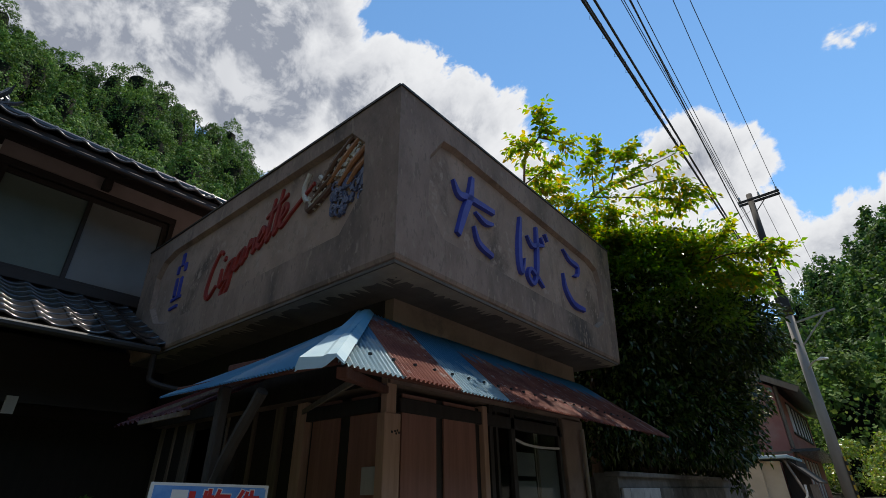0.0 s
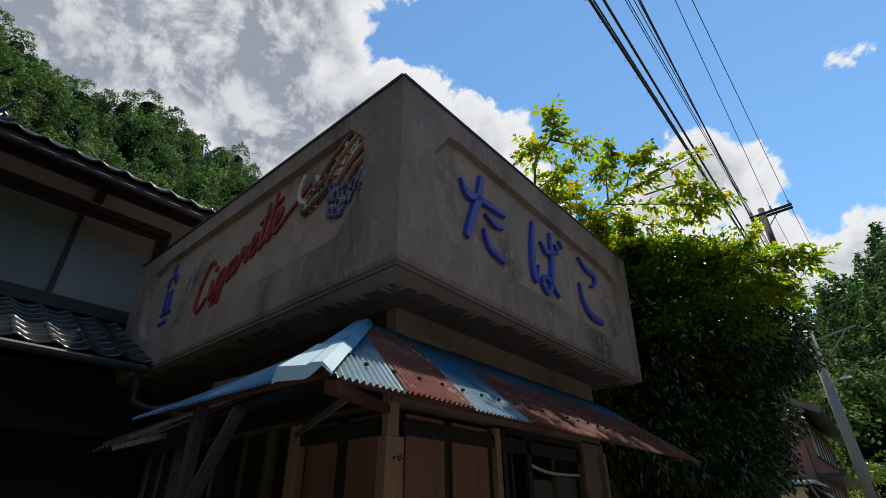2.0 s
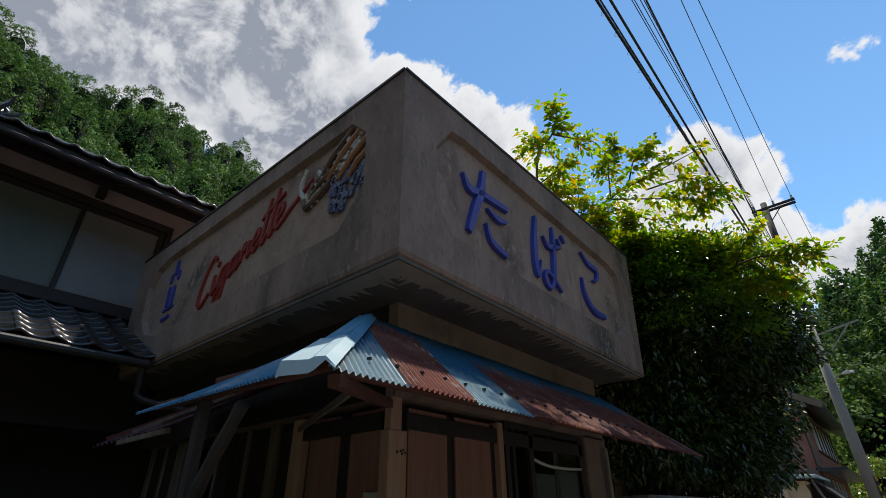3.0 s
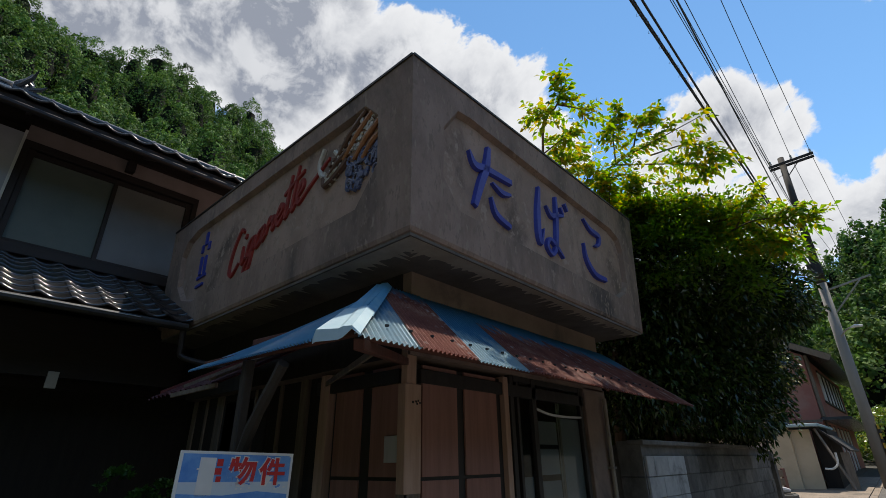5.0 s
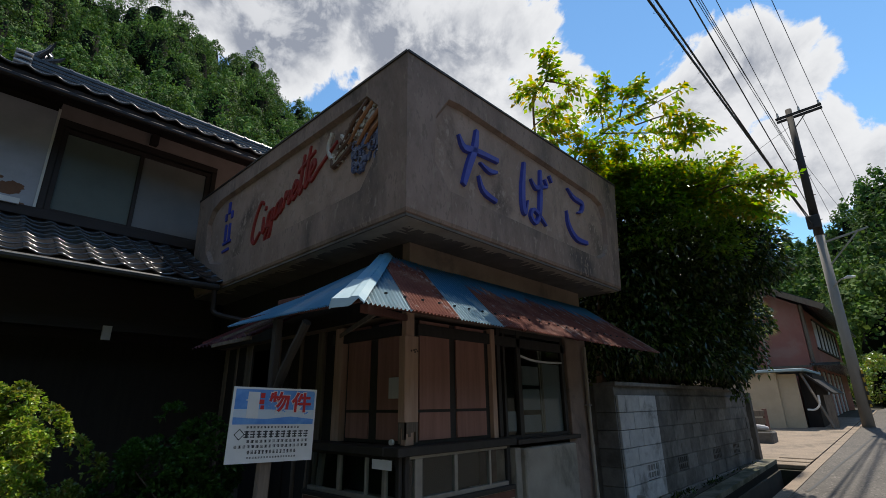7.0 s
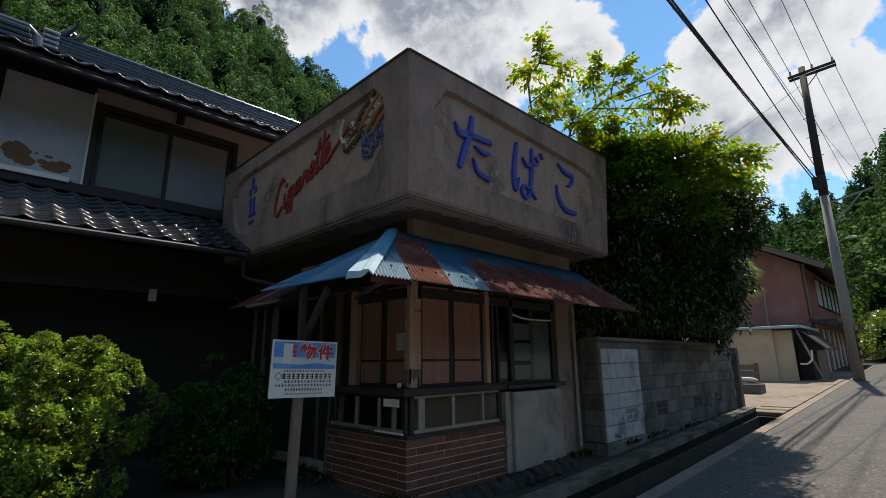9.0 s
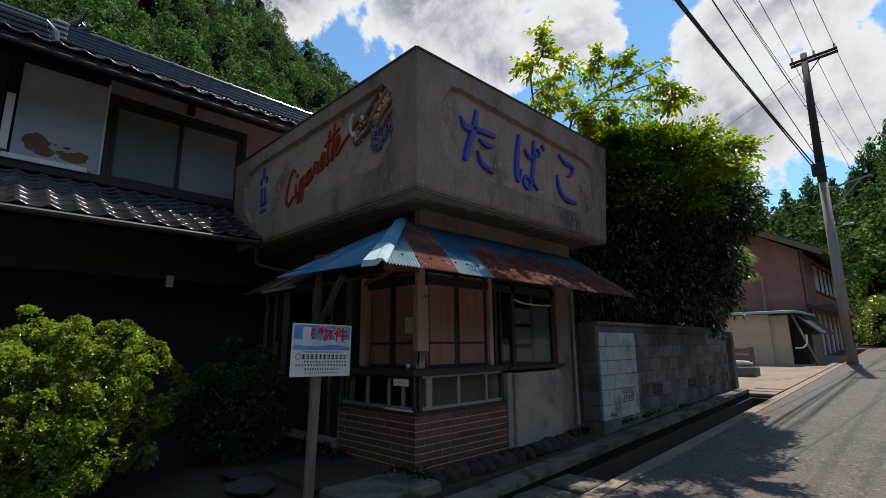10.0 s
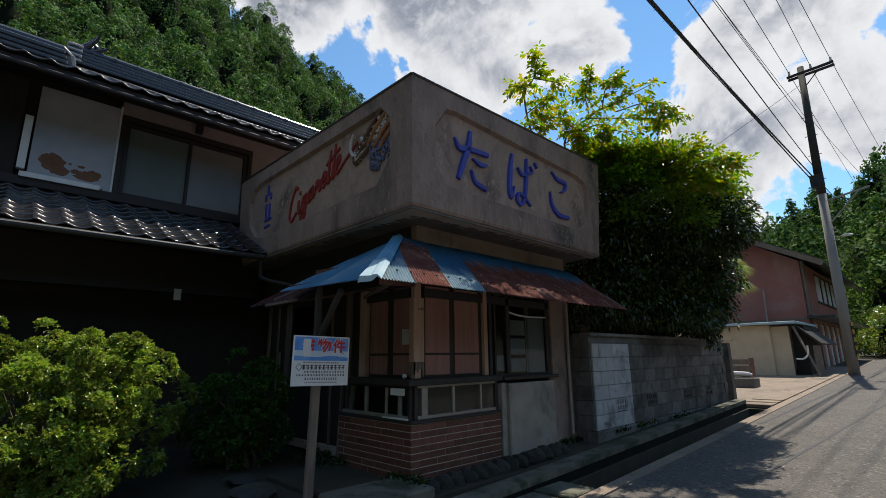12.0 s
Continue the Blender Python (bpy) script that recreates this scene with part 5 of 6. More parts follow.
                prism(rect(a + c * rng.uniform(0, 0.15), a + c * rng.uniform(0.8, 1.0), z, z + h * 0.17), f, 0.0, 0.0012, bm)
            part("print_bar", bm, m, b)
    bars(-0.17, 0.17, -0.022, 0.012, 16, ink)
    bars(-0.18, 0.235, -0.075, 0.040, 11, ink, 0.14)
    bars(-0.16, 0.235, -0.102, 0.016, 15, ink)
    bars(-0.23, 0.235, -0.130, 0.016, 18, ink)
    bars(-0.15, 0.16, -0.163, 0.020, 14, ink)
    bars(-0.15, 0.16, -0.188, 0.010, 18, ink)
    for s1, s2 in ((1, 1), (-1, 1), (1, -1), (-1, -1)):
        part("emblem", prism([(-0.206 + s1 * (u + 0.206), -0.055 + s2 * (v + 0.055)) for u, v in ((-0.238, -0.055), (-0.206, -0.023), (-0.206, -0.029), (-0.232, -0.055))], f, 0.0, 0.001), ink, b, "thin diamond outline")


sale_board()

# ---- block wall beyond the kiosk ----
wall = tagged(part("wall_blocks_core", cuboid(-0.235, -0.155, 3.50, 9.52, -0.2, 1.43), BLOCK), "grey concrete block garden wall with vent blocks", "wall", kind="structure")
wall.name = "wall_garden"
part("wall_coping", cuboid(-0.275, -0.105, 3.46, 9.56, 1.425, 1.475), BLOCK, wall, "thin cement coping", bevel=0.008)
part("wall_footing", cuboid(-0.27, -0.10, 3.48, 9.55, -0.25, 0.115), BLOCK, wall, "rough footing", bevel=0.01)
part("tap", tube(spline([(-0.11, 3.72, 0.20), (-0.03, 3.72, 0.205), (-0.01, 3.72, 0.17)], 4), 0.024, 8), ALU, wall, "small metal tap")
part("wall_return_core", cuboid(-0.62, -0.236, 3.502, 3.53, -0.2, 1.43), BLOCK, wall)
far_wall = tagged(part("wall_return", cuboid(-0.9, -0.14, 9.9, 10.1, -0.1, 1.40), BLOCK), "short grey block wall at the forecourt", "wall", kind="structure")


# ---- utility pole and wires ----


def pole():
    p = thing("utility_pole", (1.08, 19.4, 0.3), "tall utility pole, grey concrete below and dark above", "utility pole")
    part("lower_pole", tube([(1.07, 19.4, 0.1), (1.13, 19.4, 7.2)], [0.175, 0.14], 14), POLE_CONC, p, "grey concrete lower pole", smooth=True)
    part("upper_pole", tube([(1.125, 19.4, 7.0), (1.22, 19.4, 12.35)], [0.15, 0.11], 14), POLE_DARK, p, "dark upper pole", smooth=True)
    for dy in (-0.14, 0.14):
        part("crossarm", beam((0.75, 19.4 + dy, 12.02), (2.25, 19.4 + dy, 12.06), 0.07, 0.09), POLE_DARK, p, "dark crossarm")
    for x in (0.85, 1.55, 2.18):
        part("insulator", tube([(x, 19.26, 12.08), (x, 19.26, 12.15), (x, 19.26, 12.17), (x, 19.26, 12.26)], [0.03, 0.05, 0.035, 0.04], 8), WHITE_PAINT, p, "white porcelain insulator")
    part("arm_brace", beam((1.2, 19.4, 11.4), (1.75, 19.4, 12.0), 0.03), POLE_DARK, p)
    for z in (7.0, 7.6, 8.6, 9.4, 10.2):
        part("step_bolt", tube([(0.95, 19.4, z), (1.36, 19.4, z)], 0.014, 6), POLE_DARK, p)
    part("cable_clamp", cuboid(0.88, 1.3, 19.1, 19.3, 7.25, 7.75), BLACK, p, "black cable clamp", bevel=0.03)
    part("lamp_arm", tube(spline([(1.12, 19.3, 5.0), (1.35, 19.1, 5.2), (1.55, 19.0, 5.25)], 4), 0.025, 7), ALU, p, "thin metal lamp arm")
    part("lamp_head", tube([(1.5, 19.0, 5.24), (1.62, 18.98, 5.27), (1.82, 18.95, 5.24)], [0.03, 0.06, 0.035], 8), WHITE_PAINT, p, "small white street lamp head")
    part("side_bracket", beam((1.12, 19.4, 6.7), (2.5, 19.3, 6.95), 0.06), ALU, p, "pale side bracket")
    part("bracket_brace", beam((1.13, 19.4, 5.75), (2.2, 19.3, 6.88), 0.045), ALU, p)
    part("guard_plate", cuboid(1.25, 1.30, 19.28, 19.42, 1.0, 2.2), mat("yellow_guard", (0.55, 0.36, 0.03), (0.42, 0.27, 0.03), 0.6, 6, 0.1), p, "narrow faded yellow guard plate")
    for k in range(4):
        z = 1.1 + k * 0.28
        part("guard_band", cuboid(1.248, 1.303, 19.277, 19.423, z, z + 0.12), BLACK, p, "black guard band")


pole()


def wires():
    runs = [((1.0, 19.5, 7.7), (0.4, -18, 7.5), 0.022), ((1.05, 19.5, 7.35), (0.75, -18, 7.25), 0.018), ((1.0, 19.5, 7.5), (0.55, -18, 7.35), 0.012), ((1.1, 19.5, 8.0), (1.4, -18, 7.25), 0.013),
            ((1.1, 19.5, 10.2), (0.7, -18, 8.2), 0.008), ((1.1, 19.5, 9.9), (0.6, -18, 8.75), 0.008), ((1.15, 19.5, 9.7), (0.85, -18, 8.6), 0.008),
            ((0.85, 19.3, 12.2), (0.9, -18, 11.0), 0.011), ((1.55, 19.3, 12.2), (1.4, -18, 12.0), 0.010), ((2.18, 19.3, 12.2), (1.0, -18, 12.25), 0.010),
            ((0.85, 19.5, 12.2), (1.2, 60, 13.0), 0.011), ((1.55, 19.5, 12.2), (2.6, 60, 13.0), 0.010), ((2.18, 19.5, 12.2), (4.0, 60, 13.0), 0.010), ((1.2, 19.5, 10.2), (4.0, 60, 11.0), 0.008), ((1.1, 19.5, 7.6), (2.6, 60, 8.4), 0.016),
            ((1.1, 19.4, 11.6), (-14, 24, 8.0), 0.008)]
    for a, b, r in runs:
        a, b = Vector(a), Vector(b)
        pts = []
        for k in range(41):
            t = k / 40
            q = a.lerp(b, t)
            q.z -= 1.2 * t * (1 - t)
            pts.append(q)
        w = part("overhead_wire", tube(pts, r, 5), BLACK)
        tagged(w, "black overhead wire strung from the utility pole", "wire", "overhead wires")
    # loops of lashing along the thick cable
    a, b = Vector((1.0, 19.5, 7.7)), Vector((0.4, -18, 7.5))
    pts = []
    for k in range(300):
        t = 0.12 + 0.5 * k / 300
        q = a.lerp(b, t)
        q.z -= 1.2 * t * (1 - t)
        ang = k * 0.9
        pts.append(q + Vector((0.05 * math.cos(ang), 0, 0.06 * math.sin(ang) - 0.03)))
    w = part("overhead_wire", tube(pts, 0.0022, 4), BLACK)
    tagged(w, "thin lashing wire spiralled round a cable", "wire", "overhead wires")


wires()

# ---- red house, shed and forecourt clutter ----


def red_house():
    h = thing("red_house", (-3.0, 28.0, 0.4), "red-brown tin-clad two-storey house beside the road", "house")
    z0 = 0.3
    bm = bmesh.new()
    prof = [(-6.5, z0), (-0.35, z0), (-0.35, 5.0), (-2.6, 6.35), (-6.5, 4.2)]
    a = [bm.verts.new((x, 22.0, z)) for x, z in prof]
    b = [bm.verts.new((x, 35.0, z)) for x, z in prof]
    bm.faces.new(a), bm.faces.new(b[::-1])
    for k in range(5):
        bm.faces.new((a[k], b[k], b[(k + 1) % 5], a[(k + 1) % 5]))
    bmesh.ops.recalc_face_normals(bm, faces=bm.faces)
    part("wall", bm, RED_WALL, h, "red oxide tin-clad wall")
    part("wall_band", cuboid(-6.4, -0.33, 21.97, 22.0, 2.50, 2.58), OLD_WOOD, h, "thin dark horizontal band")
    roof = part("roof", beam((-2.75, 21.4, 6.55), (-2.75, 35.6, 6.55), 0.25, 0.2), GREY_TILE, h, "grey tiled roof with dark verge boards")
    for (xa, za), (xb, zb) in (((-2.7, 6.5), (0.55, 4.72)), ((-2.7, 6.5), (-7.2, 4.0))):
        bm = bmesh.new()
        q = [(xa, za), (xb, zb), (xb, zb + 0.13), (xa, za + 0.16)]
        a = [bm.verts.new((x, 21.4, z)) for x, z in q]
        b = [bm.verts.new((x, 35.6, z)) for x, z in q]
        bm.faces.new(a), bm.faces.new(b[::-1])
        for k in range(4):
            bm.faces.new((a[k], b[k], b[(k + 1) % 4], a[(k + 1) % 4]))
        bmesh.ops.recalc_face_normals(bm, faces=bm.faces)
        part("roof_slope", bm, GREY_TILE, roof)
        part("verge_board", beam((xa, 21.37, za - 0.02), (xb, 21.37, zb - 0.02), 0.05, 0.22), OLD_WOOD, roof, "weathered verge board")
    win = part("window", cuboid(-0.36, -0.30, 25.2, 33.6, 3.42, 3.50), BLACK_WOOD, h, "long upper window with white panes")
    part("window_head", cuboid(-0.36, -0.30, 25.2, 33.6, 4.70, 4.78), BLACK_WOOD, win)
    for k in range(6):
        y = 25.3 + k * 1.38
        part("pane", cuboid(-0.35, -0.33, y, y + 1.1, 3.5, 4.70), PALE_CURTAIN, win, "white frosted pane")
        part("mullion", cuboid(-0.36, -0.30, y + 1.12, y + 1.34, 3.5, 4.70), BLACK_WOOD, win)
    part("lower_eave", cuboid(-0.4, 0.55, 22.0, 35.0, 2.55, 2.65), GREY_TILE, h, "low lean-to eave")
    for k in range(6):
        y = 23.2 + k * 1.5
        part("door_pane", cuboid(-0.36, -0.32, y, y + 0.55, 0.45, 2.4), PALE_CURTAIN, h, "tall glass door")
        part("door_frame", cuboid(-0.37, -0.31, y + 0.57, y + 0.72, 0.4, 2.45), BLACK_WOOD, h)
    part("downpipe", tube([(-0.28, 22.1, 5.0), (-0.28, 22.1, 2.7)], 0.06, 8), OLD_WOOD, h, "brown downpipe")
    part("downpipe", tube([(-0.28, 22.4, 5.0), (-0.28, 22.4, 0.4)], 0.05, 8), OLD_WOOD, h, "brown downpipe")
    part("antenna", tube([(-1.75, 21.7, 2.2), (-1.72, 21.7, 3.9)], 0.03, 6), ALU, h, "thin metal mast")


red_house()


def shed():
    s = thing("shed", (-2.0, 19.0, 0.3), "cream tin shed with a dark open lean-to", "shed")
    part("wall", cuboid(-4.4, -0.95, 18.0, 21.6, 0.2, 2.15), CREAM_TIN, s, "cream tin wall")
    part("side_wall", cuboid(-0.95, -0.40, 18.15, 18.22, 0.2, 2.1), CREAM_TIN, s, "pale stained side panel")
    part("roof", cuboid(-4.6, -0.1, 17.8, 21.8, 2.17, 2.26), PALE_TIN, s, "thin pale flat roof edge", bevel=0.01)
    # solid block coloured near black in place of the shaded open space
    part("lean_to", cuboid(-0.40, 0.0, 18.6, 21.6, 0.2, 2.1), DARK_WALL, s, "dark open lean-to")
    part("lean_roof", beam((-0.3, 20, 2.2), (0.45, 20, 1.45), 3.4, 0.06), BLACK_WOOD, s, "sagging black lean-to roof")
    part("leaning_board", beam((-0.25, 18.1, 2.1), (0.35, 17.9, 0.35), 0.12, 0.03), OLD_WOOD, s, "leaning weathered board")
    part("leaning_board", beam((0.3, 18.4, 1.4), (0.32, 18.3, 0.35), 0.22, 0.03), OLD_WOOD, s, "upright weathered board")
    part("hose", tube(spline([(-0.25, 17.9, 0.95), (-0.05, 17.85, 0.95), (0.1, 17.85, 1.1), (0.12, 17.85, 1.4)], 4), 0.03, 6), WHITE_PAINT, s, "pale curved pipe")


shed()


def clutter():
    t = thing("planter_trough", (-0.9, 13.2, 0.2), "old concrete planter trough with a white sack on it", "planter")
    z = road_z(13.2)
    part("trough", cuboid(-1.35, -0.45, 13.0, 13.6, z, z + 0.30), BLOCK, t, "", bevel=0.03)
    part("soil", cuboid(-1.30, -0.5, 13.05, 13.55, z + 0.30, z + 0.31), EARTH, t)
    s = part("sack", tube(spline([(-1.3, 13.25, z + .36), (-0.95, 13.2, z + .40), (-0.55, 13.3, z + .37)], 4), [0.05, .08, .07, .09, .08, .07, .08, .07, .04], 9), PALE_CURTAIN)
    tagged(s, "crumpled white sack lying on the planter", "sack")
    b = thing("crate", (-1.1, 14.3, 0.2), "rusty brown wooden crate", "crate")
    for k in range(4):
        part("slat", cuboid(-1.6, -0.75, 14.1, 14.13, z + 0.05 + k * 0.2, z + 0.21 + k * 0.2), OLD_WOOD, b, bevel=0.006)
    for x in (-1.6, -0.8):
        part("corner", cuboid(x, x + 0.05, 14.13, 14.5, z, z + 0.85), RED_WOOD, b, bevel=0.006)


clutter()

# ---- foundation stones ----


def foundation():
    rng = random.Random(17)
    for i in range(14):
        y = 0.42 + i * 0.175
        bm = bmesh.new()
        bmesh.ops.create_icosphere(bm, subdivisions=2, radius=1.0)
        for v in bm.verts:
            n = 1 + 0.28 * noise.noise(v.co * 1.7 + Vector((i * 3.1, 0, 0)))
            v.co = Vector((v.co.x * 0.13 * n - 0.22 + rng.uniform(-.005, .005), v.co.y * 0.10 * n + y, v.co.z * 0.105 * n - 0.08 + 0.02 * (y - 0.5)))
        st = part("foundation_stone", bm, STONE)
        tagged(st, "dark rounded mossy foundation stone", "stone", "foundation stones")
    k = part("kerb_slab", cuboid(-0.62, -0.02, -0.55, 0.32, -0.2, -0.005), MOSSY, bevel=0.02)
    tagged(k, "worn mossy concrete slab before the kiosk corner", "slab")
    k = part("paving_slab", cuboid(-1.75, -0.64, -0.5, 0.30, -0.2, -0.03), EARTH, bevel=0.02)
    tagged(k, "stained concrete paving slab", "slab")
    for i, (x, y, r) in enumerate(((-1.25, -0.85, .2), (-1.75, -0.75, .16))):
        bm = bmesh.new()
        bmesh.ops.create_icosphere(bm, subdivisions=2, radius=1.0)
        for v in bm.verts:
            n = 1 + 0.3 * noise.noise(v.co * 1.5 + Vector((i * 5.3, 9, 0)))
            v.co = Vector((v.co.x * r * 1.3 * n + x, v.co.y * r * n + y, v.co.z * r * 0.25 * n - 0.04))
        tagged(part("garden_stone", bm, STONE), "dark flat garden stone in the shade", "stone", "garden stones")


foundation()

# ---- plants ----
RNG = np.random.default_rng(5)


def clump_points(clumps, n, shell=0.45, rng=RNG):
    """Points in the outer shell of several ellipsoids, with outward directions."""
    vol = np.array([c[3] * c[4] + c[4] * c[5] + c[3] * c[5] for c in clumps])
    pick = rng.choice(len(clumps), n, p=vol / vol.sum())
    c = np.array(clumps)[pick]
    d = rng.normal(size=(n, 3))
    d /= np.linalg.norm(d, axis=1, keepdims=True)
    r = 1 - shell * rng.random(n) ** 1.6
    lump = np.array([noise.noise(Vector(d[i] * 2.3 + pick[i] * 7.7)) for i in range(n)])
    p = c[:, :3] + d * c[:, 3:6] * (r * (1 + 0.42 * lump))[:, None]
    return p, d


def shrub(name, label, base, clumps, n, size, material, lean=0.5, lobes=420):
    """Rosettes of leaves on many small lobes that cover a few large rounded masses."""
    s = thing(name, base, label, "shrub")
    c, out = clump_points(clumps, lobes, 0.12)
    r = RNG.uniform(0.07, 0.13, lobes)
    pick = RNG.choice(lobes, n, p=r ** 2 / (r ** 2).sum())
    d = RNG.normal(size=(n, 3)) + out[pick] * 1.1 + [0, 0, 0.5]
    d /= np.linalg.norm(d, axis=1, keepdims=True)
    p = c[pick] + d * (r[pick] * RNG.uniform(0.72, 1.06, n))[:, None]
    keep = p[:, 2] > base[2] + 0.03
    p, d = p[keep], d[keep]
    p, d = np.repeat(p, 6, axis=0), np.repeat(d, 6, axis=0)
    me = leaves_mesh("foliage", p, d * 0.75 + RNG.normal(size=p.shape) * 0.62 + [0, 0, lean], size, size * 0.58, RNG, 0.1)
    place("foliage", me, material, s)["kind"] = "stuff"
    for k in range(lobes // 10):
        q = Vector(c[k * 10])
        o = Vector(base) + Vector((random.uniform(-.2, .2), random.uniform(-.2, .2), 0))
        part("stem", tube([o, o.lerp(q, 0.5) + Vector((0, 0, .08)), q], [0.020, 0.012, 0.005], 6), BARK, s)
    return s


shrub("azalea_shrub", "large clipped azalea shrub with sunlit yellow-green leaves", (-2.6, -2.4, -0.15),
      [(-2.75, -2.40, 0.74, 0.72, 0.82, 0.66), (-2.35, -1.76, 0.80, 0.50, 0.53, 0.55), (-2.2, -2.55, 0.55, 0.54, 0.67, 0.54), (-2.6, -3.1, 0.8, 0.67, 0.67, 0.67), (-2.05, -2.05, 0.45, 0.40, 0.50, 0.42)], 23000, 0.036, SHRUB_LEAF, 0.2)
shrub("shaded_shrub", "dark green leafy shrub in the shade by the wall", (-2.6, -0.45, -0.08),
      [(-2.6, -0.45, 0.60, 0.42, 0.46, 0.46), (-2.55, -0.2, 0.72, 0.28, 0.28, 0.32), (-2.6, -0.78, 0.55, 0.28, 0.26, 0.32), (-2.6, -0.5, 0.3, 0.45, 0.5, 0.28)], 4600, 0.045, DEEP_LEAF, lobes=150)


def evergreen():
    t = thing("evergreen_tree", (-0.7, 6.0, 0.0), "dense dark evergreen tree leaning over the block wall", "tree")
    clumps = [(-0.1, 5.3, 3.35, 1.15, 1.25, 0.95), (0.75, 6.4, 3.45, 0.8, 1.0, 0.65), (0.15, 7.2, 2.75, 0.85, 1.0, 1.05), (-0.55, 4.9, 2.4, 0.85, 1.0, 1.0), (0.1, 6.1, 2.2, 0.65, 1.2, 0.95),
              (0.0, 7.7, 1.95, 0.5, 0.7, 0.65), (-0.9, 6.5, 3.0, 1.0, 1.4, 1.3), (-0.2, 4.5, 3.2, 0.6, 0.55, 0.9), (-0.35, 8.2, 2.2, 0.5, 0.5, 0.8)]
    # inner leaves added to keep sunlight from passing through the crown
    core = [(-0.9, 6.6, 2.6, 1.2, 1.7, 1.25), (-0.2, 6.2, 2.9, 0.8, 1.3, 0.9), (-1.5, 5.6, 2.6, 1.0, 1.2, 1.2), (-0.6, 5.2, 2.9, 0.7, 0.7, 1.0), (0.2, 7.2, 2.6, 0.5, 0.8, 0.7)]
    p, d = clump_points(core, 22000, 0.9)
    keep = (p[:, 2] > 1.35) & (p[:, 2] < 3.3) & (p[:, 1] > 4.2)
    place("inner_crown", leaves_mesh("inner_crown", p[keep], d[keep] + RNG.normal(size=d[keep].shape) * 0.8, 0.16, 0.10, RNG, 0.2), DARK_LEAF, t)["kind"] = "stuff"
    p, d = clump_points(clumps, 90000, 0.6)
    keep = ~((p[:, 1] < 4.0) & (p[:, 0] < 0.12) & (p[:, 2] < 4.25)) & ~((p[:, 0] < 0.0) & (p[:, 2] < 1.5)) & (p[:, 2] > np.where(p[:, 1] < 7.8, 1.62, 1.2))
    p, d = p[keep], d[keep]
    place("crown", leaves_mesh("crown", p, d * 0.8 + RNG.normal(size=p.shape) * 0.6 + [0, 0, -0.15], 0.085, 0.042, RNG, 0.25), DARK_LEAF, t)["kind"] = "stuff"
    # clumps that carry the sunlit leaf colour
    lit_clumps = [(0.2, 4.65, 4.3, 0.75, 0.6, 0.38), (0.85, 5.0, 4.2, 0.65, 0.65, 0.34), (0.3, 4.3, 3.85, 0.5, 0.35, 0.4), (1.3, 5.3, 3.7, 0.4, 0.5, 0.3), (0.7, 4.5, 3.5, 0.35, 0.35, 0.35), (0.2, 4.25, 3.3, 0.4, 0.25, 0.4), (1.0, 4.9, 3.2, 0.3, 0.4, 0.35), (0.55, 6.1, 4.15, 0.8, 0.8, 0.35), (1.1, 5.9, 3.85, 0.4, 0.6, 0.35), (1.0, 6.9, 3.6, 0.45, 0.5, 0.35), (0.0, 4.35, 3.9, 0.5, 0.35, 0.5)]
    p, d = clump_points(lit_clumps, 15000, 0.7)
    keep = ~((p[:, 1] < 4.0) & (p[:, 0] < 0.12) & (p[:, 2] < 4.25)) & (d[:, 2] > -0.35)
    p, d = p[keep], d[keep]
    place("sunlit_foliage", leaves_mesh("sunlit_foliage", p, d * 0.8 + RNG.normal(size=p.shape) * 0.6 + [0, 0, 0.1], 0.078, 0.038, RNG, 0.2), SUNLIT_LEAF, t, "brighter green young leaves on top")["kind"] = "stuff"
    part("trunk", tube(spline([(-0.7, 6.0, -0.1), (-0.65, 5.9, 1.2), (-0.4, 5.8, 2.4), (-0.1, 5.7, 3.6)], 4), [0.13 - 0.007 * k for k in range(13)], 9), BARK, t)
    for c in clumps:
        q = Vector(c[:3])
        part("limb", tube(spline([(-0.6, 5.9, 1.1 + 0.15 * random.random()), Vector((-0.55, 5.9, 1.5)).lerp(q, 0.55), q], 3), [0.06, 0.055, 0.05, 0.04, 0.03, 0.022, 0.012], 7), BARK, t)


evergreen()


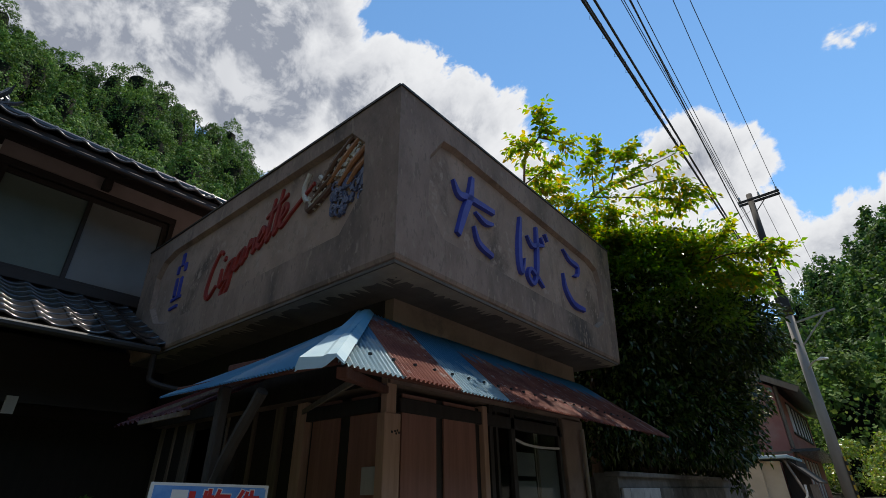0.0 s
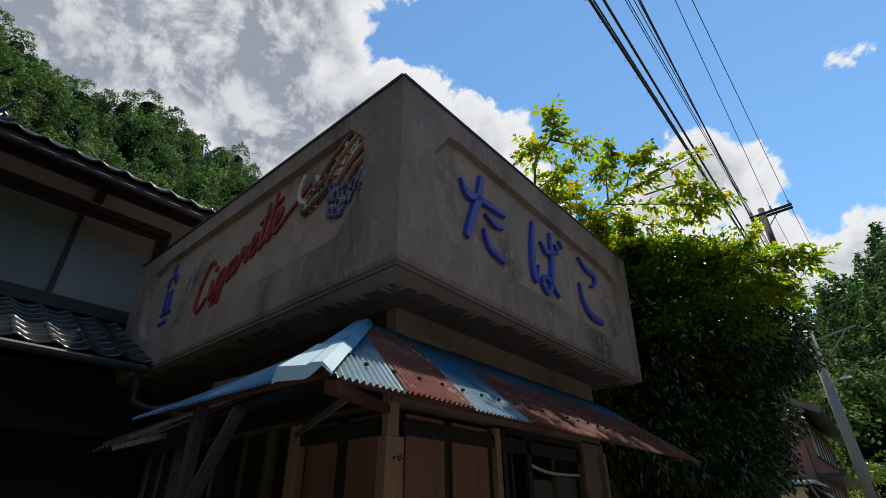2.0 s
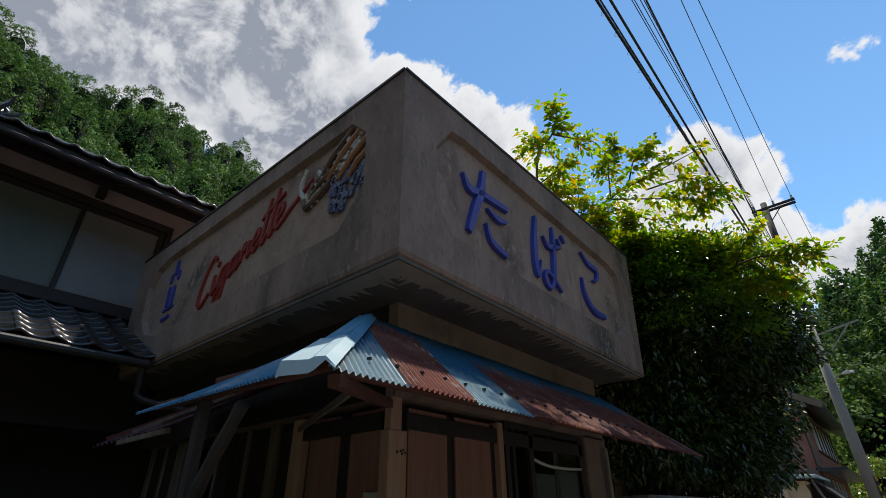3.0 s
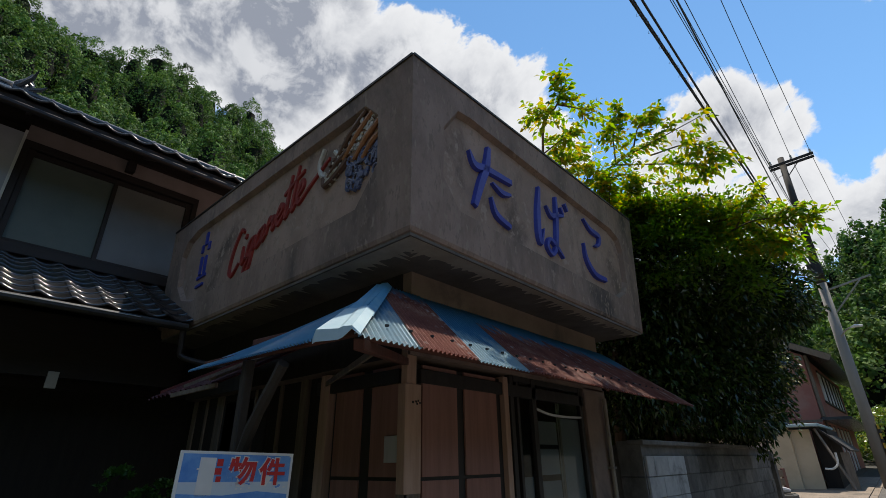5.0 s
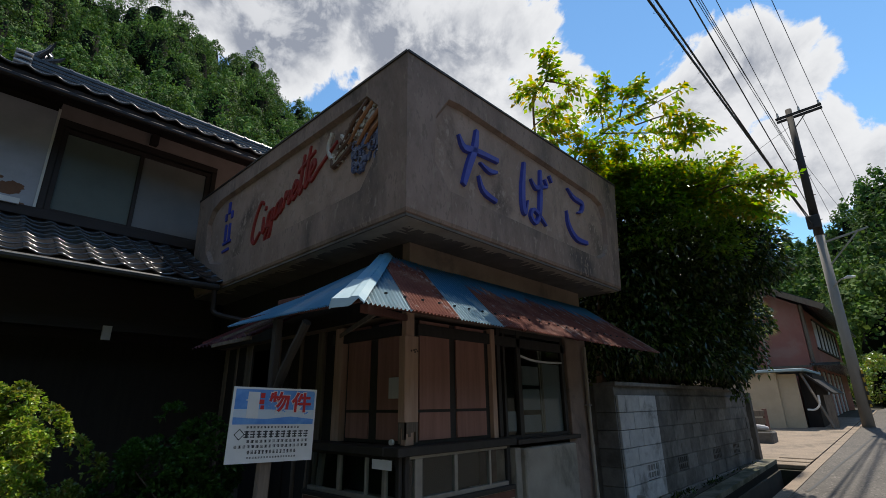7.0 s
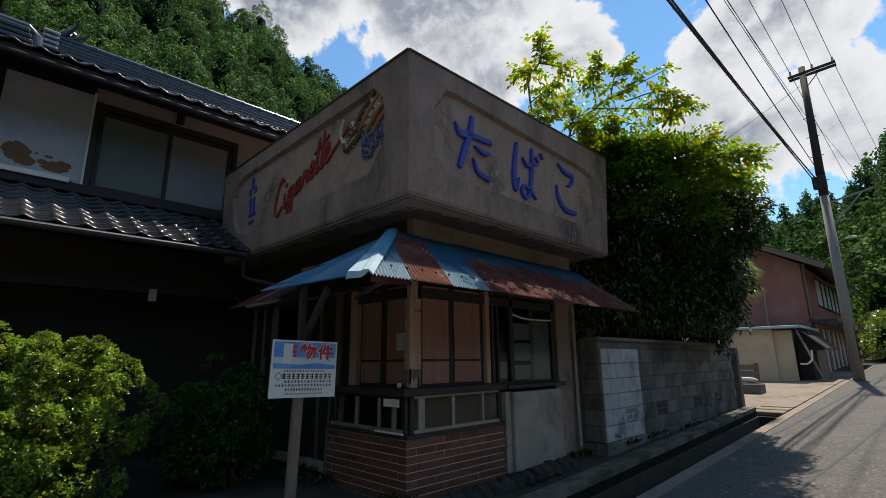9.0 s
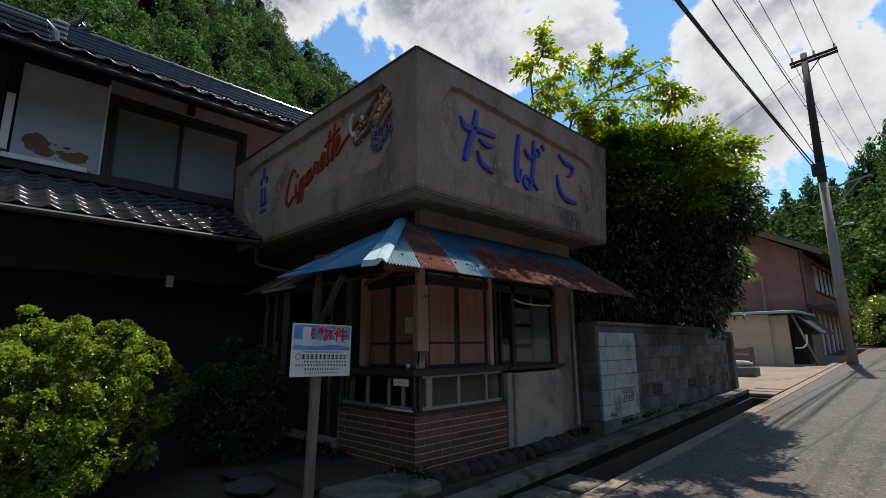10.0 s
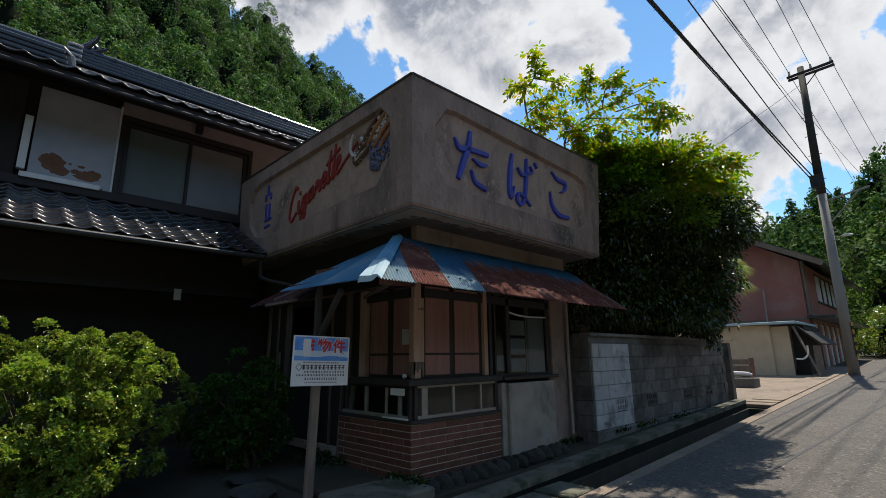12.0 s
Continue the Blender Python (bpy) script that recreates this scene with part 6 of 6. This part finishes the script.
def lime_tree():
    t = thing("lime_green_tree", (-0.9, 4.7, 0.0), "slender tree with sparse lime and yellow leaves above the sign box", "tree")
    part("trunk", tube(spline([(-0.9, 4.7, -0.1), (-0.85, 4.65, 1.5), (-0.6, 4.5, 3.0), (-0.5, 4.35, 3.9)], 4), [0.09 - 0.004 * k for k in range(13)], 9), BARK, t)
    fork = (-0.5, 4.35, 3.9)
    # limbs with the share of their length that bears leaves, and how thickly
    limbs = [([fork, (-0.75, 3.4, 4.6), (-0.21, 2.3, 4.80), (0.1, 2.1, 4.88), (0.26, 2.0, 5.14)], 0.50, 18), ([(-0.21, 2.3, 4.80), (-0.05, 2.1, 4.80), (-0.14, 1.9, 4.77)], 0.3, 7), ([(0.1, 2.1, 4.88), (0.35, 2.3, 4.78)], 0.3, 7),
             ([(-0.4, 2.6, 4.72), (-0.01, 2.6, 4.84)], 0.1, 15), ([(-0.75, 3.2, 4.6), (-0.25, 3.0, 4.72)], 0.1, 17), ([(-0.6, 2.9, 4.65), (-0.2, 2.8, 4.75)], 0.0, 12),
             ([fork, (-0.55, 3.9, 4.7), (0.1, 3.6, 4.84), (0.61, 3.4, 4.79), (1.24, 3.2, 4.74)], 0.30, 26), ([(0.1, 3.6, 4.84), (0.27, 3.2, 4.98), (0.38, 3.1, 5.19)], 0.2, 20), ([(0.37, 3.5, 4.84), (0.55, 3.3, 5.02), (0.71, 3.3, 5.10)], 0.2, 14),
             ([(0.1, 3.6, 4.82), (0.65, 3.8, 4.68), (1.23, 4.0, 4.51)], 0.3, 20), ([(0.53, 3.6, 4.76), (0.97, 3.7, 4.77), (1.22, 3.8, 4.58)], 0.3, 15), ([(-0.55, 3.9, 4.7), (0.05, 3.9, 4.83), (0.37, 4.2, 4.69), (0.77, 4.5, 4.79)], 0.2, 22), ([(-0.35, 3.7, 4.82), (-0.16, 3.2, 4.94)], 0.1, 17),
             ([fork, (0.12, 5.0, 4.07), (0.74, 4.8, 3.93), (1.31, 4.6, 3.95), (1.91, 4.4, 3.69)], 0.3, 40), ([(1.03, 4.7, 3.92), (1.37, 4.2, 4.11)], 0.2, 15), ([(1.3, 4.6, 3.91), (1.52, 5.0, 3.63)], 0.2, 14), ([(1.37, 4.6, 3.93), (1.73, 4.4, 3.90)], 0.2, 14),
             ([(0.74, 4.8, 3.93), (1.0, 4.6, 4.22)], 0.1, 18), ([(0.6, 4.8, 3.93), (0.99, 4.6, 3.70), (1.4, 4.7, 3.68)], 0.1, 26)]
    limbs += [([fork, (fork[0] * 0.5 + x * 0.5, (fork[1] + y) / 2, (fork[2] + z) / 2 + 0.1), (x, y, z)], 0.30, 30) for x, y, z in
              ((-0.16, 4.6, 4.8), (0.03, 4.9, 4.68), (0.34, 5.2, 4.66), (0.65, 5.3, 4.72), (-0.12, 4.7, 4.4), (0.25, 4.9, 4.25), (0.52, 5.1, 4.32), (0.9, 5.4, 4.3), (1.2, 5.9, 4.05), (0.0, 4.35, 4.25), (0.4, 4.5, 4.1), (0.75, 4.9, 4.1), (0.2, 4.2, 4.45), (0.5, 4.6, 4.5), (1.1, 5.2, 4.2), (1.5, 5.4, 3.9), (0.05, 4.3, 4.6), (0.8, 4.5, 4.35),
               (-0.19, 4.2, 4.68), (0.2, 4.0, 4.66), (0.27, 4.4, 4.5), (0.03, 3.5, 4.55), (0.47, 4.6, 4.6), (0.74, 4.8, 4.5), (-0.09, 3.4, 4.68), (1.18, 5.0, 4.4), (1.5, 5.2, 4.25))]
    rng = np.random.default_rng(8)
    pts, dirs = [], []
    for ctrl, bare, count in limbs:
        line = spline(ctrl, 6)
        thick = 0.024 if ctrl[0] == fork else 0.011
        part("branch", tube(line, [thick - (thick - 0.004) * k / (len(line) - 1) for k in range(len(line))], 6), BARK, t)
        count = int(count * 1.7)
        for k in range(count):
            f = (bare + (1 - bare) * (k + rng.random()) / count) * (len(line) - 1)
            i = min(int(f), len(line) - 2)
            o = np.array(line[i].lerp(line[i + 1], f - i))
            ahead = np.array((line[i + 1] - line[i]).normalized())
            d = ahead * 0.7 + rng.normal(size=3) * [0.7, 0.7, 0.45] + [0, 0, 0.18]
            d /= np.linalg.norm(d)
            s = np.cross(d, [0, 0, 1.0])
            s /= max(np.linalg.norm(s), 1e-6)
            rl = rng.uniform(0.14, 0.28)
            # one feathered leaf: pairs of leaflets and one at the tip
            for j in range(9):
                g = 0.25 + 0.75 * (j // 2) / 4
                pts.append(o + d * rl * g - np.array([0, 0, 0.07 * g * g]))
                dirs.append((d * 0.55 + s * (1 if j % 2 else -1) if j < 8 else d) + rng.normal(size=3) * 0.22 + [0, 0, -0.30])
    p, d = np.array(pts), np.array(dirs)
    place("crown", leaves_mesh("crown", p, d, 0.085, 0.050, rng, 0.22), BRIGHT_LEAF, t)["kind"] = "stuff"


lime_tree()


def palm():
    t = thing("windmill_palm", (-0.5, 9.6, 0.1), "small fan palm with drooping fronds behind the wall", "palm")
    part("trunk", tube([(-0.5, 9.6, 0.0), (-0.45, 9.6, 2.7)], [0.09, 0.08], 9), BARK, t)
    rng = random.Random(3)
    for k in range(11):
        a = rng.uniform(-1.3, 1.9)
        o = Vector((-0.45, 9.6, 2.7))
        e = o + Vector((math.cos(a) * 0.75, -math.sin(a) * 0.5, rng.uniform(-0.1, 0.6)))
        bm = tube([o, o.lerp(e, 0.5) + Vector((0, 0, 0.12)), e], 0.012, 5)
        for j in range(15):
            b = (j - 7) * 0.17
            d0 = (e - o).normalized()
            d = Matrix.Rotation(b, 3, "Z") @ d0
            q = e + d * 0.5 + Vector((0, 0, -0.22 - 0.1 * abs(b)))
            m = e + d * 0.28
            s = d.cross(Vector((0, 0, 1))).normalized() * 0.018
            v = [bm.verts.new(c) for c in (e, m + s, q, m - s)]
            bm.faces.new(v)
        part("frond", bm, SHRUB_LEAF, t)


palm()


def roadside_weeds():
    rng = np.random.default_rng(12)
    spots = []
    for k in range(70):
        spots.append((-0.12 + rng.uniform(-.03, .08), 3.6 + rng.random() * 5.8, 0.06))
    for k in range(40):
        spots.append((-0.5 + rng.uniform(-.15, .12), 2.9 + rng.random() * 0.6, -0.02))
    for k in range(24):
        spots.append((-0.45 + rng.uniform(-.2, .3), 0.30 + rng.uniform(-.06, .05), -0.02))
    for k in range(30):
        spots.append((-2.0 + rng.uniform(-.5, .5), 0.25 + rng.uniform(-.2, .2), -0.02))
    p, d = [], []
    for s in spots:
        for j in range(14):
            p.append(np.array(s) + rng.normal(size=3) * [0.03, 0.04, 0.015])
            d.append(rng.normal(size=3) * [0.7, 0.7, 0.3] + [0, 0, 0.8])
    ob = place("weeds", leaves_mesh("weeds", np.array(p), np.array(d), 0.07, 0.022, rng, 0.2), DARK_LEAF)
    tagged(ob, "small weeds and moss along the wall foot", "weeds", kind="stuff")


roadside_weeds()

# ---- hills and woods ----
EYE0 = Vector((2.5, -2.3, 0.0))
# hills from azimuth 30 round to -112 are unseen, added to block sky light
RIDGE = [(-180, 20, 90, 30), (-140, 30, 100, 28), (-115, 35, 115, 32), (-93, 36.0, 120, 34), (-87, 34.5, 120, 34), (-78, 36.0, 120, 34), (-70, 34.0, 120, 36), (-63, 30.5, 122, 40), (-54, 26, 125, 45), (-40, 20, 135, 60),
         (-25, 11, 160, 80), (-12, 8, 170, 90), (-4, 10.5, 165, 85), (2, 14.5, 145, 72), (8, 17.5, 125, 62), (20, 18, 110, 50), (45, 16, 100, 40), (90, 14, 100, 40), (140, 15, 100, 40), (180, 20, 90, 30)]


def ridge(az):
    az = (az + 180) % 360 - 180
    for a, b in zip(RIDGE, RIDGE[1:]):
        if a[0] <= az <= b[0]:
            t = (az - a[0]) / (b[0] - a[0])
            t = t * t * (3 - 2 * t)
            return [a[k] + (b[k] - a[k]) * t for k in (1, 2, 3)]


def hill_point(az, f):
    """A point of the slope: f is 0 at its foot and 1 on the ridge."""
    el, far, foot = ridge(az)
    r = foot + (far - foot) * f
    h = 1.2 + far * math.tan(radians(el)) * (min(f, 1.0) ** 1.15 if f <= 1 else 1 - 0.6 * (f - 1))
    h += 2.0 * noise.noise((math.radians(az) * 6, f * 4, 2.0)) * min(f * 3, 1)
    a = radians(az)
    return Vector((EYE0.x + r * math.sin(a), EYE0.y + r * math.cos(a), h if f > 0 else -1.5))


def hills():
    bm = bmesh.new()
    azs = list(range(-180, 180, 3))
    fs = [-0.02, 0.0, 0.15, 0.3, 0.45, 0.6, 0.75, 0.9, 1.0, 1.2, 1.5]
    grid = [[bm.verts.new(hill_point(az, f)) for f in fs] for az in azs]
    for i in range(len(azs)):
        a, b = grid[i], grid[(i + 1) % len(azs)]
        for k in range(len(fs) - 1):
            bm.faces.new((a[k], a[k + 1], b[k + 1], b[k]))
    bmesh.ops.recalc_face_normals(bm, faces=bm.faces)
    floor_m = mat("forest_floor", (0.035, 0.05, 0.018), (0.02, 0.03, 0.012), 0.95, 0.3, 0.5, fine=2.0)
    tagged(part("mountain", bm, floor_m, smooth=True), "steep wooded valley sides", "mountain", kind="structure")


hills()


def tree_template(rng, wide, boughs, tufts, round_top):
    """One tree a metre high: tuft centres and directions on lumpy boughs, and the rings of an inner body for the dark
    between them.
    """
    f = (np.arange(boughs) + rng.random(boughs)) / boughs
    a = np.arange(boughs) * 2.4 + rng.normal(size=boughs) * 0.5
    prof = (1 - f) ** (0.5 if round_top else 0.85) * (0.45 + 0.55 * np.minimum(f * 5, 1))
    r = wide * prof * rng.uniform(0.6, 1.0, boughs)
    c = np.stack([r * np.cos(a), r * np.sin(a), 0.10 + 0.84 * f], 1)
    size = wide * (0.15 + 0.25 * prof)
    k = np.repeat(np.arange(boughs), tufts)
    d = rng.normal(size=(len(k), 3)) + np.stack([0.8 * np.cos(a[k]), 0.8 * np.sin(a[k]), np.full(len(k), 0.55)], 1)
    d /= np.linalg.norm(d, axis=1, keepdims=True)
    p = c[k] + d * (size[k] * rng.uniform(0.6, 1.05, len(k)))[:, None] * [1, 1, 0.85]
    tip = np.stack([rng.normal(size=14) * 0.008, rng.normal(size=14) * 0.008, rng.uniform(0.88, 1.02, 14)], 1)
    p = np.concatenate([p, tip])
    d = np.concatenate([d, np.tile([0.0, 0.0, 1.0], (14, 1)) + rng.normal(size=(14, 3)) * 0.4])
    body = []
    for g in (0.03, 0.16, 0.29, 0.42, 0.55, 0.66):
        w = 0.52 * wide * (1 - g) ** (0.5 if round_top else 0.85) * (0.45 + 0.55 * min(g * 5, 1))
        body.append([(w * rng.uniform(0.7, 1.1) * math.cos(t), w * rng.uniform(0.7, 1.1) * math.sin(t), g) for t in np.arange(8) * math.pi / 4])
    return p, d, np.array(body).reshape(-1, 3)


# near-black body colour puts the shade between boughs into the tree
INNER_SHADE = mat("inner_shade", (0.007, 0.010, 0.004), (0.004, 0.006, 0.003), 0.95, 1.0, 0.3, spec=0.1)


def woods(name, label, places, scale_range, boughs, tufts, size, material, round_top, seed):
    rng = np.random.default_rng(seed)
    temps = [tree_template(rng, w, boughs, tufts, round_top) for w in ((0.27, 0.34, 0.30, 0.38, 0.29) if round_top < 0.3 else (0.42, 0.5, 0.46, 0.55, 0.38))]
    ring = np.array([[i * 8 + j, i * 8 + (j + 1) % 8, i * 8 + 8 + (j + 1) % 8, i * 8 + 8 + j] for i in range(5) for j in range(8)])
    P, D, B, F = [], [], [], []
    for i, c in enumerate(places):
        p, d, body = temps[rng.integers(5)]
        h = rng.uniform(*scale_range)
        ang = rng.random() * 6.283
        R = np.array([[math.cos(ang), -math.sin(ang), 0], [math.sin(ang), math.cos(ang), 0], [0, 0, 1]])
        P.append((p * h) @ R.T + np.array(c) + rng.normal(size=p.shape) * size * 0.25)
        D.append(d @ R.T + rng.normal(size=p.shape) * 0.35)
        F.append(ring + 48 * i)
        B.append((body * h) @ R.T + np.array(c))
    P, D = np.concatenate(P), np.concatenate(D)
    n = len(P)
    D /= np.linalg.norm(D, axis=1, keepdims=True)
    # each tuft is one bent diamond facing outward and up
    s = np.cross(D, rng.normal(size=(n, 3)))
    s /= np.maximum(np.linalg.norm(s, axis=1, keepdims=True), 1e-6)
    u = np.cross(s, D)
    L = (size * rng.uniform(0.5, 1.3, n))[:, None]
    v = np.stack([P - s * L * 0.5, P - u * L * 0.42 - D * L * 0.12, P + s * L * 0.5, P + u * L * 0.42 - D * L * 0.12], 1).reshape(-1, 3)
    f = np.arange(n * 4).reshape(-1, 4)
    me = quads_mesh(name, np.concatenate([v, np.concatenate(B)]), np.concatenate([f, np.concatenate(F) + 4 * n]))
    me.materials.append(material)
    me.materials.append(INNER_SHADE)
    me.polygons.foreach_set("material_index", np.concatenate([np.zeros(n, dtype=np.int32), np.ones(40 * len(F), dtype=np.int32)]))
    tagged(place(name, me, material), label, "woods", kind="stuff")


def plant_woods():
    rng = np.random.default_rng(31)
    spots = []
    tries = 0
    while len(spots) < 300 and tries < 9000:
        tries += 1
        q = hill_point(rng.uniform(-106, -46), rng.uniform(0.12, 1.0) ** 0.75) - Vector((0, 0, 1.0))
        if all((q - o).length > 5.6 for o in spots):
            spots.append(q)
    for az in np.arange(-106, -46, 2.2):
        spots.append(hill_point(az + rng.uniform(-.5, .5), 1.0) - Vector((0, 0, 1.0 + 2.5 * rng.random())))
    woods("cedar_wood", "dense cedar wood covering the steep mountainside", spots, (8.5, 16.5), 48, 38, 0.40, FOREST_LEAF, 0.12, 1)
    spots = [hill_point(az, f) - Vector((0, 0, 1.0)) for az, f in ((-59, 0.96), (-57.5, 0.92), (-56, 0.97), (-55, 0.9), (-53.5, 0.95))]
    woods("ridge_broadleaf_trees", "light green broadleaf trees on the ridge", spots, (9, 12), 60, 60, 0.40, FAR_LEAF, 1, 6)
    spots = []
    for k in range(650):
        az = rng.uniform(-30, 30)
        spots.append(hill_point(az, rng.uniform(0.05, 1.0) ** 0.8) - Vector((0, 0, 1.0)))
    for az in np.arange(-30, 30, 0.8):
        spots.append(hill_point(az + rng.uniform(-.3, .3), 1.0) - Vector((0, 0, 1.0)))
    woods("far_cedar_wood", "dark pointed cedars on the far valley slope", spots, (10, 18), 34, 14, 0.75, FOREST_LEAF, 0, 2)
    spots = []
    for k in range(500):
        az = rng.uniform(30, 248)
        spots.append(hill_point(az, rng.uniform(0.0, 1.0) ** 0.7) - Vector((0, 0, 1.0)))
    # trees out of view, added only to cut the sky light from behind
    woods("unseen_slope_wood", "mixed wood on the slope across the road", spots, (7, 12), 20, 8, 1.3, FOREST_LEAF, 0.5, 3)
    spots = [(0.5, 60, 0.8), (-1.5, 66, 1.2), (1.8, 54, 0.5), (-0.5, 76, 2), (2.2, 49, 0.4), (-3.5, 72, 1.5), (5.5, 62, 0.5), (2.5, 70, 1.0), (8, 75, 1.5), (11, 60, 0.8), (4.0, 52, 0.3), (14, 72, 1.5), (7, 45, .2), (0.5, 82, 2), (5, 90, 3)]
    woods("broadleaf_trees", "light green broadleaf trees beyond the red house", spots, (8, 12.5), 70, 70, 0.42, FAR_LEAF, 1, 4)
    spots = [(1.0, 40, 0.7), (0.5, 44, 0.8), (1.7, 46, 0.8), (3.0, 34, 0.6), (4.2, 30.5, 0.5), (3.4, 38, 0.7), (6.5, 33, 0.6), (5.5, 27.5, .5), (7.5, 26, .5)]
    woods("roadside_bushes", "bright green bushes beyond the utility pole", spots, (2.2, 3.6), 50, 50, 0.15, SHRUB_LEAF, 1, 5)


plant_woods()

# ---- bricks and blocks, one by one ----


def chamfered(name, sx, sy, sz, bev):
    bm = cuboid(-sx / 2, sx / 2, -sy / 2, sy / 2, -sz / 2, sz / 2)
    bmesh.ops.bevel(bm, geom=list(bm.edges), offset=bev, segments=1, affect="EDGES")
    me = bpy.data.meshes.new(name)
    bm.to_mesh(me)
    bm.free()
    return me


def lay_bricks():
    p, L = 0.068, 0.24
    full, half = chamfered("brick", 0.016, L - 0.004, p - 0.008, 0.002), chamfered("brick", 0.016, L / 2 - 0.004, p - 0.008, 0.002)
    full_x, half_x = chamfered("brick", L - 0.004, 0.016, p - 0.008, 0.002), chamfered("brick", L / 2 - 0.004, 0.016, p - 0.008, 0.002)
    for r in range(8):
        z = 0.45 - r * p
        for axis in (0, 1):
            t = 0.0 if r % 2 == axis else -L / 2
            while t < 1.40:
                a, b = max(t, 0.0), min(t + L, 1.40 if axis == 0 else 1.33)
                if b - a > 0.05:
                    short = b - a < L * 0.8
                    if axis == 0:
                        ob = place("brick", half if short else full, BRICK, kiosk)
                        ob.location = (-0.418 + random.uniform(-.0012, .0012), 0.352 + (a + b) / 2, z)
                    else:
                        ob = place("brick", half_x if short else full_x, BRICK, kiosk)
                        ob.location = (-0.412 - (a + b) / 2, 0.358 + random.uniform(-.0012, .0012), z)
                t += L


lay_bricks()


def lay_blocks():
    bl, bh = 0.40, 0.20
    full, half = chamfered("block", 0.03, bl - 0.004, bh - 0.004, 0.004), chamfered("block", 0.03, bl / 2 - 0.004, bh - 0.004, 0.004)
    vents = ((5.54, 0.42), (6.9, 0.42), (8.14, 0.42), (4.33, 0.42))
    for r in range(7):
        z = 0.12 + bh / 2 + r * bh
        spans = []
        for s0, s1 in ((3.50, 4.62), (4.62, 9.52)):
            y = s0 - (bl / 2 if r % 2 else 0)
            while y < s1:
                spans.append((max(y, s0), min(y + bl, s1)))
                y += bl
        for a, b in spans:
            mid = (a + b) / 2
            if b - a < 0.1 or z > 1.40:
                continue
            pale = mid < 4.62
            is_vent = any(abs(mid - vy) < 0.21 and abs(z - vz) < 0.1 for vy, vz in vents)
            m = PALE_BLOCK if pale else BLOCK
            if is_vent:
                bm = bmesh.new()
                for k in range(5):
                    cuboid(-0.155, -0.122, mid - 0.17 + k * 0.08, mid - 0.145 + k * 0.08, z - 0.09, z + 0.09, bm)
                for dz in (-0.09, -0.01, 0.075):
                    cuboid(-0.155, -0.124, mid - 0.19, mid + 0.19, z + dz, z + dz + 0.018, bm)
                part("vent_block", bm, m, wall, "pierced vent block")
                # black sheet behind the grille stands for the shade in the hollow
                part("vent_shade_sheet", cuboid(-0.158, -0.152, mid - 0.19, mid + 0.19, z - 0.095, z + 0.095), BLACK, wall)
                continue
            me = full if b - a > 0.3 else half
            ob = place("block", PALE[me.name.split(".")[0] + str(b - a > 0.3)] if pale else me, m, wall)
            ob.location = (-0.137 + random.uniform(-.002, .002) + (0.012 if pale else 0), mid, z)
    # return towards the kiosk
    ret = chamfered("block", 0.26, 0.03, bh - 0.006, 0.004)
    for r in range(7):
        ob = place("block", ret, BLOCK, wall)
        ob.location = (-0.27, 3.485, 0.12 + bh / 2 + r * bh - (0.05 if r == 6 else 0))


PALE = {"blockTrue": chamfered("block", 0.03, 0.394, 0.194, 0.004), "blockFalse": chamfered("block", 0.03, 0.194, 0.194, 0.004)}
lay_blocks()
